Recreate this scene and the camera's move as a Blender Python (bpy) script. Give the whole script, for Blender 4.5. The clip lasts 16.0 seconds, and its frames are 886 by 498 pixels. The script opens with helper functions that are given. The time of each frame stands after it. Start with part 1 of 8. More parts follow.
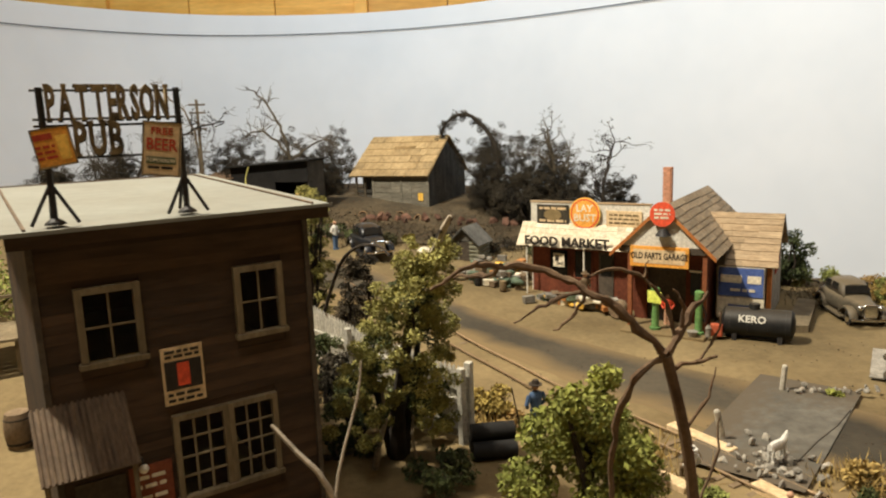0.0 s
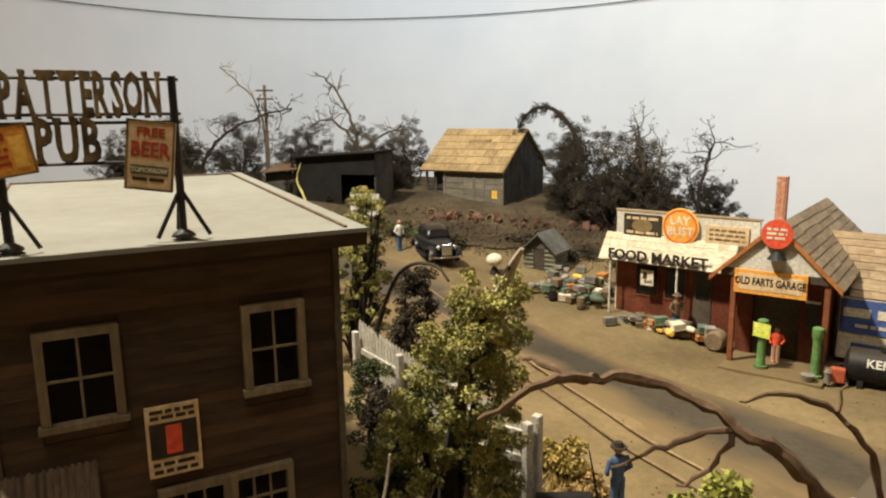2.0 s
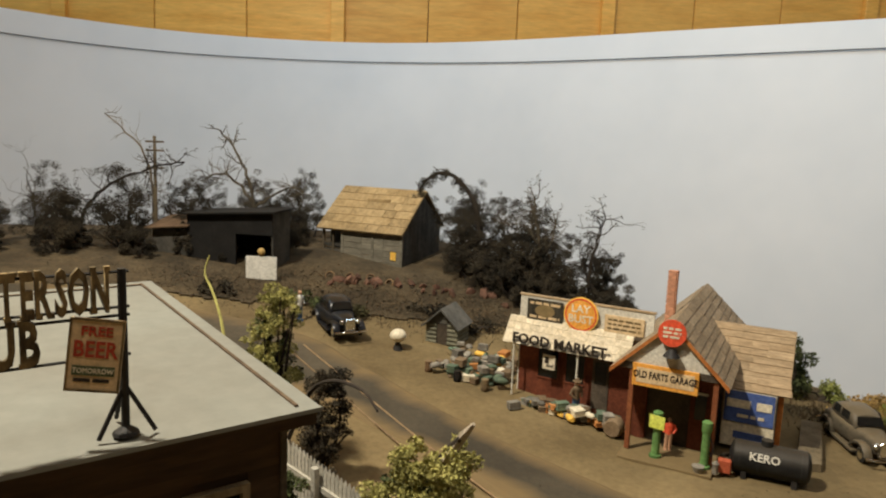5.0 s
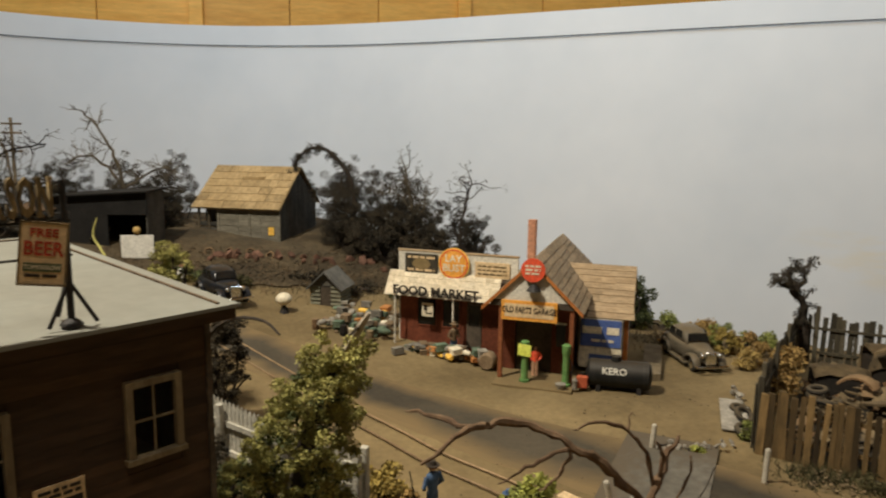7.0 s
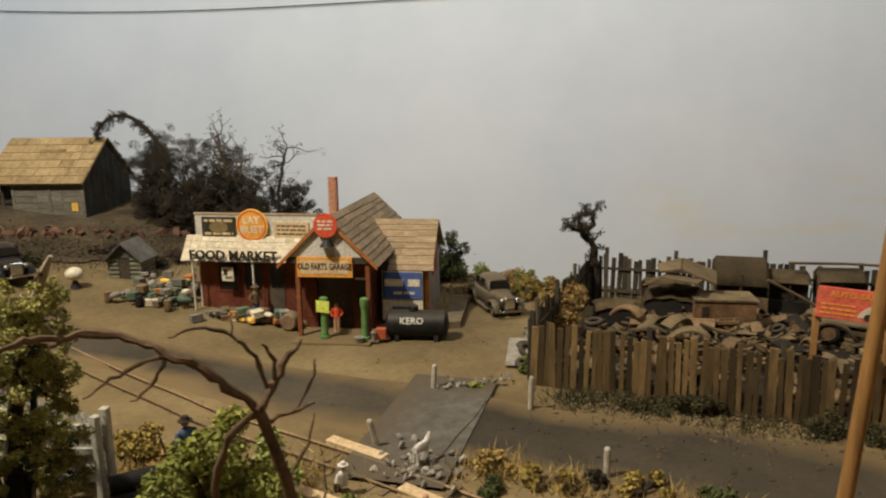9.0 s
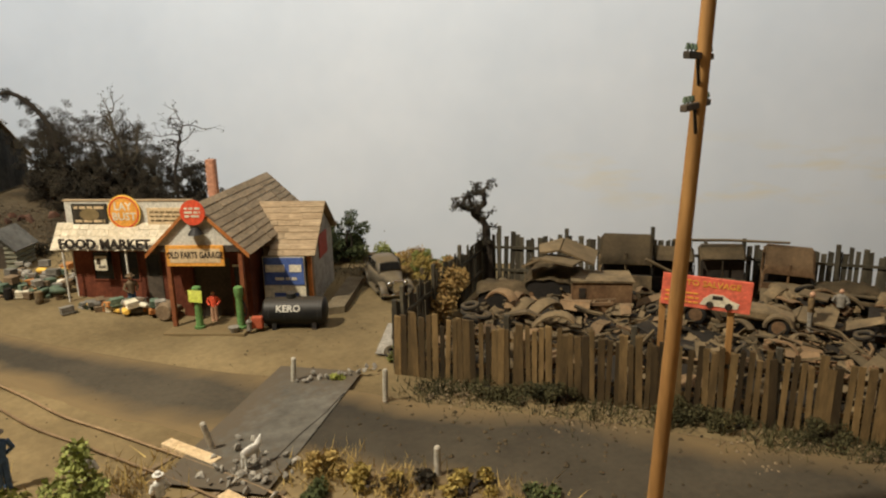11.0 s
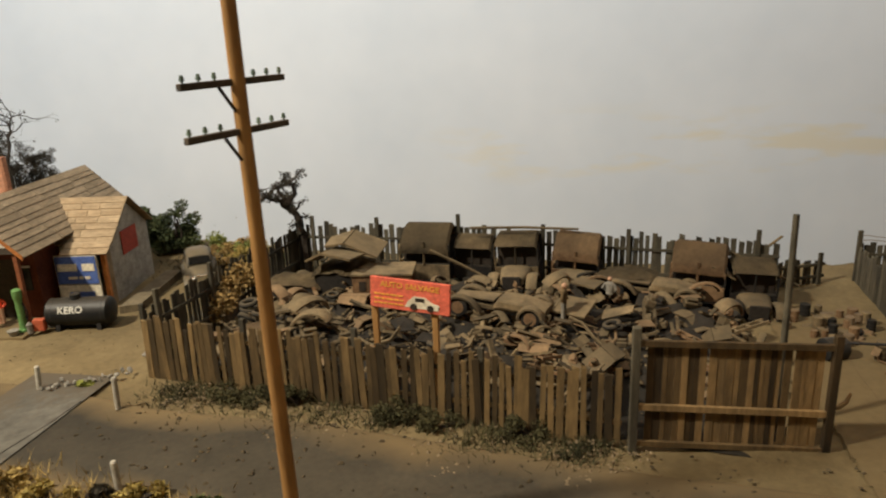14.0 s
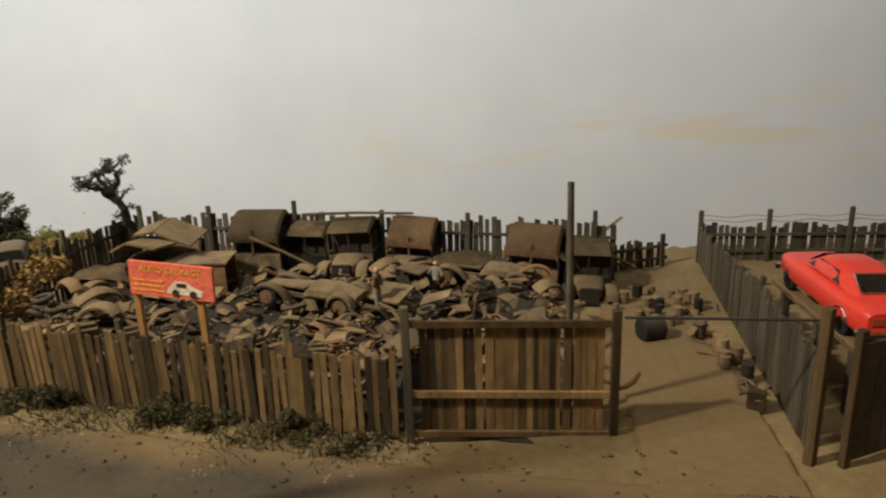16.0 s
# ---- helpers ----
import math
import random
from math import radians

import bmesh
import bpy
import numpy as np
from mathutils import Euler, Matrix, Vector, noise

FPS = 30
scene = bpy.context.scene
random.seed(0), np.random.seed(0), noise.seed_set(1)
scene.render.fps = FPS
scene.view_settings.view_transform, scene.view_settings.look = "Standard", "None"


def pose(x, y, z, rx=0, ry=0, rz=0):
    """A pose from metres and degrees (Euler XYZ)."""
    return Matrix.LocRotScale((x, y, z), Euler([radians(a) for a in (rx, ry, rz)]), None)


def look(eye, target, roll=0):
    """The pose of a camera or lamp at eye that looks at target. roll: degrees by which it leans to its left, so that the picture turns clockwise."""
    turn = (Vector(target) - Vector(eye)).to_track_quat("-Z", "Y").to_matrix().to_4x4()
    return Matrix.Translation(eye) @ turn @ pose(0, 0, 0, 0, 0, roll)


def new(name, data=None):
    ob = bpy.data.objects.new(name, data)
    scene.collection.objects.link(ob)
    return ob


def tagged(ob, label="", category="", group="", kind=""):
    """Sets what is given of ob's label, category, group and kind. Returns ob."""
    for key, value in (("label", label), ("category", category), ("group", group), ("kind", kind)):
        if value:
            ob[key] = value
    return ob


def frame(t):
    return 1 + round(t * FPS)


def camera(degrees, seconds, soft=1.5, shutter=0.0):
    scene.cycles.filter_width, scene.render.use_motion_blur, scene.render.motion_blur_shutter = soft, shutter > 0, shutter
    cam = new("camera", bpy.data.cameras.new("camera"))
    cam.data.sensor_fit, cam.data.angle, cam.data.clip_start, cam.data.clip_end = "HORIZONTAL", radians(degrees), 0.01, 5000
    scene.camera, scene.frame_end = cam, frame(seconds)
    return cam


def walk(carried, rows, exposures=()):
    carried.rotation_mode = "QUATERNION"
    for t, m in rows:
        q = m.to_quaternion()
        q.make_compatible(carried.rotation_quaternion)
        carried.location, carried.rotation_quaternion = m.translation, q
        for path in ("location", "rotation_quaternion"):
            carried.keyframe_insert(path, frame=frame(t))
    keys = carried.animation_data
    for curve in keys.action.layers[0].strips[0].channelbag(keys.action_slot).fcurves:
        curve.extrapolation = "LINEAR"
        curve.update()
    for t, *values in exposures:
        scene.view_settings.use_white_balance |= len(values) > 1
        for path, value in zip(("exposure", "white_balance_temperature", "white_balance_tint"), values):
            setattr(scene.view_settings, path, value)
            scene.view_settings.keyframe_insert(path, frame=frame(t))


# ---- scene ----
cam = camera(64.2, 16.0, soft=2.1, shutter=0.3)
PATH = [
    (0, (0.099, 0.076, 0.198), (0.063, 2.046, -0.146), -2.1),
    (0.5, (0.116, 0.092, 0.201), (0.011, 2.062, -0.125), -2.4),
    (1, (0.113, 0.108, 0.205), (-0.083, 2.073, -0.11), -1.6),
    (1.5, (0.106, 0.125, 0.204), (-0.134, 2.082, -0.129), -1.0),
    (2, (0.1, 0.152, 0.204), (-0.146, 2.102, -0.168), -0.7),
    (2.5, (0.1, 0.168, 0.21), (-0.144, 2.113, -0.186), 0.1),
    (3, (0.092, 0.168, 0.23), (-0.099, 2.116, -0.184), 0.8),
    (3.2, (0.081, 0.169, 0.236), (-0.12, 2.12, -0.155), 0.9),
    (5.3, (0.068, 0.155, 0.257), (0.207, 2.128, -0.04), 1.8),
    (5.5, (0.059, 0.145, 0.25), (0.22, 2.117, -0.047), 1.3),
    (6, (0.056, 0.128, 0.241), (0.265, 2.092, -0.077), 0.8),
    (6.5, (0.057, 0.12, 0.232), (0.355, 2.068, -0.106), 0.8),
    (7, (0.06, 0.104, 0.233), (0.508, 2.028, -0.083), 0.7),
    (7.5, (0.077, 0.105, 0.223), (0.693, 1.971, -0.145), 0.9),
    (8, (0.087, 0.102, 0.221), (0.752, 1.953, -0.14), 0.3),
    (8.5, (0.11, 0.096, 0.214), (0.833, 1.923, -0.16), -0.3),
    (9, (0.133, 0.08, 0.212), (0.905, 1.886, -0.167), -0.7),
    (9.5, (0.153, 0.066, 0.207), (0.97, 1.85, -0.178), -0.7),
    (9.7, (0.158, 0.061, 0.206), (0.993, 1.837, -0.175), -0.8),
    (11.8, (0.254, 0.065, 0.244), (1.088, 1.782, -0.353), -0.9),
    (12, (0.263, 0.058, 0.248), (1.094, 1.769, -0.371), -0.9),
    (12.5, (0.29, 0.048, 0.253), (1.12, 1.767, -0.346), -1.6),
    (13, (0.315, 0.028, 0.251), (1.154, 1.742, -0.347), -1.7),
    (13.5, (0.341, 0.008, 0.249), (1.215, 1.709, -0.337), -2.0),
    (14, (0.369, -0.007, 0.244), (1.266, 1.685, -0.334), -2.3),
    (14.5, (0.391, -0.009, 0.242), (1.316, 1.663, -0.35), -2.0),
    (15, (0.413, -0.014, 0.237), (1.361, 1.644, -0.356), -2.3),
    (15.5, (0.437, -0.024, 0.226), (1.425, 1.618, -0.345), -2.2),
    (16, (0.468, -0.031, 0.216), (1.508, 1.577, -0.36), -2.0),
]
walk(cam, [(t, look(eye, target, roll)) for t, eye, target, roll in PATH],
     exposures=[(0.0, 0.35), (3.0, 0.31), (5.5, -0.22), (9.5, -0.28), (12.0, 0.12), (16.0, 0.11)])

# ---- light: lamps under the room's ceiling, plus an added backdrop fill ----
world = bpy.data.worlds.new("room")
scene.world = world
world.use_nodes = True
world.node_tree.nodes["Background"].inputs[0].default_value = (0.9, 0.85, 0.8, 1)
world.node_tree.nodes["Background"].inputs[1].default_value = 0.03


def lamp(name, eye, target, size, watts, colour):
    data = bpy.data.lights.new(name, "AREA")
    data.shape, data.size, data.energy, data.color = "DISK", size, watts, colour
    ob = new(name, data)
    ob.matrix_world = look(eye, target)
    return ob


lamp("ceiling_lamp", (-0.35, 0.45, 1.05), (0.5, 0.5, 0.0), 0.08, 21.5, (1.0, 0.91, 0.74))
lamp("ceiling_lamp", (0.08, -0.35, 1.9), (0.30, 0.5, 0.0), 0.35, 7.5, (1.0, 0.92, 0.78))
# unseen strip light, added only to brighten the sky board evenly
strip = bpy.data.lights.new("backdrop_fill", "AREA")
strip.shape, strip.size, strip.size_y, strip.energy, strip.color = "RECTANGLE", 4.6, 0.12, 23.0, (0.645, 0.845, 1.0)
new("backdrop_fill", strip).matrix_world = pose(-0.18, 1.10, 1.36, 62, 0, -24)

# ---- materials ----
MATS = {}


def mk(name, c1, c2, scale=60, rough=0.85, metal=0.0, bump=0.3, stretch=(1, 1, 1), rnd=0.2, fine=7.0, dust=None, contrast=0.16, island=False, vary=0.26):
    m = bpy.data.materials.new(name)
    m.use_nodes = True
    nt = m.node_tree
    b = nt.nodes["Principled BSDF"]

    def node(kind, **kw):
        n = nt.nodes.new(kind)
        for k, v in kw.items():
            n.inputs[k].default_value = v
        return n

    def link(a, c):
        nt.links.new(a, c)
    tc = node("ShaderNodeTexCoord")
    info = node("ShaderNodeObjectInfo")
    shift = node("ShaderNodeVectorMath")
    shift.operation = "ADD"
    rv = node("ShaderNodeMath")
    rv.operation = "MULTIPLY"
    rv.inputs[1].default_value = 3.7
    link(info.outputs["Random"], rv.inputs[0])
    link(tc.outputs["Object"], shift.inputs[0])
    link(rv.outputs[0], shift.inputs[1])
    mp = node("ShaderNodeMapping")
    mp.inputs["Scale"].default_value = stretch
    link(shift.outputs[0], mp.inputs[0])
    n1 = node("ShaderNodeTexNoise", Scale=scale, Detail=4.0, Roughness=0.6)
    n2 = node("ShaderNodeTexNoise", Scale=scale * fine, Detail=3.0, Roughness=0.65)
    link(mp.outputs[0], n1.inputs["Vector"])
    link(mp.outputs[0], n2.inputs["Vector"])
    r1 = node("ShaderNodeMapRange")
    r1.inputs[1].default_value, r1.inputs[2].default_value = 0.5 - contrast, 0.5 + contrast
    link(n1.outputs[0], r1.inputs[0])
    mix = node("ShaderNodeMix")
    mix.data_type = "RGBA"
    mix.inputs[6].default_value, mix.inputs[7].default_value = (*c1, 1), (*c2, 1)
    link(r1.outputs[0], mix.inputs[0])
    r2 = node("ShaderNodeMapRange")
    r2.inputs[1].default_value, r2.inputs[2].default_value = 0.3, 0.7
    r2.inputs[3].default_value, r2.inputs[4].default_value = 1 - vary, 1 + vary
    link(n2.outputs[0], r2.inputs[0])
    rr = node("ShaderNodeMapRange")
    rr.inputs[3].default_value, rr.inputs[4].default_value = 1 - rnd, 1 + rnd
    if island:
        geo = node("ShaderNodeNewGeometry")
        link(geo.outputs["Random Per Island"], rr.inputs[0])
    else:
        link(info.outputs["Random"], rr.inputs[0])
    mul = node("ShaderNodeMath")
    mul.operation = "MULTIPLY"
    link(r2.outputs[0], mul.inputs[0])
    link(rr.outputs[0], mul.inputs[1])
    sc = node("ShaderNodeVectorMath")
    sc.operation = "SCALE"
    link(mix.outputs[2], sc.inputs[0])
    link(mul.outputs[0], sc.inputs["Scale"])
    out = sc.outputs[0]
    if dust:
        # settled dust lies on faces that look upward
        geo = node("ShaderNodeNewGeometry")
        sep = node("ShaderNodeSeparateXYZ")
        link(geo.outputs["Normal"], sep.inputs[0])
        dr = node("ShaderNodeMapRange")
        dr.inputs[1].default_value, dr.inputs[2].default_value = 0.15, 0.8
        dr.inputs[4].default_value = dust[3]
        link(sep.outputs[2], dr.inputs[0])
        dm = node("ShaderNodeMix")
        dm.data_type = "RGBA"
        dm.inputs[7].default_value = (*dust[:3], 1)
        link(dr.outputs[0], dm.inputs[0])
        link(out, dm.inputs[6])
        out = dm.outputs[2]
    link(out, b.inputs["Base Color"])
    b.inputs["Roughness"].default_value = rough
    b.inputs["Metallic"].default_value = metal
    b.inputs["Specular IOR Level"].default_value = 0.3
    if bump:
        bp = node("ShaderNodeBump", Strength=bump, Distance=0.0006)
        link(n2.outputs[0], bp.inputs["Height"])
        link(bp.outputs[0], b.inputs["Normal"])
    MATS[name] = m
    return m


DUST = (0.245, 0.185, 0.105)
mk("dirt", (0.112, 0.080, 0.037), (0.232, 0.170, 0.082), 9, 0.95, bump=0.5, rnd=0, fine=22, contrast=0.2, vary=0.14)
mk("asphalt", (0.032, 0.027, 0.019), (0.088, 0.072, 0.048), 7, 0.9, bump=0.35, rnd=0, fine=30, contrast=0.2, vary=0.13)
mk("concrete", (0.158, 0.112, 0.052), (0.182, 0.131, 0.063), 8, 0.9, bump=0.3, rnd=0.06, fine=20, vary=0.09)
mk("backdrop", (0.725, 0.755, 0.80), (0.785, 0.80, 0.83), 2.5, 0.9, bump=0.0, rnd=0, fine=2, vary=0.02)
mk("pine", (0.72, 0.36, 0.07), (0.84, 0.47, 0.11), 5, 0.45, bump=0.1, stretch=(1, 1, 7), rnd=0.1, fine=5, vary=0.12)
mk("plaster", (0.55, 0.53, 0.5), (0.62, 0.6, 0.56), 2, 0.9, bump=0.0, rnd=0)
mk("pub_siding", (0.028, 0.017, 0.010), (0.074, 0.043, 0.023), 22, 0.8, bump=0.25, stretch=(0.35, 1, 1.6), rnd=0.12)
mk("pub_roof", (0.176, 0.169, 0.142), (0.216, 0.223, 0.197), 16, 0.9, bump=0.15, rnd=0.02, contrast=0.3, vary=0.07)
mk("trim_wood", (0.125, 0.096, 0.056), (0.205, 0.162, 0.098), 60, 0.8, bump=0.3, stretch=(1, 1, 0.3), rnd=0.12)
mk("dark_trim", (0.055, 0.042, 0.03), (0.09, 0.07, 0.05), 60, 0.8, bump=0.3)
mk("black_iron", (0.012, 0.011, 0.010), (0.025, 0.022, 0.02), 80, 0.6, bump=0.2)
mk("letter_gold", (0.045, 0.032, 0.016), (0.27, 0.195, 0.09), 90, 0.6, bump=0.3)
mk("rust_tin", (0.060, 0.038, 0.024), (0.13, 0.090, 0.055), 50, 0.7, bump=0.25, stretch=(1, 1, 0.4))
mk("fence_wood", (0.038, 0.026, 0.011), (0.165, 0.104, 0.042), 55, 0.85, bump=0.5, stretch=(1, 1, 0.22), rnd=0.75, contrast=0.26)
mk("fence_grey", (0.040, 0.034, 0.023), (0.090, 0.076, 0.050), 70, 0.85, bump=0.4, stretch=(1, 1, 0.22), rnd=0.35)
mk("gate_wood", (0.042, 0.030, 0.016), (0.265, 0.165, 0.068), 50, 0.85, bump=0.4, stretch=(1, 1, 0.2), rnd=0.75, contrast=0.26)
mk("pole_wood", (0.25, 0.125, 0.040), (0.40, 0.22, 0.075), 40, 0.75, bump=0.3, stretch=(1, 1, 0.12), rnd=0.1)
mk("arm_wood", (0.045, 0.036, 0.026), (0.09, 0.07, 0.05), 60, 0.8, bump=0.3)
# white_paint darkened: the pub's shade on the pickets is in this colour
mk("fence_white_shaded", (0.36, 0.34, 0.28), (0.50, 0.47, 0.40), 60, 0.8, bump=0.3, rnd=0.12)
mk("white_paint", (0.55, 0.52, 0.44), (0.68, 0.65, 0.57), 60, 0.7, bump=0.2, rnd=0.1)
mk("cream_shingle", (0.50, 0.42, 0.29), (0.62, 0.54, 0.40), 50, 0.85, bump=0.3, rnd=0.1)
mk("tan_shingle", (0.25, 0.175, 0.10), (0.36, 0.265, 0.16), 60, 0.85, bump=0.4, stretch=(0.3, 1, 1), rnd=0.14)
mk("grey_shingle", (0.205, 0.155, 0.098), (0.30, 0.23, 0.15), 60, 0.85, bump=0.4, stretch=(1, 0.3, 1), rnd=0.13)
mk("barn_roof", (0.27, 0.185, 0.085), (0.38, 0.27, 0.135), 30, 0.9, bump=0.4, stretch=(1, 0.3, 1), rnd=0.15)
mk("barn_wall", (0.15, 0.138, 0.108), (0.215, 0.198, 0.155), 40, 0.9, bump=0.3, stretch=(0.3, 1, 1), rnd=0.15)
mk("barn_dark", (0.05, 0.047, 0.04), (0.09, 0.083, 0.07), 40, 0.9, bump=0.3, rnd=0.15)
mk("red_wall", (0.10, 0.026, 0.012), (0.17, 0.048, 0.022), 50, 0.8, bump=0.3, rnd=0.15)
mk("orange_trim", (0.42, 0.14, 0.035), (0.52, 0.20, 0.055), 60, 0.65, bump=0.15)
mk("brick_red", (0.46, 0.22, 0.135), (0.55, 0.28, 0.175), 70, 0.85, bump=0.3)
mk("sign_orange", (0.70, 0.31, 0.05), (0.78, 0.37, 0.07), 60, 0.6, bump=0.05, rnd=0.03)
mk("sign_yellow", (0.80, 0.47, 0.08), (0.86, 0.54, 0.11), 60, 0.6, bump=0.05, rnd=0.03)
mk("sign_red", (0.62, 0.075, 0.03), (0.70, 0.10, 0.045), 60, 0.6, bump=0.05, rnd=0.03)
mk("salvage_red", (0.62, 0.11, 0.065), (0.72, 0.16, 0.095), 45, 0.7, bump=0.1, rnd=0.03)
mk("sign_tan", (0.54, 0.39, 0.22), (0.66, 0.50, 0.30), 50, 0.7, bump=0.1, rnd=0.05)
mk("sign_blue", (0.05, 0.085, 0.26), (0.08, 0.13, 0.34), 50, 0.7, bump=0.1, rnd=0.03)
mk("sign_cream", (0.62, 0.55, 0.40), (0.72, 0.65, 0.5), 50, 0.7, bump=0.1, rnd=0.05)
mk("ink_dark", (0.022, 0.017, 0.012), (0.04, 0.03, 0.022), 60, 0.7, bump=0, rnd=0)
mk("ink_red", (0.36, 0.045, 0.02), (0.42, 0.06, 0.03), 60, 0.7, bump=0, rnd=0)
mk("ink_green", (0.07, 0.10, 0.05), (0.1, 0.13, 0.07), 60, 0.7, bump=0, rnd=0)
mk("pump_green", (0.09, 0.19, 0.06), (0.14, 0.27, 0.09), 60, 0.5, bump=0.05)
mk("lime", (0.62, 0.68, 0.10), (0.7, 0.75, 0.15), 60, 0.6, bump=0.05)
mk("tank_black", (0.010, 0.011, 0.012), (0.022, 0.022, 0.022), 50, 0.5, bump=0.1, dust=(*DUST, 0.12))
mk("rubber", (0.012, 0.011, 0.010), (0.022, 0.02, 0.018), 90, 0.85, bump=0.2, dust=(*DUST, 0.3))
mk("junk", (0.052, 0.038, 0.022), (0.180, 0.127, 0.066), 45, 0.9, bump=0.4, rnd=0.6, dust=(*DUST, 0.30))
# near-black scrap tone, also painting shade in the heap's gaps and on cab sides
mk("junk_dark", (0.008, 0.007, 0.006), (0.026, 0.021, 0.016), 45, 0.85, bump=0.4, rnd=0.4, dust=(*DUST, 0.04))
mk("bank_stone", (0.085, 0.042, 0.028), (0.155, 0.082, 0.052), 60, 0.9, bump=0.5, rnd=0.4)
mk("tar", (0.007, 0.0065, 0.006), (0.014, 0.013, 0.012), 40, 0.85, bump=0.3, rnd=0.1)
mk("snag_wood", (0.06, 0.048, 0.032), (0.13, 0.105, 0.07), 60, 0.9, bump=0.4, rnd=0.2)
mk("junk_rust", (0.105, 0.058, 0.029), (0.21, 0.125, 0.062), 45, 0.9, bump=0.4, rnd=0.3, dust=(*DUST, 0.35))
mk("car_black", (0.006, 0.007, 0.010), (0.011, 0.013, 0.018), 50, 0.3, bump=0, rnd=0, dust=(*DUST, 0.03))
mk("post_white", (0.30, 0.27, 0.21), (0.48, 0.44, 0.36), 60, 0.8, bump=0.3, rnd=0.1)
mk("car_grey", (0.062, 0.053, 0.038), (0.105, 0.088, 0.062), 50, 0.5, bump=0.05, rnd=0, dust=(*DUST, 0.35))
mk("car_red", (0.62, 0.048, 0.032), (0.64, 0.053, 0.036), 20, 0.36, bump=0, rnd=0, vary=0.04)
mk("chrome", (0.6, 0.6, 0.58), (0.7, 0.7, 0.68), 50, 0.2, metal=1.0, bump=0, rnd=0)
mk("window_dark", (0.010, 0.010, 0.010), (0.018, 0.017, 0.015), 40, 0.12, bump=0, rnd=0)
mk("stone", (0.22, 0.20, 0.165), (0.36, 0.33, 0.275), 80, 0.9, bump=0.4, rnd=0.35)
mk("tie_wood", (0.12, 0.085, 0.05), (0.20, 0.145, 0.085), 60, 0.9, bump=0.4, rnd=0.25)
mk("rail_steel", (0.19, 0.125, 0.065), (0.27, 0.185, 0.10), 60, 0.6, metal=0.2, bump=0.15)
mk("bark", (0.085, 0.050, 0.028), (0.16, 0.105, 0.062), 60, 0.9, bump=0.5, rnd=0.15)
mk("bark_dark", (0.022, 0.017, 0.013), (0.05, 0.038, 0.028), 60, 0.9, bump=0.5, rnd=0.15)
mk("bark_pale", (0.26, 0.22, 0.17), (0.4, 0.34, 0.26), 60, 0.9, bump=0.5, rnd=0.1)
mk("twig", (0.10, 0.078, 0.05), (0.18, 0.14, 0.09), 60, 0.9, bump=0.3, rnd=0.2)
mk("leaf_green", (0.15, 0.17, 0.045), (0.29, 0.31, 0.085), 40, 0.85, bump=0, rnd=0.4, island=True)
mk("leaf_bright", (0.14, 0.155, 0.032), (0.30, 0.31, 0.07), 40, 0.85, bump=0, rnd=0.35, island=True)
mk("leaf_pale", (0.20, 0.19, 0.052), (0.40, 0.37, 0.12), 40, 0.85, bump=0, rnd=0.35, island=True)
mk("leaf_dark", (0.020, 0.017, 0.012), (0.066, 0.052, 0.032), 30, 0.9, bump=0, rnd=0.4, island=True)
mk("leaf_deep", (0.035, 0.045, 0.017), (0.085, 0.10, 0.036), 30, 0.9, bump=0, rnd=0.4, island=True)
mk("leaf_yellow", (0.25, 0.18, 0.04), (0.38, 0.285, 0.085), 40, 0.85, bump=0, rnd=0.35, island=True)
mk("leaf_rust", (0.25, 0.155, 0.052), (0.36, 0.24, 0.085), 40, 0.85, bump=0, rnd=0.35, island=True)
mk("leaf_grey", (0.09, 0.088, 0.08), (0.15, 0.145, 0.13), 30, 0.9, bump=0, rnd=0.3, island=True)
mk("grass", (0.036, 0.034, 0.014), (0.085, 0.074, 0.030), 40, 0.9, bump=0, rnd=0.4, island=True)
mk("straw", (0.34, 0.235, 0.075), (0.45, 0.33, 0.12), 40, 0.9, bump=0, rnd=0.3, island=True)
mk("rubble", (0.15, 0.105, 0.062), (0.26, 0.19, 0.115), 60, 0.95, bump=0.3, rnd=0.45, island=True, dust=(*DUST, 0.4))
mk("hut_log", (0.115, 0.115, 0.082), (0.20, 0.19, 0.135), 60, 0.85, bump=0.3, rnd=0.2)
mk("post_red", (0.16, 0.05, 0.02), (0.24, 0.085, 0.035), 60, 0.7, bump=0.2)
mk("litter", (0.040, 0.030, 0.018), (0.115, 0.080, 0.042), 40, 0.9, bump=0, rnd=0.45, island=True)
mk("scrap_plate", (0.032, 0.024, 0.014), (0.175, 0.124, 0.064), 60, 0.9, bump=0.2, rnd=0.6, island=True, dust=(*DUST, 0.22))
mk("soil", (0.046, 0.034, 0.019), (0.115, 0.084, 0.046), 16, 0.95, bump=0.5, rnd=0, fine=12)
mk("patch_worn", (0.085, 0.078, 0.063), (0.135, 0.124, 0.102), 12, 0.9, bump=0.3, rnd=0.0, fine=9)
mk("skin", (0.45, 0.25, 0.15), (0.5, 0.29, 0.18), 80, 0.7, bump=0, rnd=0)
mk("cloth_blue", (0.05, 0.09, 0.17), (0.08, 0.13, 0.22), 80, 0.85, bump=0.1, rnd=0.1)
mk("cloth_white", (0.6, 0.58, 0.52), (0.68, 0.66, 0.6), 80, 0.85, bump=0.1, rnd=0.05)
mk("cloth_ochre", (0.35, 0.22, 0.07), (0.42, 0.28, 0.1), 80, 0.85, bump=0.1, rnd=0.05)
mk("crate_red", (0.45, 0.09, 0.04), (0.52, 0.13, 0.06), 80, 0.8, bump=0.2)
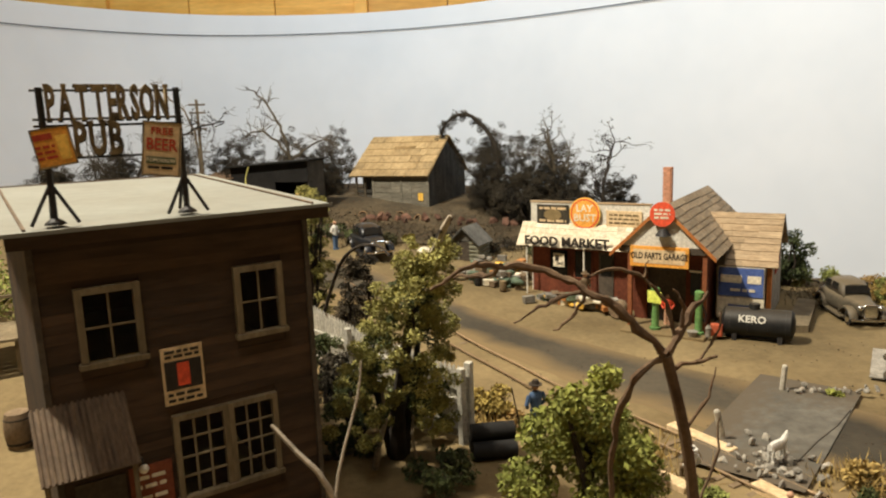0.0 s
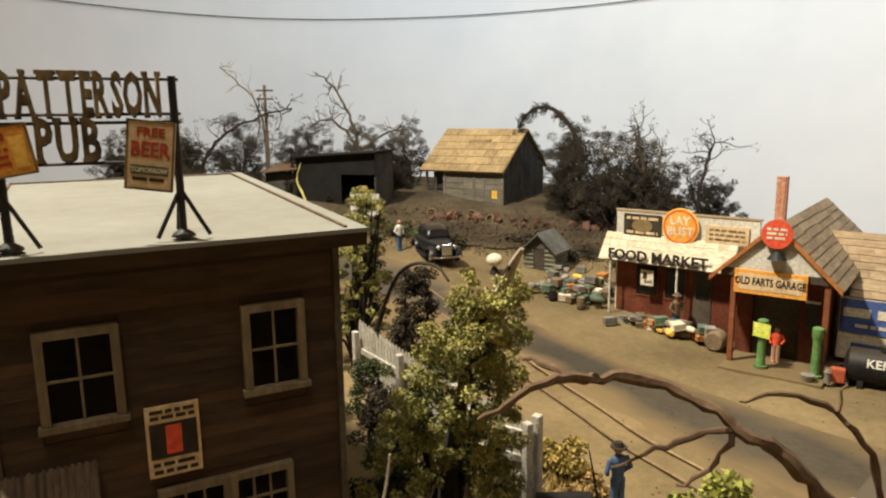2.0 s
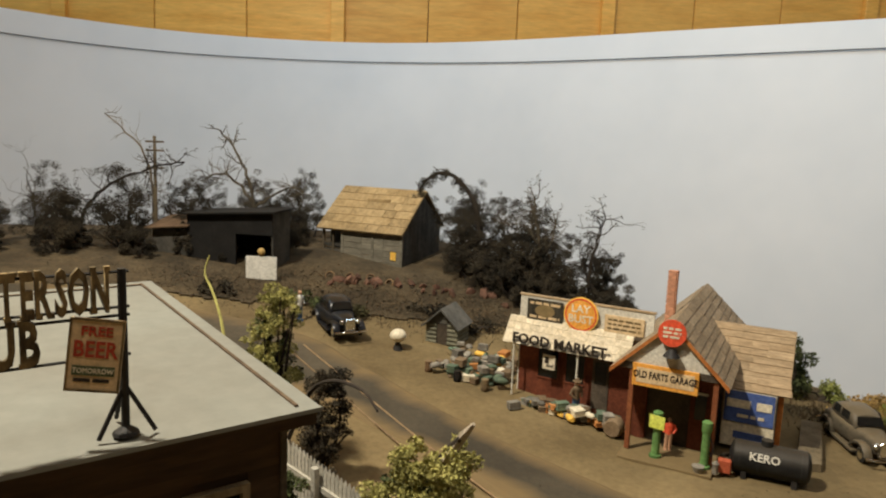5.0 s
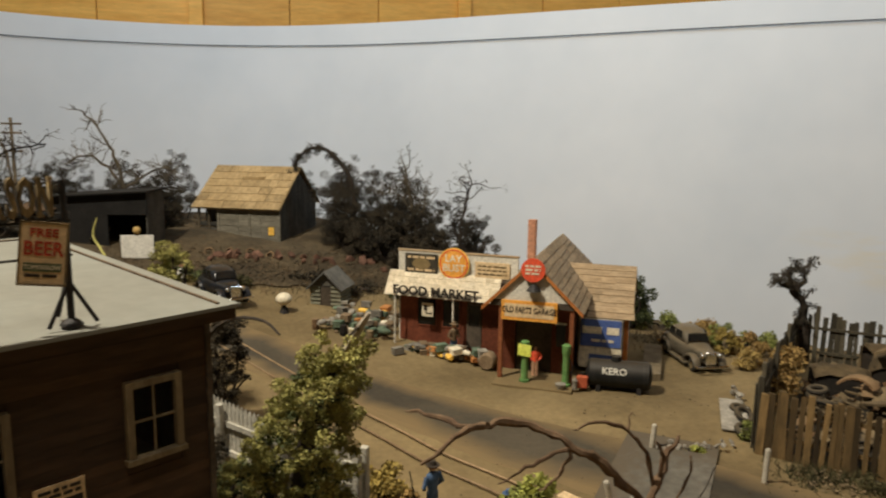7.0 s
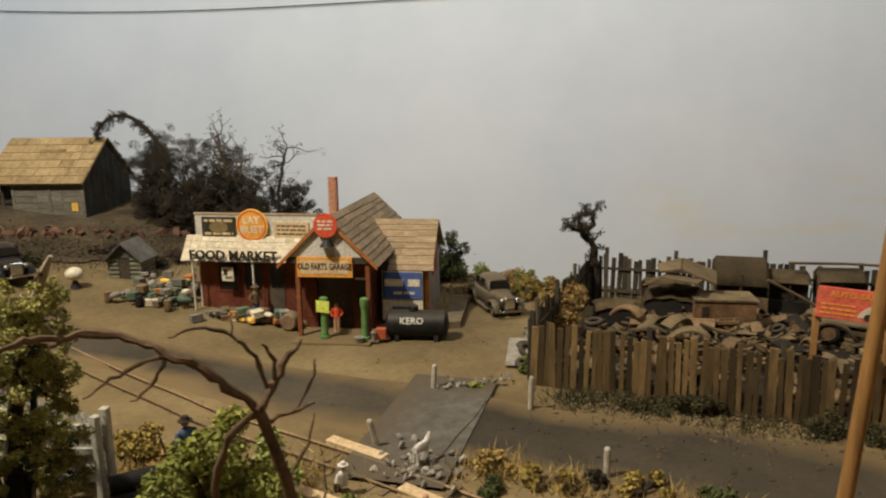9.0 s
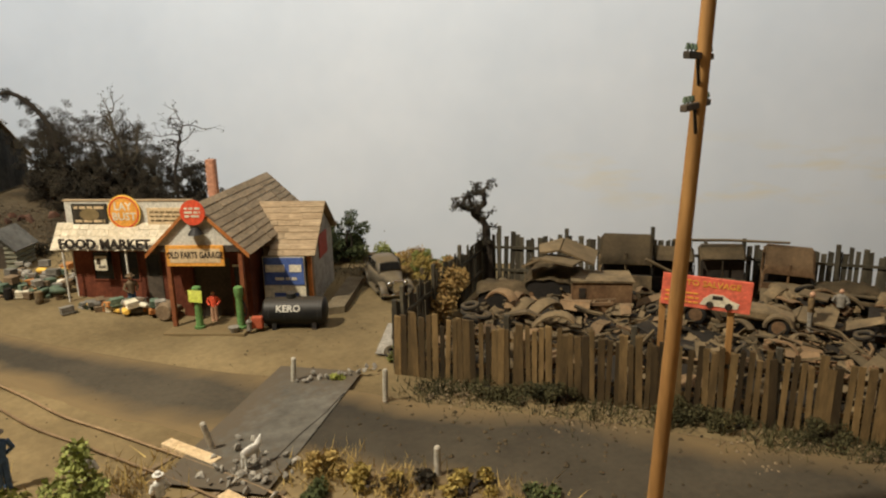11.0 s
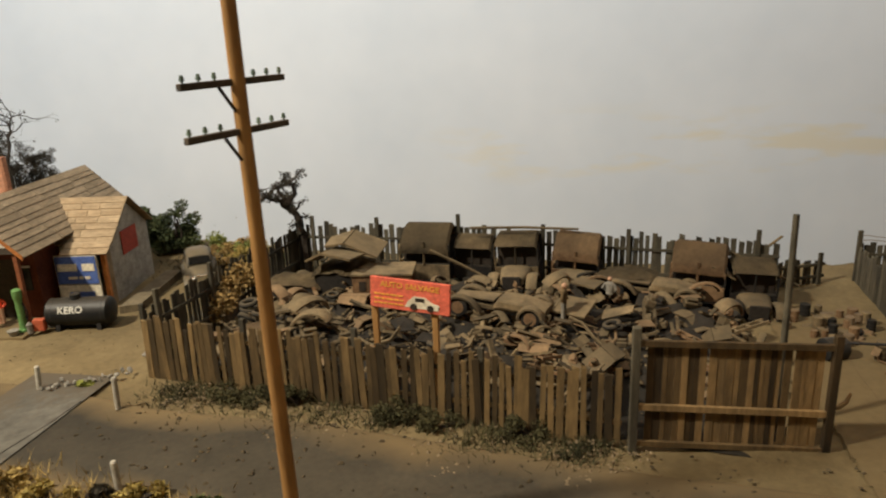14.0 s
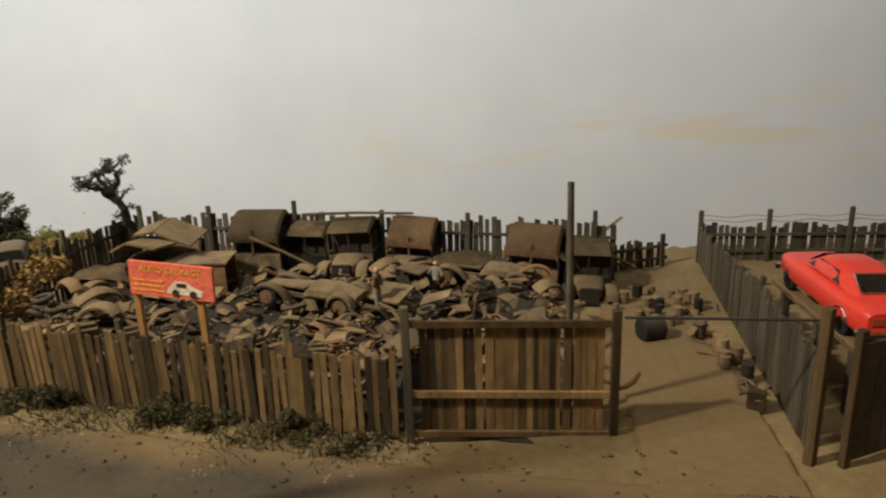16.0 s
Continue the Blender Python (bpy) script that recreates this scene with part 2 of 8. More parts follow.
mk("crate_green", (0.075, 0.11, 0.075), (0.13, 0.17, 0.115), 80, 0.8, bump=0.2, rnd=0.3)
mk("crate_orange", (0.42, 0.17, 0.05), (0.5, 0.23, 0.075), 80, 0.8, bump=0.2, rnd=0.2)
mk("crate_grey", (0.16, 0.145, 0.12), (0.27, 0.245, 0.2), 80, 0.8, bump=0.2, rnd=0.35)
mk("barrel_wood", (0.14, 0.095, 0.055), (0.21, 0.15, 0.09), 60, 0.8, bump=0.3)
mk("cable_black", (0.03, 0.03, 0.032), (0.045, 0.045, 0.048), 20, 0.6, bump=0, rnd=0)
glass = bpy.data.materials.new("glass")
glass.use_nodes = True
gb = glass.node_tree.nodes["Principled BSDF"]
gb.inputs["Base Color"].default_value = (0.9, 0.92, 0.9, 1)
gb.inputs["Roughness"].default_value = 0.06
gb.inputs["Transmission Weight"].default_value = 1.0
gb.inputs["IOR"].default_value = 1.12
MATS["glass"] = glass

# ---- shape helpers (local millimetres) ----
MM = 0.001
rng = random.Random(7)


def at(x, y, z=0.0, rz=0.0, rx=0.0, ry=0.0):
    return pose(x * MM, y * MM, z * MM, rx, ry, rz)


def thing(name, label, category, m=None, group="", kind=""):
    ob = new(name)
    ob.empty_display_size = 0.01
    ob.matrix_world = m if m is not None else Matrix()
    return tagged(ob, label, category, group, kind)


def mesh_of(bm, material, smooth=False):
    bmesh.ops.scale(bm, vec=(MM, MM, MM), verts=bm.verts)
    bmesh.ops.recalc_face_normals(bm, faces=bm.faces)
    me = bpy.data.meshes.new("mesh")
    bm.to_mesh(me)
    bm.free()
    me.materials.append(MATS[material])
    if smooth:
        me.polygons.foreach_set("use_smooth", [True] * len(me.polygons))
        me.set_sharp_from_angle(angle=radians(40))
    return me


def part(name, bm, material, parent, label="", m=None, smooth=False):
    me = bm if isinstance(bm, bpy.types.Mesh) else mesh_of(bm, material, smooth)
    ob = new(name, me)
    ob.parent = parent
    if m is not None:
        ob.matrix_basis = m
    if label:
        ob["label"] = label
    return ob


def solid(name, bm, material, label, category, m=None, group="", kind="", smooth=False):
    me = bm if isinstance(bm, bpy.types.Mesh) else mesh_of(bm, material, smooth)
    ob = new(name, me)
    if m is not None:
        ob.matrix_world = m
    return tagged(ob, label, category, group, kind)


def box(bm, x0, x1, y0, y1, z0, z1, m=None, bev=0.0):
    r = bmesh.ops.create_cube(bm, size=1, matrix=Matrix.Translation(((x0 + x1) / 2, (y0 + y1) / 2, (z0 + z1) / 2)) @ Matrix.Diagonal((x1 - x0, y1 - y0, z1 - z0, 1)))
    vs = r["verts"]
    if bev:
        es = list({e for v in vs for e in v.link_edges})
        vs = [v for v in bmesh.ops.bevel(bm, geom=es, offset=bev, segments=1, affect="EDGES", profile=0.5)["verts"]]
    if m is not None:
        bmesh.ops.transform(bm, matrix=m, verts=vs)
    return bm


def B(*a, **k):
    return box(bmesh.new(), *a, **k)


def tube(bm, pts, radii, n=6, caps=True):
    pts = [Vector(p) for p in pts]
    if not isinstance(radii, (list, tuple)):
        radii = [radii] * len(pts)
    rings, prev = [], None
    for i, p in enumerate(pts):
        d = (pts[min(i + 1, len(pts) - 1)] - pts[max(i - 1, 0)]).normalized()
        if prev is None:
            a = d.orthogonal().normalized()
        else:
            a = (prev - d * prev.dot(d))
            a = a.normalized() if a.length > 1e-6 else d.orthogonal().normalized()
        prev = a
        b = d.cross(a)
        rings.append([bm.verts.new(p + (a * math.cos(2 * math.pi * k / n) + b * math.sin(2 * math.pi * k / n)) * radii[i]) for k in range(n)])
    for r0, r1 in zip(rings, rings[1:]):
        for k in range(n):
            bm.faces.new((r0[k], r0[(k + 1) % n], r1[(k + 1) % n], r1[k]))
    if caps:
        bm.faces.new(rings[0][::-1])
        bm.faces.new(rings[-1])
    return bm


def T(*a, **k):
    return tube(bmesh.new(), *a, **k)


def prism(bm, poly, d0, d1, axis="y"):
    def v(p, d):
        return (p[0], d, p[1]) if axis == "y" else (d, p[0], p[1]) if axis == "x" else (p[0], p[1], d)
    a = [bm.verts.new(v(p, d0)) for p in poly]
    b = [bm.verts.new(v(p, d1)) for p in poly]
    n = len(poly)
    bm.faces.new(a[::-1])
    bm.faces.new(b)
    for i in range(n):
        bm.faces.new((a[i], a[(i + 1) % n], b[(i + 1) % n], b[i]))
    return bm


def slab(bm, q, th):
    """A sheet through four corners with a thickness along its normal."""
    q = [Vector(p) for p in q]
    n = (q[1] - q[0]).cross(q[3] - q[0]).normalized() * th
    a = [bm.verts.new(p) for p in q]
    b = [bm.verts.new(p + n) for p in q]
    bm.faces.new(a[::-1])
    bm.faces.new(b)
    for i in range(4):
        bm.faces.new((a[i], a[(i + 1) % 4], b[(i + 1) % 4], b[i]))
    return bm


def loft(bm, rings):
    vs = [[bm.verts.new(p) for p in r] for r in rings]
    n = len(vs[0])
    for a, b in zip(vs, vs[1:]):
        for k in range(n):
            bm.faces.new((a[k], a[(k + 1) % n], b[(k + 1) % n], b[k]))
    bm.faces.new(vs[0][::-1])
    bm.faces.new(vs[-1])
    return bm


def section(x, w, z0, z1, p=3.0, n=16, tuck=1.0):
    """A rounded cross-section at x; tuck narrows its top."""
    out = []
    for k in range(n):
        a = 2 * math.pi * (k + 0.5) / n
        c, s = math.cos(a), math.sin(a)
        y = math.copysign(abs(c) ** (2 / p), c) * w
        z = math.copysign(abs(s) ** (2 / p), s)
        y *= 1 - (1 - tuck) * max(0.0, z)
        out.append((x, y, (z0 + z1) / 2 + z * (z1 - z0) / 2))
    return out


def disc(bm, r, d0, d1, m=None, n=16, axis="y"):
    prism(bm, [(r * math.cos(2 * math.pi * k / n), r * math.sin(2 * math.pi * k / n)) for k in range(n)], d0, d1, axis)
    return bm


def words(body, size, depth, material, align="CENTER", bold=0.0):
    cu = bpy.data.curves.new("words", "FONT")
    cu.body, cu.size, cu.extrude, cu.align_x, cu.align_y = body, size * MM, depth * MM, align, "CENTER"
    cu.resolution_u, cu.offset = 2, bold * MM
    tmp = bpy.data.objects.new("words", cu)
    me = bpy.data.meshes.new_from_object(tmp)
    bpy.data.objects.remove(tmp)
    me.materials.clear()
    me.materials.append(MATS[material])
    return me


UPRIGHT = pose(0, 0, 0, 90, 0, 0)


def lettering(name, body, size, depth, material, parent, x, y, z, sx=1.0, label="", tilt=0.0):
    return part(name, words(body, size, depth, material, bold=size * 0.022), material, parent, label, at(x, y, z) @ pose(0, 0, 0, 90, 0, 0) @ pose(0, 0, 0, 0, 0, tilt) @ Matrix.Diagonal((sx, 1, 1, 1)))


def bars(bm, x0, x1, zs, h, y0, y1, seed=0):
    r = random.Random(seed)
    for z in zs:
        x = x0
        while x < x1:
            w = r.uniform(1.5, 4.5) * h
            box(bm, x, min(x + w, x1), y0, y1, z, z + h)
            x += w + h * 0.7
    return bm


# ---- the lie of the land (metres) ----
def ground_z(x, y):
    u = -0.55 * x + 0.83 * y
    k = u - 0.47
    rise = 0.14 * (k + math.sqrt(k * k + 0.0025)) / 2
    rise = min(rise, 0.075 + 0.02 * math.tanh((rise - 0.075) / 0.02) if rise > 0.075 else rise)
    return 0.004 + rise


EDGE = [(-1.3, 1.10), (-0.6, 1.30), (-0.2, 1.39), (0.12, 1.37), (0.24, 1.27), (0.36, 1.10), (0.5, 0.92), (0.6, 0.80), (0.72, 0.695), (0.95, 0.475), (1.03, 0.43), (1.4, 0.16), (2.0, -0.3), (3.0, -1.0)]


def gm(x, y, lift=0.0, rz=0.0):
    """A pose on the ground at x, y in metres."""
    return pose(x, y, ground_z(x, y) + lift, 0, 0, rz)


def curve_y(points, x):
    for (x0, y0), (x1, y1) in zip(points, points[1:]):
        if x <= x1:
            f = (x - x0) / (x1 - x0)
            return y0 + (y1 - y0) * f
    return points[-1][1]


def sheet(name, material, label, category, inside, nx, ny, x0, x1, y0, y1, lift, bumpy=0.0, kind="structure"):
    bm = bmesh.new()
    grid = {}
    for i in range(nx + 1):
        for j in range(ny + 1):
            x, y = x0 + (x1 - x0) * i / nx, y0 + (y1 - y0) * j / ny
            z = ground_z(x, y) - 1.2 * max(0.0, y - curve_y(EDGE, x)) + lift + bumpy * noise.noise((x * 25, y * 25, 3.0)) + bumpy * 0.4 * noise.noise((x * 90, y * 90, 1.0))
            grid[i, j] = (x * 1000, y * 1000, z * 1000)
    vs = {}
    for i in range(nx):
        for j in range(ny):
            x, y = x0 + (x1 - x0) * (i + 0.5) / nx, y0 + (y1 - y0) * (j + 0.5) / ny
            if inside(x, y):
                f = []
                for key in ((i, j), (i + 1, j), (i + 1, j + 1), (i, j + 1)):
                    if key not in vs:
                        vs[key] = bm.verts.new(grid[key])
                    f.append(vs[key])
                bm.faces.new(f)
    return solid(name, bm, material, label, category, kind=kind, smooth=True)


# backdrop line in plan (metres), walked from its left end to its right end
BACK = [(-1.10, 0.55), (-1.06, 1.0), (-0.95, 1.38), (-0.80, 1.66), (-0.60, 1.86), (-0.38, 1.96), (-0.12, 1.98), (0.10, 1.92), (0.32, 1.79), (0.60, 1.57), (0.92, 1.32), (1.30, 1.05), (1.75, 0.74), (2.3, 0.36), (2.7, 0.0)]


def smooth_line(pts, k=5):
    out = []
    for i in range(len(pts) - 1):
        p = [Vector(pts[max(0, min(len(pts) - 1, i + d))]) for d in (-1, 0, 1, 2)]
        for s in range(k):
            f = s / k
            out.append(0.5 * ((2 * p[1]) + (p[2] - p[0]) * f + (2 * p[0] - 5 * p[1] + 4 * p[2] - p[3]) * f * f + (3 * p[1] - p[0] - 3 * p[2] + p[3]) * f ** 3))
    out.append(Vector(pts[-1]))
    return out


LINE = smooth_line(BACK)


def wall_along(line, z0, z1, th, material, name, label, category):
    bm = bmesh.new()
    rows = []
    for i, p in enumerate(line):
        d = (line[min(i + 1, len(line) - 1)] - line[max(0, i - 1)]).normalized()
        n = Vector((-d.y, d.x)) * th
        rows.append([bm.verts.new((q.x * 1000, q.y * 1000, z * 1000)) for q, z in ((p, z0), (p, z1), (p + n, z1), (p + n, z0))])
    for a, b in zip(rows, rows[1:]):
        for k in range(4):
            bm.faces.new((a[k], a[(k + 1) % 4], b[(k + 1) % 4], b[k]))
    return solid(name, bm, material, label, category, kind="structure", smooth=True)


wall_along(LINE, -1.0, 0.493, 0.004, "backdrop", "backdrop", "curved pale grey-blue painted sky backdrop board", "backdrop")


def painted_clouds():
    """Faint warm cloud streaks painted low on the sky board's far end."""
    nt = MATS["backdrop"].node_tree
    b = nt.nodes["Principled BSDF"]
    old = b.inputs["Base Color"].links[0].from_socket

    def node(kind, **kw):
        n = nt.nodes.new(kind)
        for k, v in kw.items():
            n.inputs[k].default_value = v
        return n

    def span(socket, lo, hi):
        m = node("ShaderNodeMapRange")
        m.interpolation_type = "SMOOTHSTEP"
        m.inputs[1].default_value, m.inputs[2].default_value = lo, hi
        nt.links.new(socket, m.inputs[0])
        return m.outputs[0]
    tc, sep = node("ShaderNodeTexCoord"), node("ShaderNodeSeparateXYZ")
    nt.links.new(tc.outputs["Object"], sep.inputs[0])
    mp = node("ShaderNodeMapping")
    mp.inputs["Scale"].default_value = (1, 1, 4)
    nt.links.new(tc.outputs["Object"], mp.inputs[0])
    nz = node("ShaderNodeTexNoise", Scale=5.0, Detail=4.0)
    nt.links.new(mp.outputs[0], nz.inputs["Vector"])
    out = span(nz.outputs[0], 0.48, 0.66)
    for part_ in (span(sep.outputs[0], 0.95, 1.2), span(sep.outputs[2], -0.06, 0.0), span(sep.outputs[2], 0.12, 0.04)):
        mul = node("ShaderNodeMath")
        mul.operation = "MULTIPLY"
        nt.links.new(out, mul.inputs[0])
        nt.links.new(part_, mul.inputs[1])
        out = mul.outputs[0]
    mix = node("ShaderNodeMix")
    mix.data_type = "RGBA"
    mix.inputs[7].default_value = (0.80, 0.74, 0.62, 1)
    nt.links.new(out, mix.inputs[0])
    nt.links.new(old, mix.inputs[6])
    nt.links.new(mix.outputs[2], b.inputs["Base Color"])


painted_clouds()
# cable stretched along the backdrop
cb, CABLE = bmesh.new(), []
for i, p in enumerate(LINE):
    d = (LINE[min(i + 1, len(LINE) - 1)] - LINE[max(0, i - 1)]).normalized()
    CABLE.append(((p.x + d.y * 0.0035) * 1000, (p.y - d.x * 0.0035) * 1000, 444 + 2 * math.sin(i * 0.25)))
tube(cb, CABLE, 1.1, 6)
solid("cable", cb, "cable_black", "thin dark cable strung along the sky backdrop", "cable", smooth=True)


# room behind: pine-boarded wall, ceiling; unseen floor and plain walls added for bounced light
def room():
    w = thing("wall_north", "varnished knotty pine board wall above the backdrop", "wall", kind="structure")
    x = -2300
    while x < 3300:
        wd = 240
        part("plank", B(x, x + wd - 2, 2120, 2140, 300, 2150, bev=1.5), "pine", w)
        if int((x + 2300) / 240) % 3 == 0:
            part("batten", B(x - 18, x + 18, 2100, 2119, 300, 2150, bev=1.5), "pine", w)
        x += wd
    solid("ceiling", B(-2300, 3300, -2200, 2140, 2151, 2180), "pine", "boarded pine ceiling of the room", "ceiling", kind="structure")
    solid("floor", B(-2300, 3300, -2200, 2140, -1020, -1000), "plaster", "unseen plain floor added to bounce room light", "floor", kind="structure")
    solid("wall_south", B(-2300, 3300, -2220, -2200, -1000, 2150), "plaster", "unseen plain wall added to bounce room light", "wall", kind="structure")
    solid("wall_west", B(-2320, -2301, -2200, 2140, -1000, 2150), "plaster", "unseen plain wall added to bounce room light", "wall", kind="structure")
    solid("wall_east", B(3301, 3320, -2200, 2140, -1000, 2150), "plaster", "unseen plain wall added to bounce room light", "wall", kind="structure")


room()


def under_backdrop(x, y):
    # in front of the backdrop line
    best = min(LINE, key=lambda p: (p.x - x) ** 2 + (p.y - y) ** 2)
    i = LINE.index(best)
    d = LINE[min(i + 1, len(LINE) - 1)] - LINE[max(i - 1, 0)]
    return d.cross(Vector((x, y)) - best) < 0.004


sheet("ground", "dirt", "sandy brown scenic dirt with fine stones", "ground", under_backdrop, 300, 200, -1.2, 2.75, -0.5, 2.05, 0.0, 0.0016)

# road: centre line and half width in metres
ROAD_FAR = [(-0.6, 1.02), (-0.1, 0.93), (0.03, 0.84), (0.105, 0.765), (0.20, 0.68), (0.27, 0.61), (0.335, 0.552), (0.40, 0.475), (0.50, 0.385), (0.62, 0.255), (0.75, 0.13), (1.1, -0.2), (1.6, -0.6)]
ROAD_NEAR = [(-0.6, 0.93), (-0.1, 0.80), (0.06, 0.71), (0.12, 0.66), (0.19, 0.565), (0.235, 0.515), (0.30, 0.43), (0.40, 0.30), (0.55, 0.13), (0.8, -0.15), (1.2, -0.6)]


def wob(x, y):
    return 0.012 * noise.noise((x * 14, y * 14, 0.0)) + 0.005 * noise.noise((x * 60, y * 60, 5.0))


def resample(line, n):
    pts = [Vector(p) for p in line]
    acc = [0.0]
    for a, b in zip(pts, pts[1:]):
        acc.append(acc[-1] + (b - a).length)
    out, k = [], 0
    for i in range(n):
        d = acc[-1] * i / (n - 1)
        while k < len(pts) - 2 and acc[k + 1] < d:
            k += 1
        out.append(pts[k].lerp(pts[k + 1], (d - acc[k]) / (acc[k + 1] - acc[k])))
    return out


def edge_mask(me, values, material, other):
    """Stores how far each point lies from the strip's worn edge and lets dirt drift over it there."""
    attr = me.attributes.new("worn", "FLOAT", "POINT")
    attr.data.foreach_set("value", values)
    m = MATS[material]
    nt = m.node_tree
    b = nt.nodes["Principled BSDF"]
    old = b.inputs["Base Color"].links[0].from_socket
    at_ = nt.nodes.new("ShaderNodeAttribute")
    at_.attribute_name = "worn"
    nz = nt.nodes.new("ShaderNodeTexNoise")
    nz.inputs["Scale"].default_value, nz.inputs["Detail"].default_value = 22.0, 6.0
    add = nt.nodes.new("ShaderNodeMath")
    add.operation = "ADD"
    nt.links.new(at_.outputs["Fac"], add.inputs[0])
    nt.links.new(nz.outputs[0], add.inputs[1])
    mr = nt.nodes.new("ShaderNodeMapRange")
    mr.inputs[1].default_value, mr.inputs[2].default_value = 0.62, 1.05
    nt.links.new(add.outputs[0], mr.inputs[0])
    mix = nt.nodes.new("ShaderNodeMix")
    mix.data_type = "RGBA"
    mix.inputs[6].default_value = (*other, 1)
    nt.links.new(mr.outputs[0], mix.inputs[0])
    nt.links.new(old, mix.inputs[7])
    nt.links.new(mix.outputs[2], b.inputs["Base Color"])


def road():
    fa, ne = resample(smooth_line(ROAD_FAR, 6), 260), resample(smooth_line(ROAD_NEAR, 6), 260)
    bm, rows, vals = bmesh.new(), [], []
    nv = 30
    for i, (p, q) in enumerate(zip(fa, ne)):
        row = []
        for j in range(nv + 1):
            v = j / nv
            c = p.lerp(q, v)
            e = min(v, 1 - v)
            z = ground_z(c.x, c.y) + 0.0022 - 0.004 * max(0.0, 0.06 - e) / 0.06 + 0.0006 * noise.noise((c.x * 40, c.y * 40, 9))
            row.append(bm.verts.new((c.x * 1000, c.y * 1000, z * 1000)))
            vals.append(min(1.0, e * 1.75))
        rows.append(row)
    for a, b in zip(rows, rows[1:]):
        for j in range(nv):
            bm.faces.new((a[j], a[j + 1], b[j + 1], b[j]))
    ob = solid("road", bm, "asphalt", "worn grey-brown road drifting into sandy edges", "road", kind="structure", smooth=True)
    edge_mask(ob.data, vals, "asphalt", (0.165, 0.115, 0.055))


road()
sheet("bank_soil", "soil", "dark bare soil on the bank below the barn", "ground",
      lambda x, y: y > 0.985 - 0.06 * max(0.0, x) + 0.03 * noise.noise((x * 9, y * 9, 4.0)) + 0.012 * noise.noise((x * 40, y * 40, 2.0)) and y < curve_y(EDGE, x) + 0.05 and -0.7 < x < 0.43, 240, 110, -0.7, 0.45, 0.9, 1.45, 0.0024, 0.0012)
sheet("forecourt", "concrete", "dusty tan concrete driveway between the yard fences", "driveway",
      lambda x, y: 0.0 < (x - 0.725) * 0.77 - (y - 0.165) * 0.64 + 0.012 < 0.072 and 0.0 < (x - 0.725) * 0.64 + (y - 0.165) * 0.77 + 0.02 < 0.27, 200, 200, 0.68, 1.05, 0.08, 0.48, 0.0024)


# ---- the pub ----
def sash_window(parent, x0, x1, z0, z1, nx, nz, frame=2.7, y=-1.2):
    w = thing("window", "", "")
    for key in list(w.keys()):
        del w[key]
    w.parent = parent
    f = bmesh.new()
    box(f, x0, x0 + frame, y - 0.6, 1.2, z0, z1)
    box(f, x1 - frame, x1, y - 0.6, 1.2, z0, z1)
    box(f, x0 + frame, x1 - frame, y - 0.6, 1.2, z1 - frame, z1)
    box(f, x0 - 1.0, x1 + 1.0, y - 1.5, 1.2, z0 - 2.4, z0, bev=0.25)
    part("window_frame", f, "trim_wood", w)
    g = bmesh.new()
    ix0, ix1, iz0, iz1 = x0 + frame, x1 - frame, z0, z1 - frame
    for i in range(1, nx):
        x = ix0 + (ix1 - ix0) * i / nx
        box(g, x - 0.4, x + 0.4, -0.4, 0.5, iz0, iz1)
    for j in range(1, nz):
        z = iz0 + (iz1 - iz0) * j / nz
        box(g, ix0, ix1, -0.41, 0.51, z - 0.4, z + 0.4)
    part("muntin", g, "trim_wood", w)
    for i in range(nx):
        for j in range(nz):
            xa, xb = ix0 + (ix1 - ix0) * i / nx, ix0 + (ix1 - ix0) * (i + 1) / nx
            za, zb = iz0 + (iz1 - iz0) * j / nz, iz0 + (iz1 - iz0) * (j + 1) / nz
            p = part("pane", B(xa + 0.4, xb - 0.4, 0.05, 0.25, za + 0.4, zb - 0.4), "glass", w)
            p.visible_shadow = False
    return w


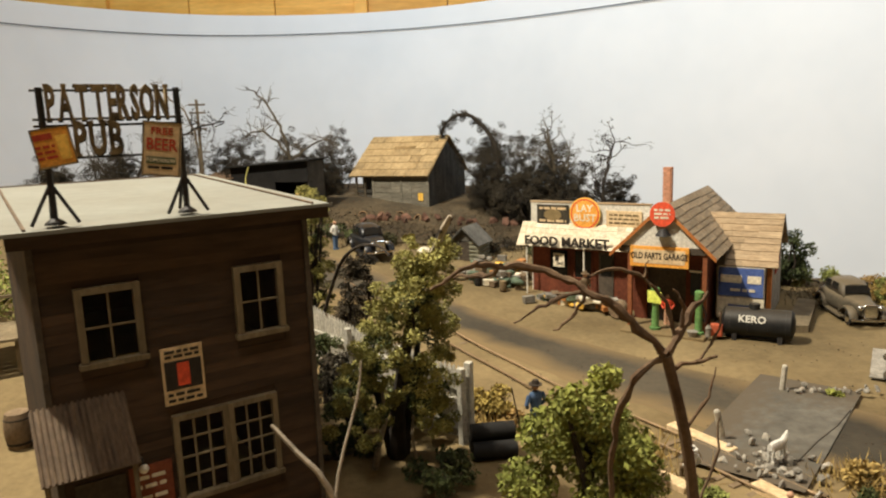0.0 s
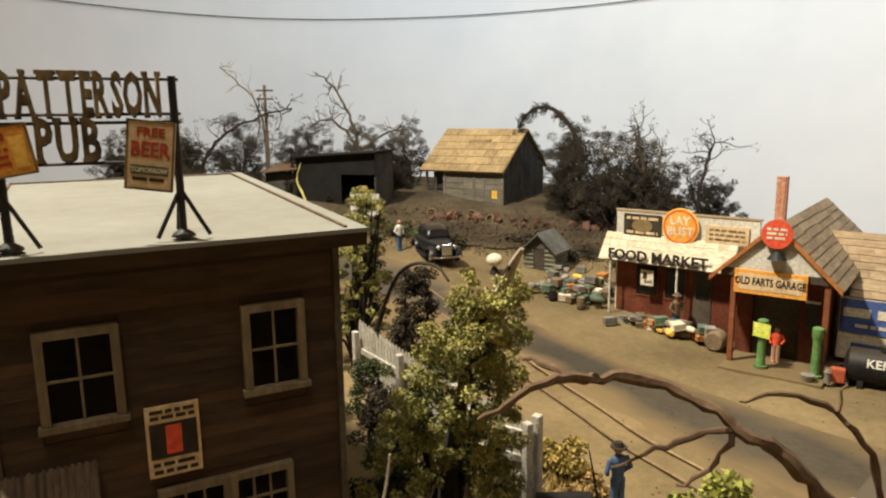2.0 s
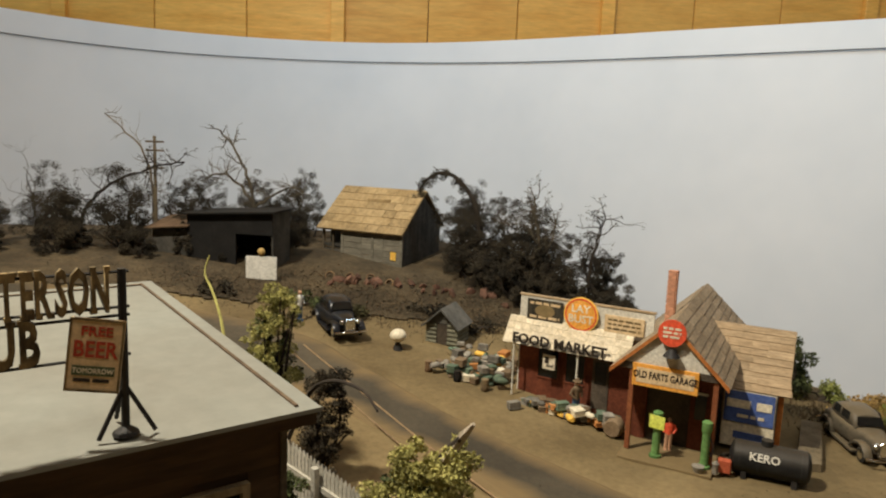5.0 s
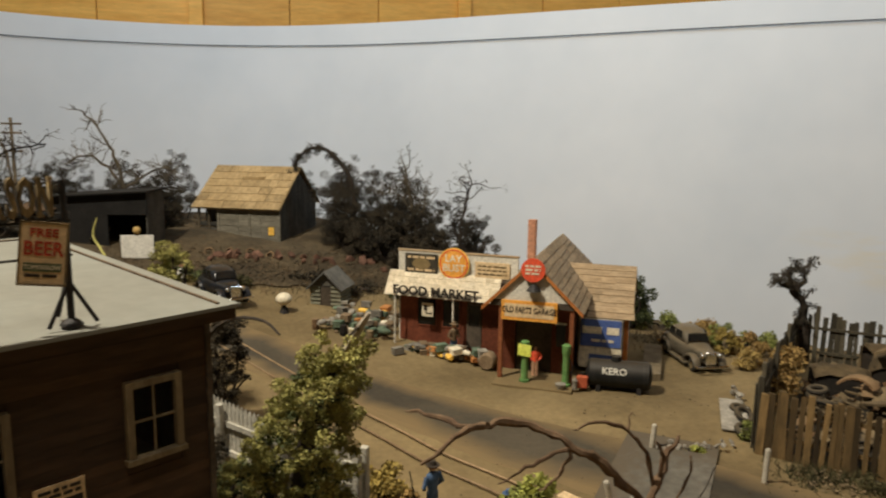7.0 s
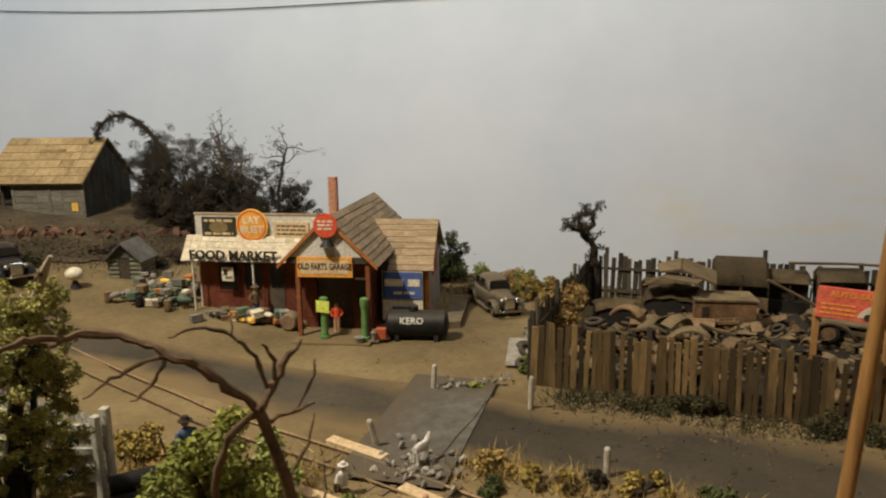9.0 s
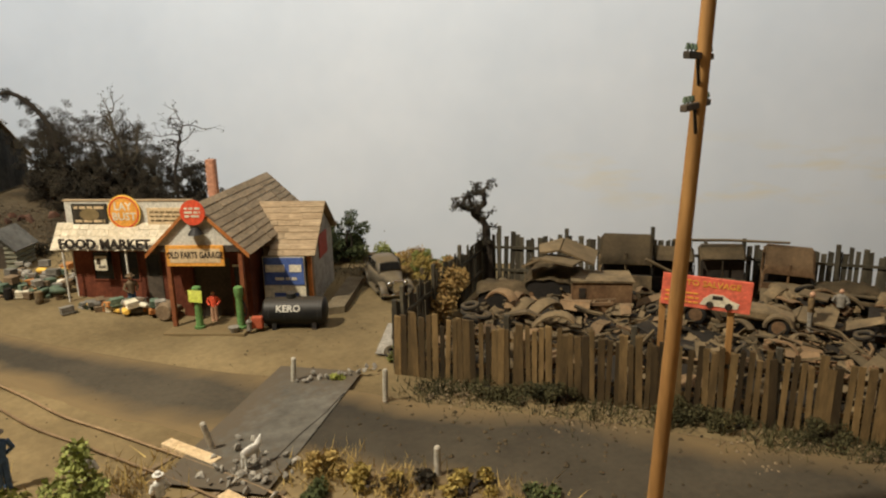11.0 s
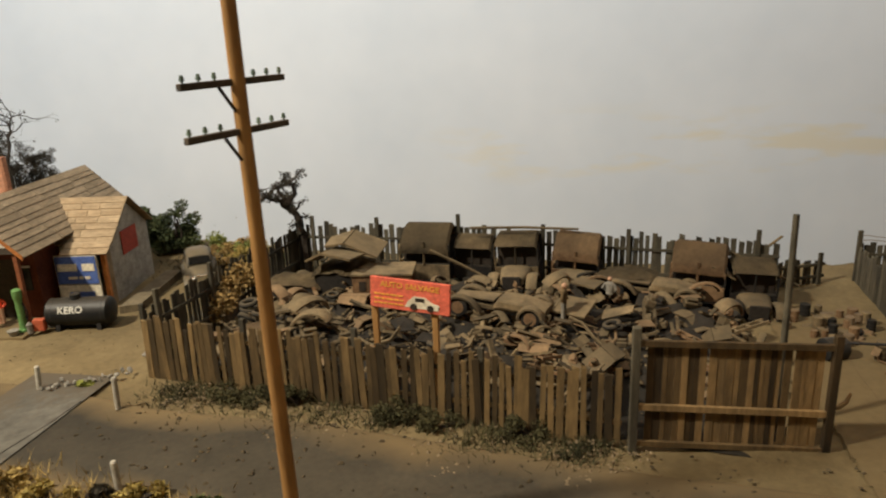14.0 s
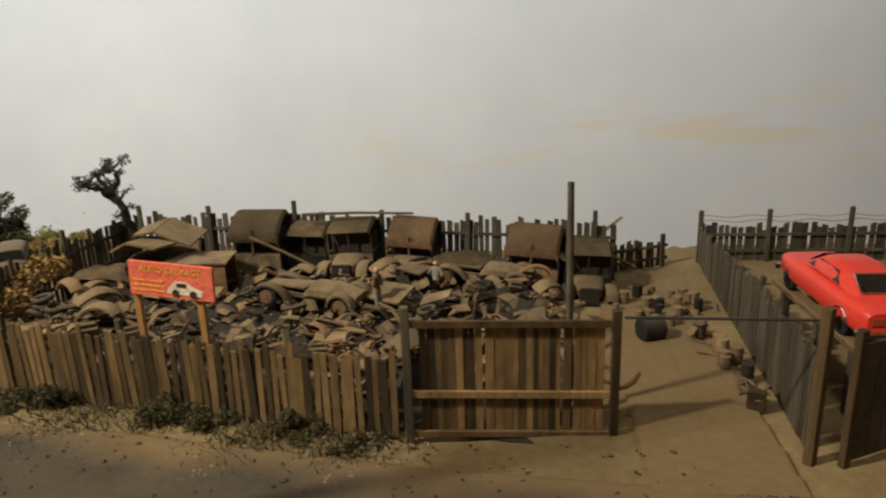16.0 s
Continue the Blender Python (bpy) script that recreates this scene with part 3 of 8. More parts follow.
def pub():
    W, D, H = 112, 195, 158
    rz = 34.8
    ob = thing("pub", "two-storey dark brown clapboard pub with cream flat roof", "building", pose(-0.0605, 0.331, 0.004, 0, 0, rz))
    holes = [(14, 38, 105, 137), (76, 98, 105, 137), (45, 91, 38, 77)]
    # front wall with openings
    xs = sorted({0, W, *[h[0] for h in holes], *[h[1] for h in holes]})
    zs = sorted({0, H, *[h[2] for h in holes], *[h[3] for h in holes]})
    bm = bmesh.new()
    for xa, xb in zip(xs, xs[1:]):
        for za, zb in zip(zs, zs[1:]):
            if not any(h[0] <= xa and xb <= h[1] and h[2] <= za and zb <= h[3] for h in holes):
                box(bm, xa, xb, 1.3, 3.3, za, zb)
    bmesh.ops.remove_doubles(bm, verts=bm.verts, dist=0.01)
    part("front_wall", bm, "pub_siding", ob)
    part("side_wall", B(0, 2, 3.3, D, 0, H), "pub_siding", ob)
    part("side_wall", B(W - 2, W, 3.3, D, 0, H), "pub_siding", ob)
    part("back_wall", B(2, W - 2, D - 2, D, 0, H), "pub_siding", ob)
    part("floor", B(2, W - 2, 3.4, D - 2, 82, 84), "dark_trim", ob)
    z = 0.0
    k = 0
    while z < H - 4:
        h = 4.0
        segs = [(2.5, W - 2.5)]
        for hx0, hx1, hz0, hz1 in holes:
            if z + h > hz0 - 2.4 and z < hz1:
                new_segs = []
                for a, b in segs:
                    if hx0 > a and hx1 < b:
                        new_segs += [(a, hx0), (hx1, b)]
                    else:
                        new_segs.append((a, b))
                segs = new_segs
        for a, b in segs:
            bm = prism(bmesh.new(), [(1.3, z), (0.72, z), (0.9, z + h + 0.2), (1.3, z + h + 0.2)], a, b, "x")
            part("clapboard", bm, "pub_siding", ob)
        z += h
    for xa in (0, W - 2.4):
        part("corner_board", B(xa, xa + 2.4, -0.4, 1.25, 0, H, bev=0.2), "dark_trim", ob)
    sash_window(ob, 14, 38, 107, 137, 2, 2)
    sash_window(ob, 76, 98, 107, 137, 2, 2)
    sash_window(ob, 45, 68.5, 40, 77, 3, 4, 2.4)
    sash_window(ob, 68.6, 91, 40, 77, 3, 4, 2.4)
    # roof: nearly flat, rising a little to the back
    roof = part("roof", slab(bmesh.new(), [(-7, -8, 160), (W + 9, -8, 160), (W + 9, D + 8, 166), (-7, D + 8, 166)], 1.3), "pub_roof", ob)
    part("fascia", B(-6, W + 8, -6.4, -4.4, 155, 160), "pub_siding", ob)
    part("soffit", B(-6, W + 8, -4.3, 0, 156.5, 159.5), "pub_siding", ob)
    bm = bmesh.new()
    slab(bm, [(W + 1, -4, 161.5), (W + 2.2, -4, 161.5), (W + 2.2, D, 167.3), (W + 1, D, 167.3)], 0.7)
    slab(bm, [(0, -4, 161.5), (1.2, -4, 161.5), (1.2, D, 167.3), (0, D, 167.3)], 0.7)
    slab(bm, [(1.2, D - 2, 167.2), (W + 1, D - 2, 167.2), (W + 1, D - 0.8, 167.3), (1.2, D - 0.8, 167.3)], 0.6)
    part("seam", bm, "rust_tin", roof)
    part("roof_edge", slab(bmesh.new(), [(-7.2, -8.2, 160.1), (W + 9.2, -8.2, 160.1), (W + 9.2, -8.2, 161.6), (-7.2, -8.2, 161.6)], 0.6), "pub_roof", roof)
    # posters
    p = part("poster", B(43, 60, -0.9, -0.2, 82, 107), "sign_tan", ob, "faded tin advertising poster")
    part("panel", B(44, 59, -1.2, -0.95, 88.5, 101), "ink_dark", p)
    part("picture", B(49, 54, -1.45, -1.22, 90, 100), "sign_red", p)
    part("line_of_print", bars(bmesh.new(), 44.5, 58.5, (102.3, 104.4), 1.2, -1.2, -0.95, 3), "ink_dark", p)
    part("line_of_print", bars(bmesh.new(), 44.5, 58.5, (83.2, 85.8), 1.3, -1.2, -0.95, 4), "ink_dark", p)
    p = part("poster", B(26, 43, -0.9, -0.2, 30, 59), "red_wall", ob, "red painted notice by the door")
    part("line_of_print", bars(bmesh.new(), 28, 40, (34, 39, 44, 49, 53), 1.6, -1.2, -0.95, 5), "sign_cream", p)
    bm = T([(31, -1, 63), (31, -5, 64), (31, -7, 62)], 0.5, 6)
    part("wall_lamp", bm, "black_iron", ob)
    bm = bmesh.new()
    bmesh.ops.create_uvsphere(bm, u_segments=10, v_segments=6, radius=2.0, matrix=Matrix.Translation((31, -7, 60.5)))
    part("lamp_globe", bm, "white_paint", ob, smooth=True)
    # door and corrugated awning
    part("door", B(6, 25, -0.2, 0.9, 2, 58, bev=0.3), "dark_trim", ob)
    aw = part("awning", slab(bmesh.new(), [(-6, -22, 70), (28, -22, 70), (28, 0, 92), (-6, 0, 92)], 0.5), "rust_tin", ob, "rusty corrugated tin awning")
    for i in range(17):
        x = -5 + i * 2.0
        part("rib", T([(x, -22, 70.8), (x, 0, 92.8)], 0.6, 5), "rust_tin", aw)
    for x in (-4, 26):
        part("awning_post", T([(x, -20, 0), (x, -20, 70)], 1.0, 6), "trim_wood", ob)
    return ob


def pub_sign():
    ob = thing("rooftop_sign", "black iron rooftop sign frame with gilt letters", "sign", pose(-0.0605, 0.331, 0.004, 0, 0, 34.8) @ at(0, 0.5, 0))
    xr, xl = 60, 11.5

    for x in (xr, xl):
        post = part("post", T([(x, 0, 162.6), (x, 0, 213)], 1.25, 8), "black_iron", ob)
        part("brace", T([(x - 8, -2, 162.8), (x, 0, 178)], 0.7, 6), "black_iron", post)
        part("brace", T([(x + 8, -2, 162.8), (x, 0, 178)], 0.7, 6), "black_iron", post)
        part("brace", T([(x, 12, 163.4), (x, 0, 182)], 0.7, 6), "black_iron", post)
        part("foot", T([(x, 0, 162.6), (x, 0, 163.5), (x, 0, 165)], [4, 3.4, 1.3], 10), "black_iron", post)
    for z in (212, 201.5, 199.0, 187):
        part("rail", T([(xl - 3, 0.6, z), (xr + 2, 0.6, z)], 0.5, 6), "black_iron", ob)
    return ob


pub_ob = pub()
sign_ob = pub_sign()


STEMS = {"P": ((0.2,), (0.2,)), "A": ((0.5,), (0.08, 0.92)), "T": ((0.06, 0.94), (0.5,)), "E": ((0.15,), (0.15,)), "R": ((0.2,), (0.2, 0.92)), "N": ((0.1, 0.92), (0.1,)), "U": ((0.12, 0.88), ()), "B": ((0.15,), (0.15,))}


def serif(me, ch):
    # slab serifs at the stem ends of a cut-out letter
    if ch not in STEMS:
        return
    xs, ys, zs = zip(*[v.co for v in me.vertices])
    w, h = max(xs) - min(xs), max(ys) - min(ys)
    bm = bmesh.new()
    bm.from_mesh(me)
    for fs, y in ((STEMS[ch][0], max(ys) - h * 0.035), (STEMS[ch][1], min(ys) + h * 0.035)):
        for f in fs:
            bmesh.ops.create_cube(bm, size=1.0, matrix=Matrix.Translation((min(xs) + w * f, y, (min(zs) + max(zs)) / 2)) @ Matrix.Diagonal((h * 0.34, h * 0.085, max(zs) - min(zs) - 0.0001, 1)))
    bm.to_mesh(me)
    bm.free()


def sign_letters(ob, text, x0, x1, zc, h):
    meshes = []
    for ch in text:
        me = words(ch, h * 1.38, 0.9, "letter_gold", bold=0.55)
        serif(me, ch)
        xs = [v.co.x for v in me.vertices]
        meshes.append((me, min(xs), max(xs)))
    widths = [b - a for _, a, b in meshes]
    gap = 0.0009
    total = sum(widths) + gap * (len(text) - 1)
    k = (x1 - x0) * MM / total
    x = x0 * MM
    for (me, a, b), ch in zip(meshes, text):
        # a dark backing keeps the outline of each raised letter
        o = part("letter", me, "letter_gold", ob, "", pose(x - a * k, -0.0012, zc * MM, 90, 0, 0) @ Matrix.Diagonal((k, 1, 1, 1)))
        me2 = me.copy()
        me2.materials.clear()
        me2.materials.append(MATS["black_iron"])
        part("letter_back", me2, "black_iron", o, "", Matrix.Translation((0.0005, -0.0004, -0.0016)) @ Matrix.Diagonal((1.02, 1.03, 1, 1)))
        x += (b - a + gap) * k


sign_letters(sign_ob, "PATTERSON", 13.0, 56.6, 206.8, 12.8)
sign_letters(sign_ob, "PUB", 21.0, 38.2, 193.4, 12.6)


def beer_sign(x, z, tilt, w, h, kind, turn):
    ob = thing("advertising_sign", "tan tin beer sign hung on the rooftop frame" if kind else "orange tin sign with a beer glass, hung askew", "sign",
               pose(-0.0605, 0.331, 0.004, 0, 0, 34.8) @ at(x, -2.0, z) @ pose(0, 0, 0, 0, tilt, turn), group="signs on the pub roof")
    part("plate", B(-w / 2, w / 2, -0.5, 0.5, -h / 2, h / 2, bev=0.2), "sign_tan" if kind else "sign_orange", ob)
    e = bmesh.new()
    box(e, -w / 2, w / 2, -0.9, -0.55, h / 2 - 0.6, h / 2)
    box(e, -w / 2, w / 2, -0.9, -0.55, -h / 2, -h / 2 + 0.6)
    box(e, -w / 2, -w / 2 + 0.6, -0.9, -0.55, -h / 2 + 0.6, h / 2 - 0.6)
    box(e, w / 2 - 0.6, w / 2, -0.9, -0.55, -h / 2 + 0.6, h / 2 - 0.6)
    part("rim", e, "letter_gold", ob)
    if kind:
        lettering("lettering", "FREE", 3.9, 0.15, "ink_red", ob, 0, -0.7, 7.0, 1.05)
        lettering("lettering", "BEER", 6.6, 0.15, "ink_red", ob, 0, -0.7, 1.6, 0.82)
        part("band", B(-5.6, 5.6, -0.8, -0.55, -5.9, -3.1), "ink_green", ob)
        lettering("lettering", "TOMORROW", 2.1, 0.1, "sign_cream", ob, 0, -0.95, -4.5, 0.85)
        part("line_of_print", bars(bmesh.new(), -5, 5, (-7.8,), 1.0, -0.8, -0.55, 2), "ink_dark", ob)
    else:
        part("beer_glass", prism(bmesh.new(), [(1.6, -5), (5, -5), (5.4, 4), (1.2, 4)], -0.85, -0.55), "sign_yellow", ob)
        part("line_of_print", bars(bmesh.new(), -6, 0.5, (-4, -2, 0), 1.0, -0.8, -0.55, 8), "ink_red", ob)
        part("line_of_print", bars(bmesh.new(), -6, 1, (3,), 2.2, -0.8, -0.55, 9), "ink_red", ob)


beer_sign(51.8, 188.8, 7, 14.5, 21.5, 1, -22)
beer_sign(14.0, 191.4, -9, 13.2, 14.6, 0, -8)


# ---- roofs of separate shingles ----
def shingle_roof(parent, name, q, material, rows, cols, th=0.6, seed=1):
    """Overlapping shingles over the quad q: eave left, eave right, ridge right, ridge left."""
    r = random.Random(seed)
    e0, e1, r1, r0 = [Vector(p) for p in q]
    roof = part(name, slab(bmesh.new(), q, 0.5), material, parent)
    n = (e1 - e0).cross(r0 - e0).normalized()
    for j in range(rows):
        f0, f1 = j / rows, (j + 1.25) / rows
        f1 = min(f1, 1.0)
        c = cols + r.choice((-1, 0, 1))
        cuts = [0.0] + sorted(min(1, max(0, (i + r.uniform(-0.25, 0.25)) / c)) for i in range(1, c)) + [1.0]
        for a, b in zip(cuts, cuts[1:]):
            if b - a < 0.01:
                continue

            def P(u, f, lift):
                return (e0.lerp(e1, u)).lerp(r0.lerp(r1, u), f) + n * lift
            d = r.uniform(-0.015, 0.015)
            lo, hi = 0.55 + th + r.uniform(0, 0.25), 0.55
            bm = bmesh.new()
            g = 0.004
            vs = [P(a + g, f0 + d, 0.5), P(b - g, f0 + d, 0.5), P(b - g, f0 + d, lo), P(a + g, f0 + d, lo), P(b - g, f1, hi), P(a + g, f1, hi)]
            v = [bm.verts.new(p) for p in vs]
            for f in ((0, 1, 2, 3), (3, 2, 4, 5), (0, 3, 5), (1, 4, 2), (0, 5, 4, 1)):
                bm.faces.new([v[i] for i in f])
            part("shingle", bm, material, roof)
    return roof


# ---- food market ----
def market():
    ob = thing("food_market", "red-walled food market with cream awning and parapet", "building", pose(0.172, 0.811, 0.008, 0, 0, -32.7))
    y = 15
    part("wall_panel", B(2, 22, y, y + 2, 0, 78), "red_wall", ob)
    part("wall_panel", B(22, 42, y, y + 2, 0, 30), "red_wall", ob)
    part("wall_panel", B(22, 42, y, y + 2, 58, 78), "red_wall", ob)
    part("wall_panel", B(42, 50, y, y + 2, 0, 78), "red_wall", ob)
    part("wall_panel", B(50, 68, y, y + 2, 0, 30), "red_wall", ob)
    part("wall_panel", B(50, 68, y, y + 2, 58, 78), "red_wall", ob)
    part("wall_panel", B(68, 125, y, y + 2, 0, 78), "red_wall", ob)
    part("wall_panel", B(2, 4, y + 2, 95, 0, 78), "red_wall", ob)
    part("wall_panel", B(4, 125, 93, 95, 0, 78), "red_wall", ob)
    part("flat_roof", B(2, 125, y + 3, 96, 78.2, 80), "tan_shingle", ob)
    part("side_wall_face", B(0.8, 1.9, y, 95, 0, 88), "white_paint", ob)
    for a, b in ((22, 42), (50, 68)):
        w = part("window", B(a, b, y + 0.3, y + 0.9, 30, 58), "window_dark", ob, "dark shop window")
        f = bmesh.new()
        box(f, a - 1.2, a, y - 0.8, y + 1, 29, 59)
        box(f, b, b + 1.2, y - 0.8, y + 1, 29, 59)
        box(f, a, b, y - 0.8, y + 1, 58, 59.2)
        box(f, a, b, y - 0.8, y + 1, 28.8, 30)
        part("window_frame", f, "red_wall", w)
    d = part("door", B(76, 92, y - 0.9, y - 0.2, 10, 58, bev=0.3), "dark_trim", ob)
    part("door_panel", B(78.5, 89.5, y - 1.3, y - 0.95, 34, 55), "window_dark", d)
    n = part("notice", B(31, 43, 3.4, 4.0, 42, 56), "sign_cream", ob, "framed cream window notice")
    lettering("lettering", "BAR", 4.2, 0.1, "ink_dark", n, 38.4, 3.25, 45.5)
    part("line_of_print", B(33, 37, 3.1, 3.35, 48, 54), "ink_dark", n)
    # awning
    aw = shingle_roof(ob, "awning", [(-9, -2, 63), (112, -2, 63), (112, y, 86), (-9, y, 86)], "cream_shingle", 4, 14, 0.35, 5)
    for x in (2.5, 66):
        part("porch_post", T([(x, -0.5, 5.4), (x, -0.5, 64)], 1.0, 8), "white_paint", ob)
    # parapet
    part("parapet", B(0, 128, y + 0.2, y + 3, 84, 107, bev=0.3), "white_paint", ob)
    part("coping", B(-0.8, 129, y - 0.4, y + 3.4, 107.1, 108.6), "tan_shingle", ob)
    s = part("parapet_sign", B(8, 44, y - 1.6, y - 0.6, 84, 105, bev=0.2), "fence_grey", ob, "dark weathered board with a faded emblem")
    part("emblem", disc(bmesh.new(), 1.0, y - 2.0, y - 1.65, n=18), "letter_gold", s, "", at(26, 0, 94.5) @ Matrix.Diagonal((10, 1, 6, 1)) @ at(0, 0, 0))
    part("line_of_print", bars(bmesh.new(), 11, 41, (87, 100), 2.4, y - 1.95, y - 1.65, 12), "sign_tan", s)
    s = part("parapet_sign", B(84, 120, y - 1.6, y - 0.6, 85, 101, bev=0.2), "sign_tan", ob, "yellowed paper-faced board sign")
    part("line_of_print", bars(bmesh.new(), 87, 117, (88, 92, 96), 1.7, y - 1.9, y - 1.65, 13), "letter_gold", s)
    r = part("round_sign", disc(bmesh.new(), 16.5, -1, 0, n=40), "sign_yellow", ob, "round yellow tin sign with an orange ring", at(62, y - 2.2, 97))
    part("ring", ring(15.2, 13.9, -1.4, -1.05), "sign_red", r)
    lettering("lettering", "LAY", 10.2, 0.12, "sign_cream", r, -0.5, -1.3, 5.2)
    lettering("lettering", "BUST", 10.4, 0.12, "sign_cream", r, 0, -1.3, -4.4)
    part("disc", disc(bmesh.new(), 13.8, -1.12, -1.02, n=36), "sign_orange", r)
    lettering("lettering", "FOOD MARKET", 13.2, 0.9, "ink_dark", ob, 47.5, -3.6, 69.0, 1.0, "black cut-out letters along the eave")
    # porch
    part("porch", B(2, 108, -9, y - 1, -6, 5.5, bev=0.4), "trim_wood", ob)
    return ob


def ring(r1, r0, d0, d1, n=36):
    bm = bmesh.new()
    rows = []
    for k in range(n):
        c, s = math.cos(2 * math.pi * k / n), math.sin(2 * math.pi * k / n)
        rows.append([bm.verts.new((r * c, d, r * s)) for r, d in ((r1, d0), (r1, d1), (r0, d1), (r0, d0))])
    for a, b in zip(rows, rows[1:] + rows[:1]):
        for i in range(4):
            bm.faces.new((a[i], a[(i + 1) % 4], b[(i + 1) % 4], b[i]))
    return bm


market_ob = market()


# ---- garage ----
def garage():
    ob = thing("garage", "old roadside garage with shingled gable roof and pump canopy", "building", pose(0.263, 0.716, 0.004, 0, 0, -30))
    ridge, eave, apex = 116, 71, 25
    # main roof, two slopes running back
    roof_l = shingle_roof(ob, "roof", [(-22, 206, eave), (-22, -4, eave), (apex, -4, ridge), (apex, 206, ridge)], "grey_shingle", 9, 4, 0.6, 21)
    roof_r = shingle_roof(ob, "roof", [(72, -4, eave), (72, 206, eave), (apex, 206, ridge), (apex, -4, ridge)], "grey_shingle", 9, 4, 0.6, 22)
    bm = bmesh.new()
    slab(bm, [(-22, -5.5, eave - 2.2), (apex, -5.5, ridge - 1.5), (apex, -5.5, ridge + 2.4), (-22, -5.5, eave + 1.6)], -1.2)
    slab(bm, [(72, -5.5, eave - 2.2), (72, -5.5, eave + 1.6), (apex, -5.5, ridge + 2.4), (apex, -5.5, ridge - 1.5)], -1.2)
    part("bargeboard", bm, "orange_trim", ob)
    part("gable", prism(bmesh.new(), [(-12, 80), (62, 80), (apex, 114)], -2, 0), "white_paint", ob, "white-painted boarded gable")
    part("canopy_beam", B(-14, 64, -2.4, 1, 74, 80, bev=0.3), "dark_trim", ob)
    for x in (-4, 62):
        part("canopy_post", B(x - 2, x + 2, -1, 3, 4, 75, bev=0.3), "post_red", ob)
    s = part("name_sign", B(-3, 49, -4.6, -3.2, 61.5, 80.5, bev=0.3), "sign_orange", ob, "orange board sign with black lettering")
    part("panel", B(0.2, 45.8, -4.9, -4.65, 64.8, 77.4), "sign_tan", s)
    lettering("lettering", "OLD FARTS GARAGE", 8.2, 0.12, "ink_dark", s, 23, -5.05, 71.5, 0.66)
    r = part("round_sign", disc(bmesh.new(), 11.0, -1.2, 0, n=36), "sign_red", ob, "round red enamel sign", at(apex + 1, -6.2, 110))
    part("line_of_print", bars(bmesh.new(), -7, 7, (2.8, -0.6, -4), 1.9, -1.5, -1.25, 31), "sign_cream", r)
    part("lamp_shade", T([(apex + 2, -7, 97), (apex + 2, -7, 91)], [2.5, 7], 12), "black_iron", ob)
    # walls
    part("wall_panel", B(-8, -6, 30, 196, 0, 79), "red_wall", ob)
    part("wall_panel", B(57, 59, 30, 196, 0, 79), "red_wall", ob)
    part("wall_panel", B(-6, 57, 194, 196, 0, 79), "red_wall", ob)
    part("wall_panel", B(-6, 4, 30, 32, 0, 79), "red_wall", ob)
    part("wall_panel", B(40, 57, 30, 32, 0, 79), "red_wall", ob)
    part("wall_panel", B(4, 40, 30, 32, 60, 79), "red_wall", ob)
    part("back_gable", prism(bmesh.new(), [(-8, 79.2), (59, 79.2), (apex, 112)], 193, 196), "red_wall", ob)
    part("garage_door", B(4.2, 39.8, 33, 34.5, 1, 60), "dark_trim", ob)
    w = part("window", B(44, 53, 29.2, 29.9, 30, 52), "window_dark", ob)
    part("window_frame", B(43, 54, 28.6, 29.15, 52, 54), "white_paint", w)
    part("pad", B(-8, 66, -18, 29, 0.5, 3.6, bev=0.5), "concrete", ob, "low dusty concrete pump island")
    # chimney of bricks
    ch = part("chimney", B(4.4, 11.6, 84.4, 91.6, 90, 145), "brick_red", ob, "slim red brick chimney")
    me = mesh_of(B(-1.75, 1.75, -0.55, 0.55, -1.1, 1.1, bev=0.12), "brick_red")
    for j in range(23):
        for k in range(2):
            o = (j % 2) * 1.8
            part("brick", me, "brick_red", ch, "", at(5.7 + k * 3.7 + (o if k == 0 else 0) * 0.2, 84.1, 93.5 + j * 2.3))
            part("brick", me, "brick_red", ch, "", at(11.9, 86.1 + k * 3.7, 93.5 + j * 2.3, 90))
    # wing to the side
    wing = shingle_roof(ob, "wing_roof", [(56, 66, 62), (114, 66, 62), (114, 113, 98), (40, 113, 98)], "tan_shingle", 7, 3, 0.7, 25)
    shingle_roof(ob, "wing_roof", [(114, 160, 62), (56, 160, 62), (40, 113, 98), (114, 113, 98)], "tan_shingle", 7, 3, 0.7, 26)
    shingle_roof(ob, "lean_to_roof", [(70, 50, 56), (116, 50, 56), (114, 67, 64), (68, 67, 64)], "tan_shingle", 2, 2, 0.7, 27)
    bm = bmesh.new()
    box(bm, 59.2, 108, 70, 72, 0, 62)
    prism(bm, [(70, 0), (156, 0), (156, 62), (113, 94), (70, 62)], 106, 108.2, "x")
    part("wing_wall", bm, "stone", ob, "grey stuccoed end wall")
    part("corner_post", B(106, 110, 56, 60, 0, 56), "orange_trim", ob)
    part("lean_to_side", B(107, 109, 60.2, 69.8, 0, 57), "tan_shingle", ob)
    part("wall_sign", B(108.4, 109.2, 95, 128, 42, 66), "ink_red", ob, "faded red painted wall sign")
    s = part("billboard", B(64, 105, 50, 51.2, 6, 56, bev=0.2), "sign_cream", ob, "blue and cream painted tobacco advertisement")
    part("panel", B(65, 104, 49.2, 49.9, 28, 55), "sign_blue", s)
    part("line_of_print", bars(bmesh.new(), 67, 102, (41,), 7, 48.7, 49.15, 41), "sign_cream", s)
    part("line_of_print", bars(bmesh.new(), 76, 97, (33,), 2.5, 48.7, 49.15, 42), "sign_cream", s)
    part("panel", B(74, 98, 49.2, 49.9, 14, 20), "sign_blue", s)

    return ob


garage_ob = garage()


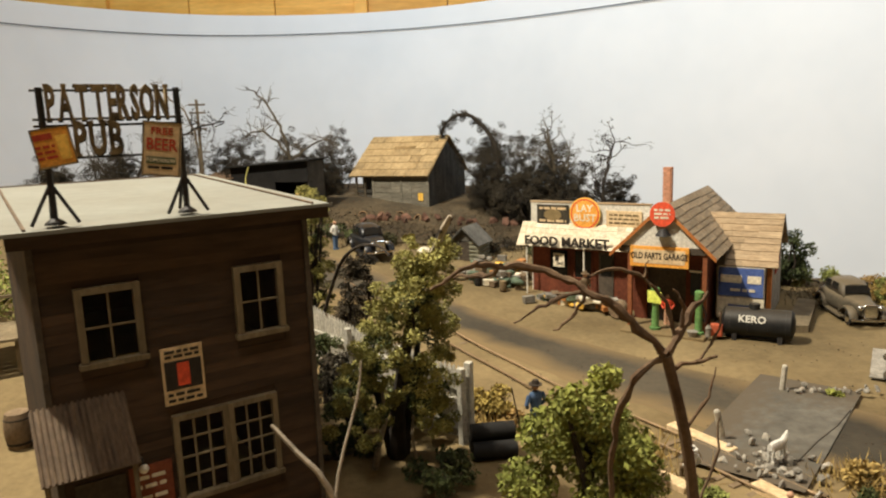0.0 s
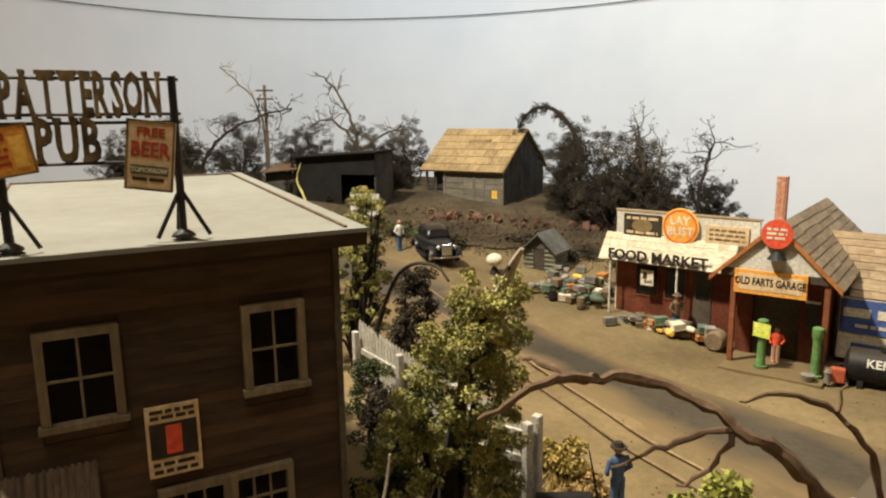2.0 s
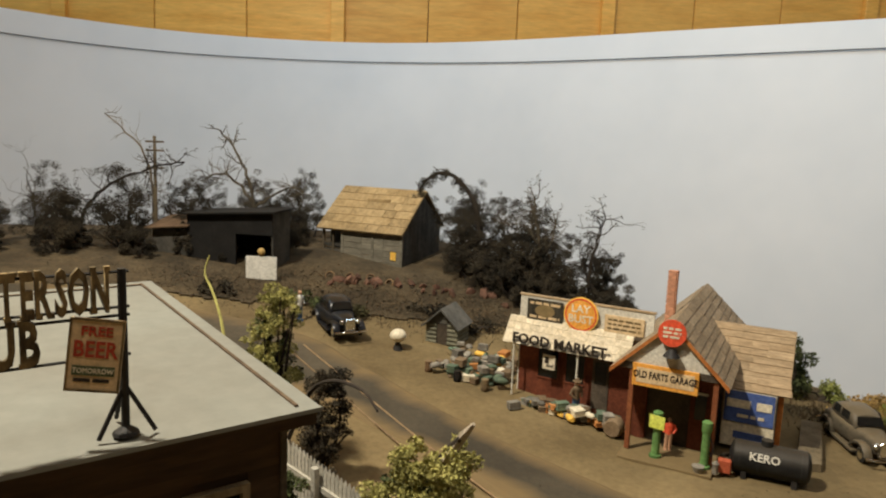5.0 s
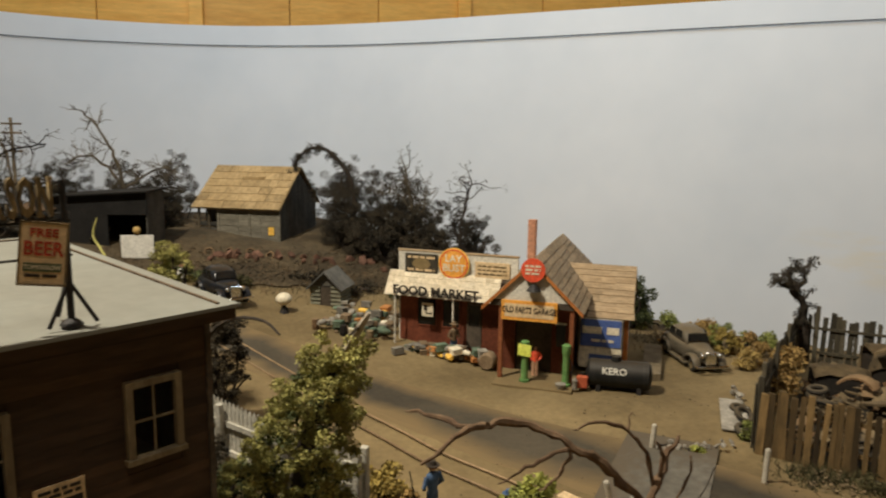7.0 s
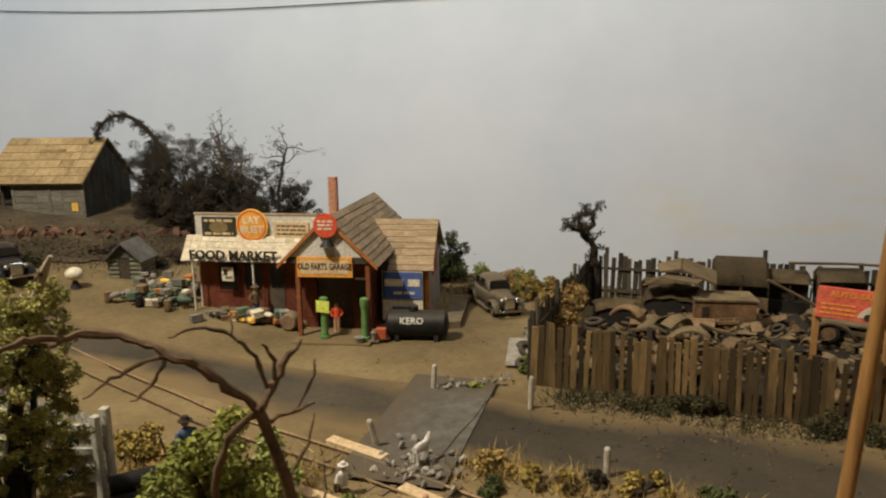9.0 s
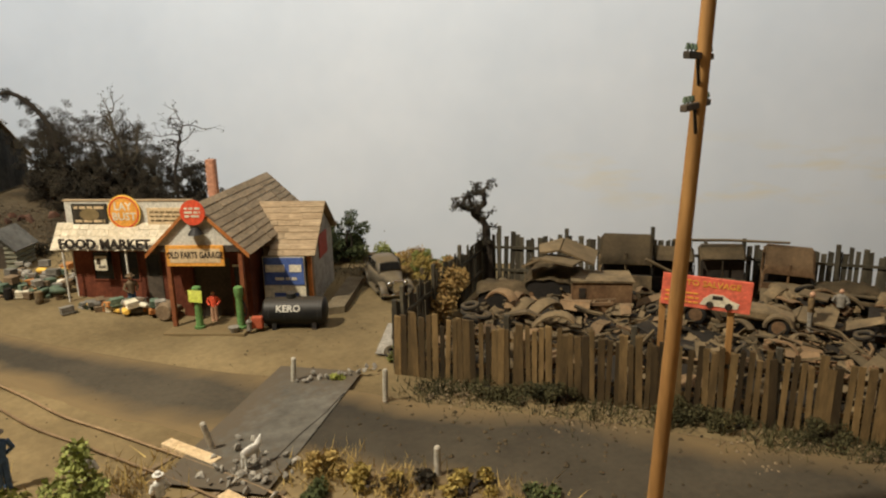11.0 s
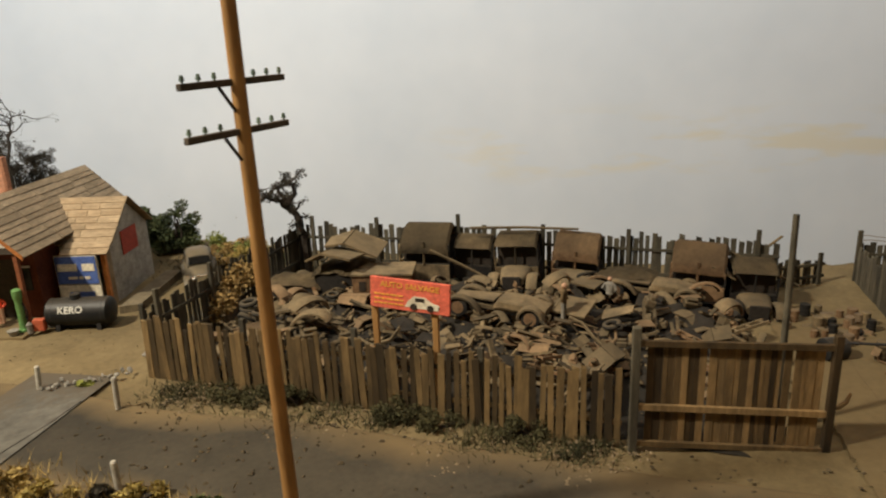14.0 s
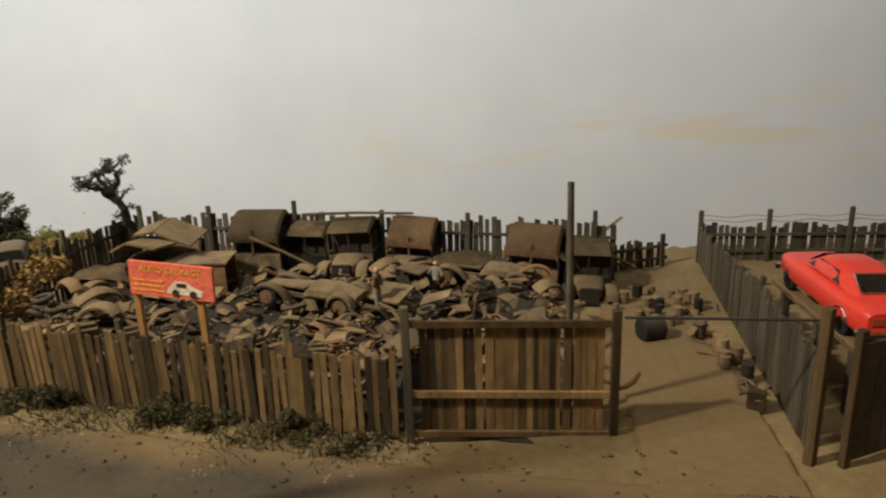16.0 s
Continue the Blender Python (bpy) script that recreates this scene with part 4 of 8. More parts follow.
def tank():
    ob = thing("kerosene_tank", "black horizontal kerosene tank with white lettering", "tank", gm(0.359, 0.672, 0.0, -27))
    L, r, z = 26, 12.8, 15
    pts = [(-L - 3.5, 0, z), (-L - 2, 0, z), (-L, 0, z), (L, 0, z), (L + 2, 0, z), (L + 3.5, 0, z)]
    part("shell", T(pts, [4, 10.5, r, r, 10.5, 4], 28), "tank_black", ob, smooth=True)
    for x in (-22, -8, 8, 22):
        part("band", T([(x - 0.5, 0, z), (x + 0.5, 0, z)], r + 0.25, 28), "tank_black", ob)
    for x in (-18, 18):
        part("saddle", prism(bmesh.new(), [(-11, -1), (11, -1), (9.5, 9), (-9.5, 9)], x - 2, x + 2, "x"), "black_iron", ob)
    part("hatch", T([(-3, 0, z + r - 1), (-3, 0, z + r + 4)], 4.5, 14), "tank_black", ob)
    o = lettering("lettering", "KERO", 8.6, 0.15, "white_paint", ob, -3, 0, 0, 0.95)
    o.matrix_basis = at(-4, -(r + 0.2) * math.cos(0.42), z + (r + 0.2) * math.sin(0.42)) @ pose(0, 0, 0, 90 - 24, 0, 0)
    return ob


tank()


# ---- barn, shed and hut ----
def barn():
    ob = thing("barn", "grey weathered barn with tan shingled roof on blocks", "barn", pose(0.060, 1.170, 0.069, 0, 0, -26))
    L, Wd, e, r = -106, 151, 54, 112
    for y in (8, Wd - 10):
        part("long_wall", B(L, -4, y, y + 2, 0, e), "barn_wall", ob)
    # gable ends get a darkened wall colour that paints in the barn's shaded side
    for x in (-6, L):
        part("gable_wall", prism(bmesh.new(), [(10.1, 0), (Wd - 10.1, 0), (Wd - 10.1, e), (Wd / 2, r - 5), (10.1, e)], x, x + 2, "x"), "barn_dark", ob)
    rb = random.Random(3)
    for i in range(6):
        for xa, xb in ((L - 0.3, L + 34), (L + 34.3, L + 71), (L + 71.3, -3.8)):
            part("board", B(xa, xb, 7.0, 7.9, i * 8.8, i * 8.8 + 8.2 + rb.uniform(-0.4, 0.3)), "barn_wall", ob)
    for x in (L, L + 52, -6):
        part("corner_board", B(x - 1, x + 3, 6.0, 6.95, 0, e), "barn_wall", ob)
    for i in range(18):
        y0 = 12 + i * 7.1
        h = e + (r - 8 - e) * (1 - abs((y0 + 3.2) - Wd / 2) / (Wd / 2))
        # gable boards carry the same painted-in shade
        part("board", B(-3.9, -3.1, y0, y0 + 6.6, 0, h), "barn_dark", ob)
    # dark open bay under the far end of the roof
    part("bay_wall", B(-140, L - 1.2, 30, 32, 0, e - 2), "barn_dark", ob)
    for x in (-139, -122):
        part("bay_post", B(x - 1.6, x + 1.6, 8, 11, -6, e - 2), "snag_wood", ob)
    for i in range(4):
        part("bay_board", B(-138, L - 2, 9.5, 10.8, i * 8 + 1, i * 8 + 6.5 - rb.uniform(0, 2)), "barn_dark", ob)
    near = part("roof", slab(bmesh.new(), [(-146, 0, e - 3), (0, 0, e - 3), (2, Wd / 2, r), (-142, Wd / 2, r)], 1.6), "barn_roof", ob)
    part("roof", slab(bmesh.new(), [(0, Wd, e - 3), (-146, Wd, e - 3), (-142, Wd / 2, r), (2, Wd / 2, r)], 1.6), "barn_roof", ob)
    n = Vector((0, -(r - e + 3), Wd / 2)).normalized()
    for j in range(6):
        f0, f1 = j / 6, min(1.0, (j + 1.1) / 6)
        cuts = [0.0] + sorted(rb.uniform(0.1, 0.9) for k in range(3)) + [1.0]
        for u, v in zip(cuts, cuts[1:]):
            q = []
            for uu, f in ((u + 0.002, f0), (v - 0.002, f0), (v - 0.002, f1), (u + 0.002, f1)):
                q.append(Vector((-146 + 4 * f + (146 - 2 * f) * uu, Wd / 2 * f, e - 3 + (r - e + 3) * f)) + n * (2.6 if f == f0 else 1.7))
            part("shingle", slab(bmesh.new(), q, 0.7), "barn_roof", near)
    f = 0.68
    part("roof_hatch", B(-86, -48, Wd / 2 * f - 3, Wd / 2 * f + 2, e - 3 + (r - e + 3) * f + 1, e - 3 + (r - e + 3) * f + 6, bev=0.4), "barn_roof", near)
    part("notice", B(-22, -13, 5.4, 5.9, 14, 26), "sign_yellow", ob, "small yellow notice")
    for x in (L + 8, L / 2, -12):
        for y in (14, Wd - 16):
            part("footing", B(x - 5, x + 5, y - 5, y + 5, -16, -0.2), "bank_stone", ob)
    return ob


barn()


def shed():
    ob = thing("shed", "low black-tarred lean-to shed open at the front", "shed", pose(-0.112, 1.10, ground_z(-0.112, 1.1) - 0.006, 0, 0, -12))
    # roof falls from the tall end to the low end
    def lid(x):
        return 86 + 0.06 * x
    part("back_wall", prism(bmesh.new(), [(-122, 0), (0, 0), (0, lid(0)), (-122, lid(-122))], 62, 64), "tar", ob)
    part("end_wall", B(-2, 0, 2.2, 61.8, 0, lid(-2) - 1), "barn_dark", ob)
    part("end_wall", B(-122, -120, 2.2, 61.8, 0, lid(-122) - 1), "tar", ob)
    part("front_wall", prism(bmesh.new(), [(-122, 0), (-52, 0), (-52, lid(-52)), (-122, lid(-122))], 0, 2), "tar", ob)
    part("front_wall", prism(bmesh.new(), [(-52, 56), (0, 56), (0, lid(0)), (-52, lid(-52))], 0, 2), "tar", ob)
    part("roof", slab(bmesh.new(), [(-128, -8, lid(-128) + 0.4), (6, -8, lid(6) + 0.4), (6, 70, lid(6) + 0.4), (-128, 70, lid(-128) + 0.4)], 2), "tar", ob)
    # low brown lean-to at the far end
    part("annex_wall", B(-176, -122.2, 4, 6, 0, 56), "barn_dark", ob)
    part("annex_wall", B(-176, -174, 6.1, 58, 0, 60), "tar", ob)
    part("annex_roof", slab(bmesh.new(), [(-182, -6, 56), (-118, -6, 62), (-118, 62, 74), (-182, 62, 68)], 1.6), "bark", ob, "sagging brown lean-to roof")
    return ob


shed()
ws = thing("notice_board", "blank white board propped before the black shed", "sign", gm(-0.118, 1.06, 0.0, -5))
part("board", B(-20, 20, -1, 1, 3, 33, bev=0.3), "cloth_white", ws)
part("post", B(-15, -12, 1.1, 3, -4, 30), "fence_grey", ws)
part("post", B(12, 15, 1.1, 3, -4, 30), "fence_grey", ws)
lampb = bmesh.new()
bmesh.ops.create_uvsphere(lampb, u_segments=12, v_segments=8, radius=5, matrix=Matrix.Translation((0, 0, 39)))
part("globe", lampb, "cloth_ochre", ws, smooth=True)


def hut():
    ob = thing("log_hut", "tiny log hut with a grey gable roof and plank door", "hut", gm(0.110, 0.914, 0.0, -25) @ Matrix.Diagonal((0.93, 0.93, 0.93, 1)))
    W, D, H = 36, 36, 26
    for i in range(5):
        z = 2.6 + i * 5.2
        for a, b in ((-W / 2 - 2, -7), (7, W / 2 + 2)):
            part("log", T([(a, 0, z), (b, 0, z)], 2.6, 8), "hut_log", ob)
        part("log", T([(W / 2, -2, z), (W / 2, D, z)], 2.6, 8), "hut_log", ob)
        part("log", T([(-W / 2, -2, z), (-W / 2, D, z)], 2.6, 8), "hut_log", ob)
        part("log", T([(-W / 2, D, z), (W / 2, D, z)], 2.6, 8), "hut_log", ob)
    part("door", B(-7, 7, -1, 1, 0, 25, bev=0.3), "dark_trim", ob)
    part("gable", prism(bmesh.new(), [(-W / 2, H), (W / 2, H), (0, H + 17)], -1.5, 1.5), "barn_dark", ob)
    part("roof", slab(bmesh.new(), [(-W / 2 - 6, -8, H - 4), (0, -8, H + 19), (0, D + 4, H + 19), (-W / 2 - 6, D + 4, H - 4)], -1.6), "leaf_grey", ob)
    part("roof", slab(bmesh.new(), [(W / 2 + 6, -8, H - 4), (W / 2 + 6, D + 4, H - 4), (0, D + 4, H + 19), (0, -8, H + 19)], -1.6), "leaf_grey", ob)


hut()


# ---- yard fences ----
def fence(name, label, a, b, h, pitch, material, seed, posts, rails=(0.3, 0.75), width=4.4, lean=2.0, rail_side=1, gaps=(), post_h=1.25, base=None, taper=0.0):
    a, b = Vector(a), Vector(b)
    d = b - a
    n = int(d.length / pitch)
    r = random.Random(seed)
    ang = math.degrees(math.atan2(d.y, d.x))
    ob = thing(name, label, "fence", pose(a.x, a.y, 0, 0, 0, ang), group="yard fences")

    def gz(f):
        p = a + d * f
        return (ground_z(p.x, p.y) if base is None else base) * 1000
    meshes = []
    for k in range(7):
        w, th = width * r.uniform(0.75, 1.25), 1.0
        bm = B(-w / 2, w / 2, -th / 2, th / 2, -2, h)
        top = [v for v in bm.verts if v.co.z > h - 1]
        for v in top:
            v.co.z += r.uniform(-1.2, 1.2)
        meshes.append(mesh_of(bm, material))
    fresh = mesh_of(B(-width / 2, width / 2, -0.5, 0.5, -2, h), "pole_wood")
    L = d.length * 1000
    for i in range(n):
        f = (i + 0.5) / n
        if any(g0 < f < g1 for g0, g1 in gaps):
            continue
        part("slat", fresh if r.random() < 0.018 and material == "fence_wood" else r.choice(meshes), material, ob, "", at(f * L + r.uniform(-0.8, 0.8), r.uniform(-0.3, 0.3), gz(f) + r.uniform(-2.5, 1.5), 0, 0, r.uniform(-lean, lean)) @ Matrix.Diagonal((1, 1, r.uniform(0.9, 1.05) * (1 - taper * f), 1)))
    for q in rails:
        for i in range(4):
            f0, f1 = i / 4, (i + 1) / 4
            if any(g0 < (f0 + f1) / 2 < g1 for g0, g1 in gaps):
                continue
            part("rail", slab(bmesh.new(), [(f0 * L, rail_side * 1.4, gz(f0) + q * h * (1 - taper * f0) - 1.4), (f1 * L, rail_side * 1.4, gz(f1) + q * h * (1 - taper * f1) - 1.4), (f1 * L, rail_side * 1.4, gz(f1) + q * h * (1 - taper * f1) + 1.4), (f0 * L, rail_side * 1.4, gz(f0) + q * h * (1 - taper * f0) + 1.4)], -rail_side * 1.3), material, ob)
    for f in posts:
        hh = h * post_h * r.uniform(0.95, 1.05) * (1 - taper * f)
        part("post", B(f * L - 2, f * L + 2, rail_side * 2.9 - 1.5, rail_side * 2.9 + 1.5, gz(f) - 3, gz(f) + hh, bev=0.3), "fence_grey", ob)
    return ob


fence("front_fence", "weathered brown slat fence along the road", (0.398, 0.530), (0.632, 0.272), 50, 0.0050, "fence_wood", 3, (0.0, 0.25, 0.5, 0.75), width=4.3, post_h=1.12)
fence("side_fence", "dark weathered slat fence up the side of the yard", (0.400, 0.538), (0.571, 0.705), 52, 0.0056, "fence_grey", 4, (0.06, 0.35, 0.65, 1.0), rail_side=-1, post_h=1.2)
fence("back_fence", "dark slat fence behind the wrecked cars", (0.571, 0.708), (0.735, 0.572), 55, 0.0060, "fence_grey", 5, (0.10, 0.43, 0.83), post_h=1.18, rail_side=-1)
fence("back_fence", "dark slat fence behind the wrecked cars", (0.735, 0.572), (0.915, 0.382), 53, 0.0058, "fence_grey", 6, (0.19, 0.5, 0.93), post_h=1.16, gaps=((0.0, 0.05),), rail_side=-1)
fence("back_fence", "low broken end of the slat fence", (0.925, 0.40), (0.985, 0.385), 26, 0.0055, "fence_grey", 8, (0.9,), rail_side=-1, lean=6)
fence("lane_fence", "grey solid plank fence beside the driveway", (0.800, 0.140), (1.015, 0.372), 58, 0.0047, "fence_grey", 9, (0.0, 0.35, 0.7, 1.0), width=5.2, lean=0.5, post_h=1.1, rail_side=-1, taper=0.4)
fence("far_fence", "dark slat fence with strands of barbed wire", (1.015, 0.372), (1.30, 0.15), 35, 0.0058, "fence_grey", 10, (0.0, 0.17, 0.37, 0.6, 0.8), post_h=1.42, rail_side=-1)
fw = thing("barbed_wire", "thin rusty barbed wire strung above the fence", "wire")
for k in range(2):
    pts = [(1015 + 285 * i / 40, 372 - 222 * i / 40, 43 + k * 4.5 + 1.2 * math.sin(i * 1.3 + k)) for i in range(41)]
    part("strand", T(pts, 0.35, 4), "junk_rust", fw)


def gate():
    ob = thing("yard_gate", "brown plank gate standing at the yard entrance", "gate", pose(0.634, 0.265, 0.0, 0, 0, math.degrees(math.atan2(-0.058, 0.095))))
    L = 111
    part("gate_post", B(-2.2, 2.4, -2.5, 2.0, -2, 84, bev=0.3), "fence_grey", ob)
    part("gate_post", B(L - 2.2, L + 2.2, -2.3, 1.9, -9, 77, bev=0.3), "gate_wood", ob)
    for z0, z1, h in ((76, 71.5, 3.6), (36, 30, 3.6), (12, 6, 3.2)):
        part("rail", slab(bmesh.new(), [(2.6, -1.6, z0 - h), (L - 2.4, -1.6, z1 - h), (L - 2.4, -1.6, z1), (2.6, -1.6, z0)], -2.4), "gate_wood", ob)
    r = random.Random(5)
    x = 7.0
    while x < L - 6:
        w = r.uniform(2.6, 4.9)
        f = x / L
        part("plank", B(x, x + w - 0.25, 0.9 + r.uniform(0, 0.5), 2.0, 8 - 6 * f, 74.5 - 4.5 * f), "gate_wood", ob)
        x += w + (r.random() < 0.06) * 1.4
    part("latch", T([(L, 2, 30), (L + 8, 6, 29), (L + 14, 10, 30), (L + 18, 14, 33)], [1.4, 1.5, 1.4, 0.9], 8), "gate_wood", ob)


gate()
yp = thing("yard_pole", "bare dark wooden pole standing in the yard", "pole", pose(0.722, 0.236, 0.002))
part("shaft", T([(0, 0, -3), (0.5, 0, 70), (0, 0.4, 139)], [2.2, 2.0, 1.8], 8), "fence_grey", yp)
gp = thing("gate_stand", "weathered post pair with a pipe bar across the drive", "gate")
part("post", B(787 - 2.5, 787 + 2.5, 127, 132, -2, 88, bev=0.4), "gate_wood", gp)
part("bar", T([(731, 204, 73), (760, 167, 77), (787, 131, 81)], 0.9, 6), "black_iron", gp)


# ---- telegraph pole in the foreground ----
def telegraph_pole():
    ob = thing("telegraph_pole", "tall brown wooden telegraph pole with two dark crossarms", "utility pole", pose(0.4325, 0.2765, 0.0, 0, 0, 35.5))
    part("shaft", T([(17.9, 13.0, -3), (10.4, 7.6, 90), (0.8, 0.4, 215), (-5.4, -5.0, 345)], [3.8, 3.5, 3.0, 2.6], 16), "pole_wood", ob, smooth=True)
    for z in (230, 211):
        arm = part("crossarm", B(-29, 29, -0.2, 2.4, z - 1.3, z + 1.3, bev=0.3), "arm_wood", ob)
        for i in range(6):
            x = (-27, -19, -11, 11, 19, 27)[i]
            part("insulator", T([(x, 1.1, z + 1.2), (x, 1.1, z + 2.0), (x, 1.1, z + 2.1), (x, 1.1, z + 4.2)], [0.4, 0.4, 1.0, 0.6], 8), "crate_green", arm)
        part("brace", T([(-10, 0.2, z - 1.5), (-2.0, 0.6, z - 11)], 0.7, 6), "black_iron", arm)


telegraph_pole()
fp = thing("far_utility_pole", "small grey utility pole with crossarms beyond the pub", "utility pole", gm(-0.285, 1.16, -0.002, 20))
part("shaft", T([(0, 0, -2), (0, 0, 160)], [2.6, 2.0], 8), "twig", fp)
for z in (152, 140, 116):
    part("crossarm", B(-12, 12, -3.6, -1.8, z - 1.3, z + 1.3), "twig", fp)


# ---- roadside posts, railway ----
def marker(x, y, h, lean, az, tilt_label="white-painted wooden marker post beside the road"):
    ob = solid("marker_post", T([(0, 0, -3), (0, 0, h - 1), (0, 0, h)], [2.0, 1.9, 1.3], 10), "post_white", tilt_label, "post", gm(x, y, 0.0, az) @ pose(0, 0, 0, 0, lean, 0), group="marker posts")
    return ob


marker(0.324, 0.549, 21, 4, 0)
marker(0.372, 0.486, 26, 2, 0)
marker(0.256, 0.476, 22, -14, 10)
marker(0.364, 0.386, 20, 0, 0)


def track():
    ob = thing("railway_track", "narrow-gauge track half sunk in sandy ballast", "railway", kind="structure")
    near = [(-0.05, 0.86), (0.085, 0.672), (0.127, 0.610), (0.155, 0.560), (0.187, 0.515), (0.231, 0.450), (0.268, 0.390), (0.31, 0.32), (0.38, 0.20), (0.5, 0.02)]
    line = smooth_line(near, 6)
    off = 0.019

    def pt(i, o, z):
        d = (line[min(i + 1, len(line) - 1)] - line[max(0, i - 1)]).normalized()
        nrm = Vector((-d.y, d.x))
        p = line[i] + nrm * o
        return (p.x * 1000, p.y * 1000, ground_z(p.x, p.y) * 1000 + z)
    for o in (0.0, off):
        bm = bmesh.new()
        tube(bm, [pt(i, o, 2.4) for i in range(len(line))], 0.85, 6)
        part("rail", bm, "rail_steel", ob)
    acc = 0.0
    me = [mesh_of(B(-1.9, 1.9, -16, 16, -2, 1.9, bev=0.3), "tie_wood"), mesh_of(B(-2.2, 1.7, -17, 15, -2, 1.7, bev=0.3), "tie_wood")]
    r = random.Random(2)
    want = 0.0
    for i in range(len(line) - 1):
        seg = (line[i + 1] - line[i]).length
        while acc + seg > want:
            f = (want - acc) / seg
            p = line[i].lerp(line[i + 1], f)
            d = (line[i + 1] - line[i]).normalized()
            c = p + Vector((-d.y, d.x)) * off / 2
            part("tie", r.choice(me), "tie_wood", ob, "", pose(c.x, c.y, ground_z(c.x, c.y) + (r.uniform(-0.0022, -0.0004) if c.y < 0.48 else r.uniform(-0.0042, -0.0022)), 0, 0, math.degrees(math.atan2(d.y, d.x)) + r.uniform(-3, 3)))
            want += 0.0105
        acc += seg
    for x, y, l, a in ((0.243, 0.478, 46, -58), (0.205, 0.435, 40, -55), (0.262, 0.405, 40, -62)):
        solid("timber", B(-l / 2, l / 2, -4, 4, -1, 4.2, bev=0.5), "sign_tan", "raw timber crossing plank beside the rails", "plank", gm(x, y, 0.0, a), group="crossing planks")


track()
# pale patch across the road with its dark joint
def road_patch():
    bm, rows, vals = bmesh.new(), [], []
    c0, d, n = Vector((0.300, 0.494)), Vector((0.62, 0.785)), Vector((0.785, -0.62))
    for i in range(61):
        row = []
        for j in range(31):
            a, b = -0.082 + 0.164 * i / 60, -0.036 + 0.066 * j / 30
            c = c0 + d * a + n * b
            e = min(i / 60, 1 - i / 60, (j / 30) * 0.7)
            row.append(bm.verts.new((c.x * 1000, c.y * 1000, ground_z(c.x, c.y) * 1000 + 3.1)))
            vals.append(min(1.0, e * 1.7))
        rows.append(row)
    for p, q in zip(rows, rows[1:]):
        for j in range(30):
            bm.faces.new((p[j], p[j + 1], q[j + 1], q[j]))
    ob = solid("road_patch", bm, "patch_worn", "pale grey repaired strip across the road", "road", kind="structure", smooth=True)
    edge_mask(ob.data, vals, "patch_worn", (0.10, 0.08, 0.055))


road_patch()
solid("road_joint", T([(350, 510, 7.4), (330, 488, 7.2), (306, 466, 7.3), (285, 444, 7.2)], 0.55, 5), "ink_dark", "dark tarred joint in the road", "road joint", kind="structure")


solid("drive_joint", T([(862, 281, 6.2), (834, 255, 6.2), (800, 214, 6.2), (758, 167, 6.2)], 0.4, 5), "bark", "dark joint between the driveway slabs", "joint", kind="structure")


# ---- plants ----
def leaves(name, clumps, n, size, material, parent, seed=1, flat=0.5):
    """Small leaf blades scattered round clump centres (x, y, z, radius in mm)."""
    r = np.random.RandomState(seed)
    c = np.array(clumps, dtype=float)
    w = c[:, 3] ** 2
    pick = r.choice(len(c), n, p=w / w.sum())
    d = r.normal(size=(n, 3))
    d /= np.linalg.norm(d, axis=1)[:, None]
    rad = c[pick, 3] * r.uniform(0.25, 1.05, n) ** 0.6
    pos = c[pick, :3] + d * rad[:, None] * np.array([1, 1, 0.8])
    a = r.normal(size=(n, 3))
    a /= np.linalg.norm(a, axis=1)[:, None]
    b = np.cross(a, r.normal(size=(n, 3)))
    b /= np.linalg.norm(b, axis=1)[:, None]
    s = size * r.uniform(0.5, 1.3, n)[:, None]
    v = np.stack([pos - a * s, pos + b * s * flat, pos + a * s, pos - b * s * flat], axis=1).reshape(-1, 3) * MM
    me = bpy.data.meshes.new("leaves")
    me.from_pydata(v.tolist(), [], (np.arange(n * 4).reshape(-1, 4)).tolist())
    me.materials.append(MATS[material])
    ob = new(name, me)
    ob.parent = parent
    return ob


def grow(bm, p, d, length, rad, depth, r, tips, wild=0.5, up=0.15, split=3):
    pts, radii = [p.copy()], [rad]
    n = 4
    for i in range(n):
        d = (d + Vector((r.uniform(-wild, wild), r.uniform(-wild, wild), r.uniform(-wild, wild) + up)) * 0.5).normalized()
        p = p + d * (length / n)
        pts.append(p.copy())
        radii.append(rad * (1 - 0.55 * (i + 1) / n))
    tube(bm, pts, radii, 5 if depth < 2 else 4, caps=True)
    if depth <= 0:
        tips.append(p.copy())
        return
    for k in range(split):
        i = r.randint(1, n)
        dd = (d + Vector((r.uniform(-1, 1), r.uniform(-1, 1), r.uniform(-0.5, 0.9)))).normalized()
        grow(bm, pts[i], dd, length * r.uniform(0.5, 0.8), radii[i] * 0.7, depth - 1, r, tips, wild, up, split)
    tips.append(p.copy())


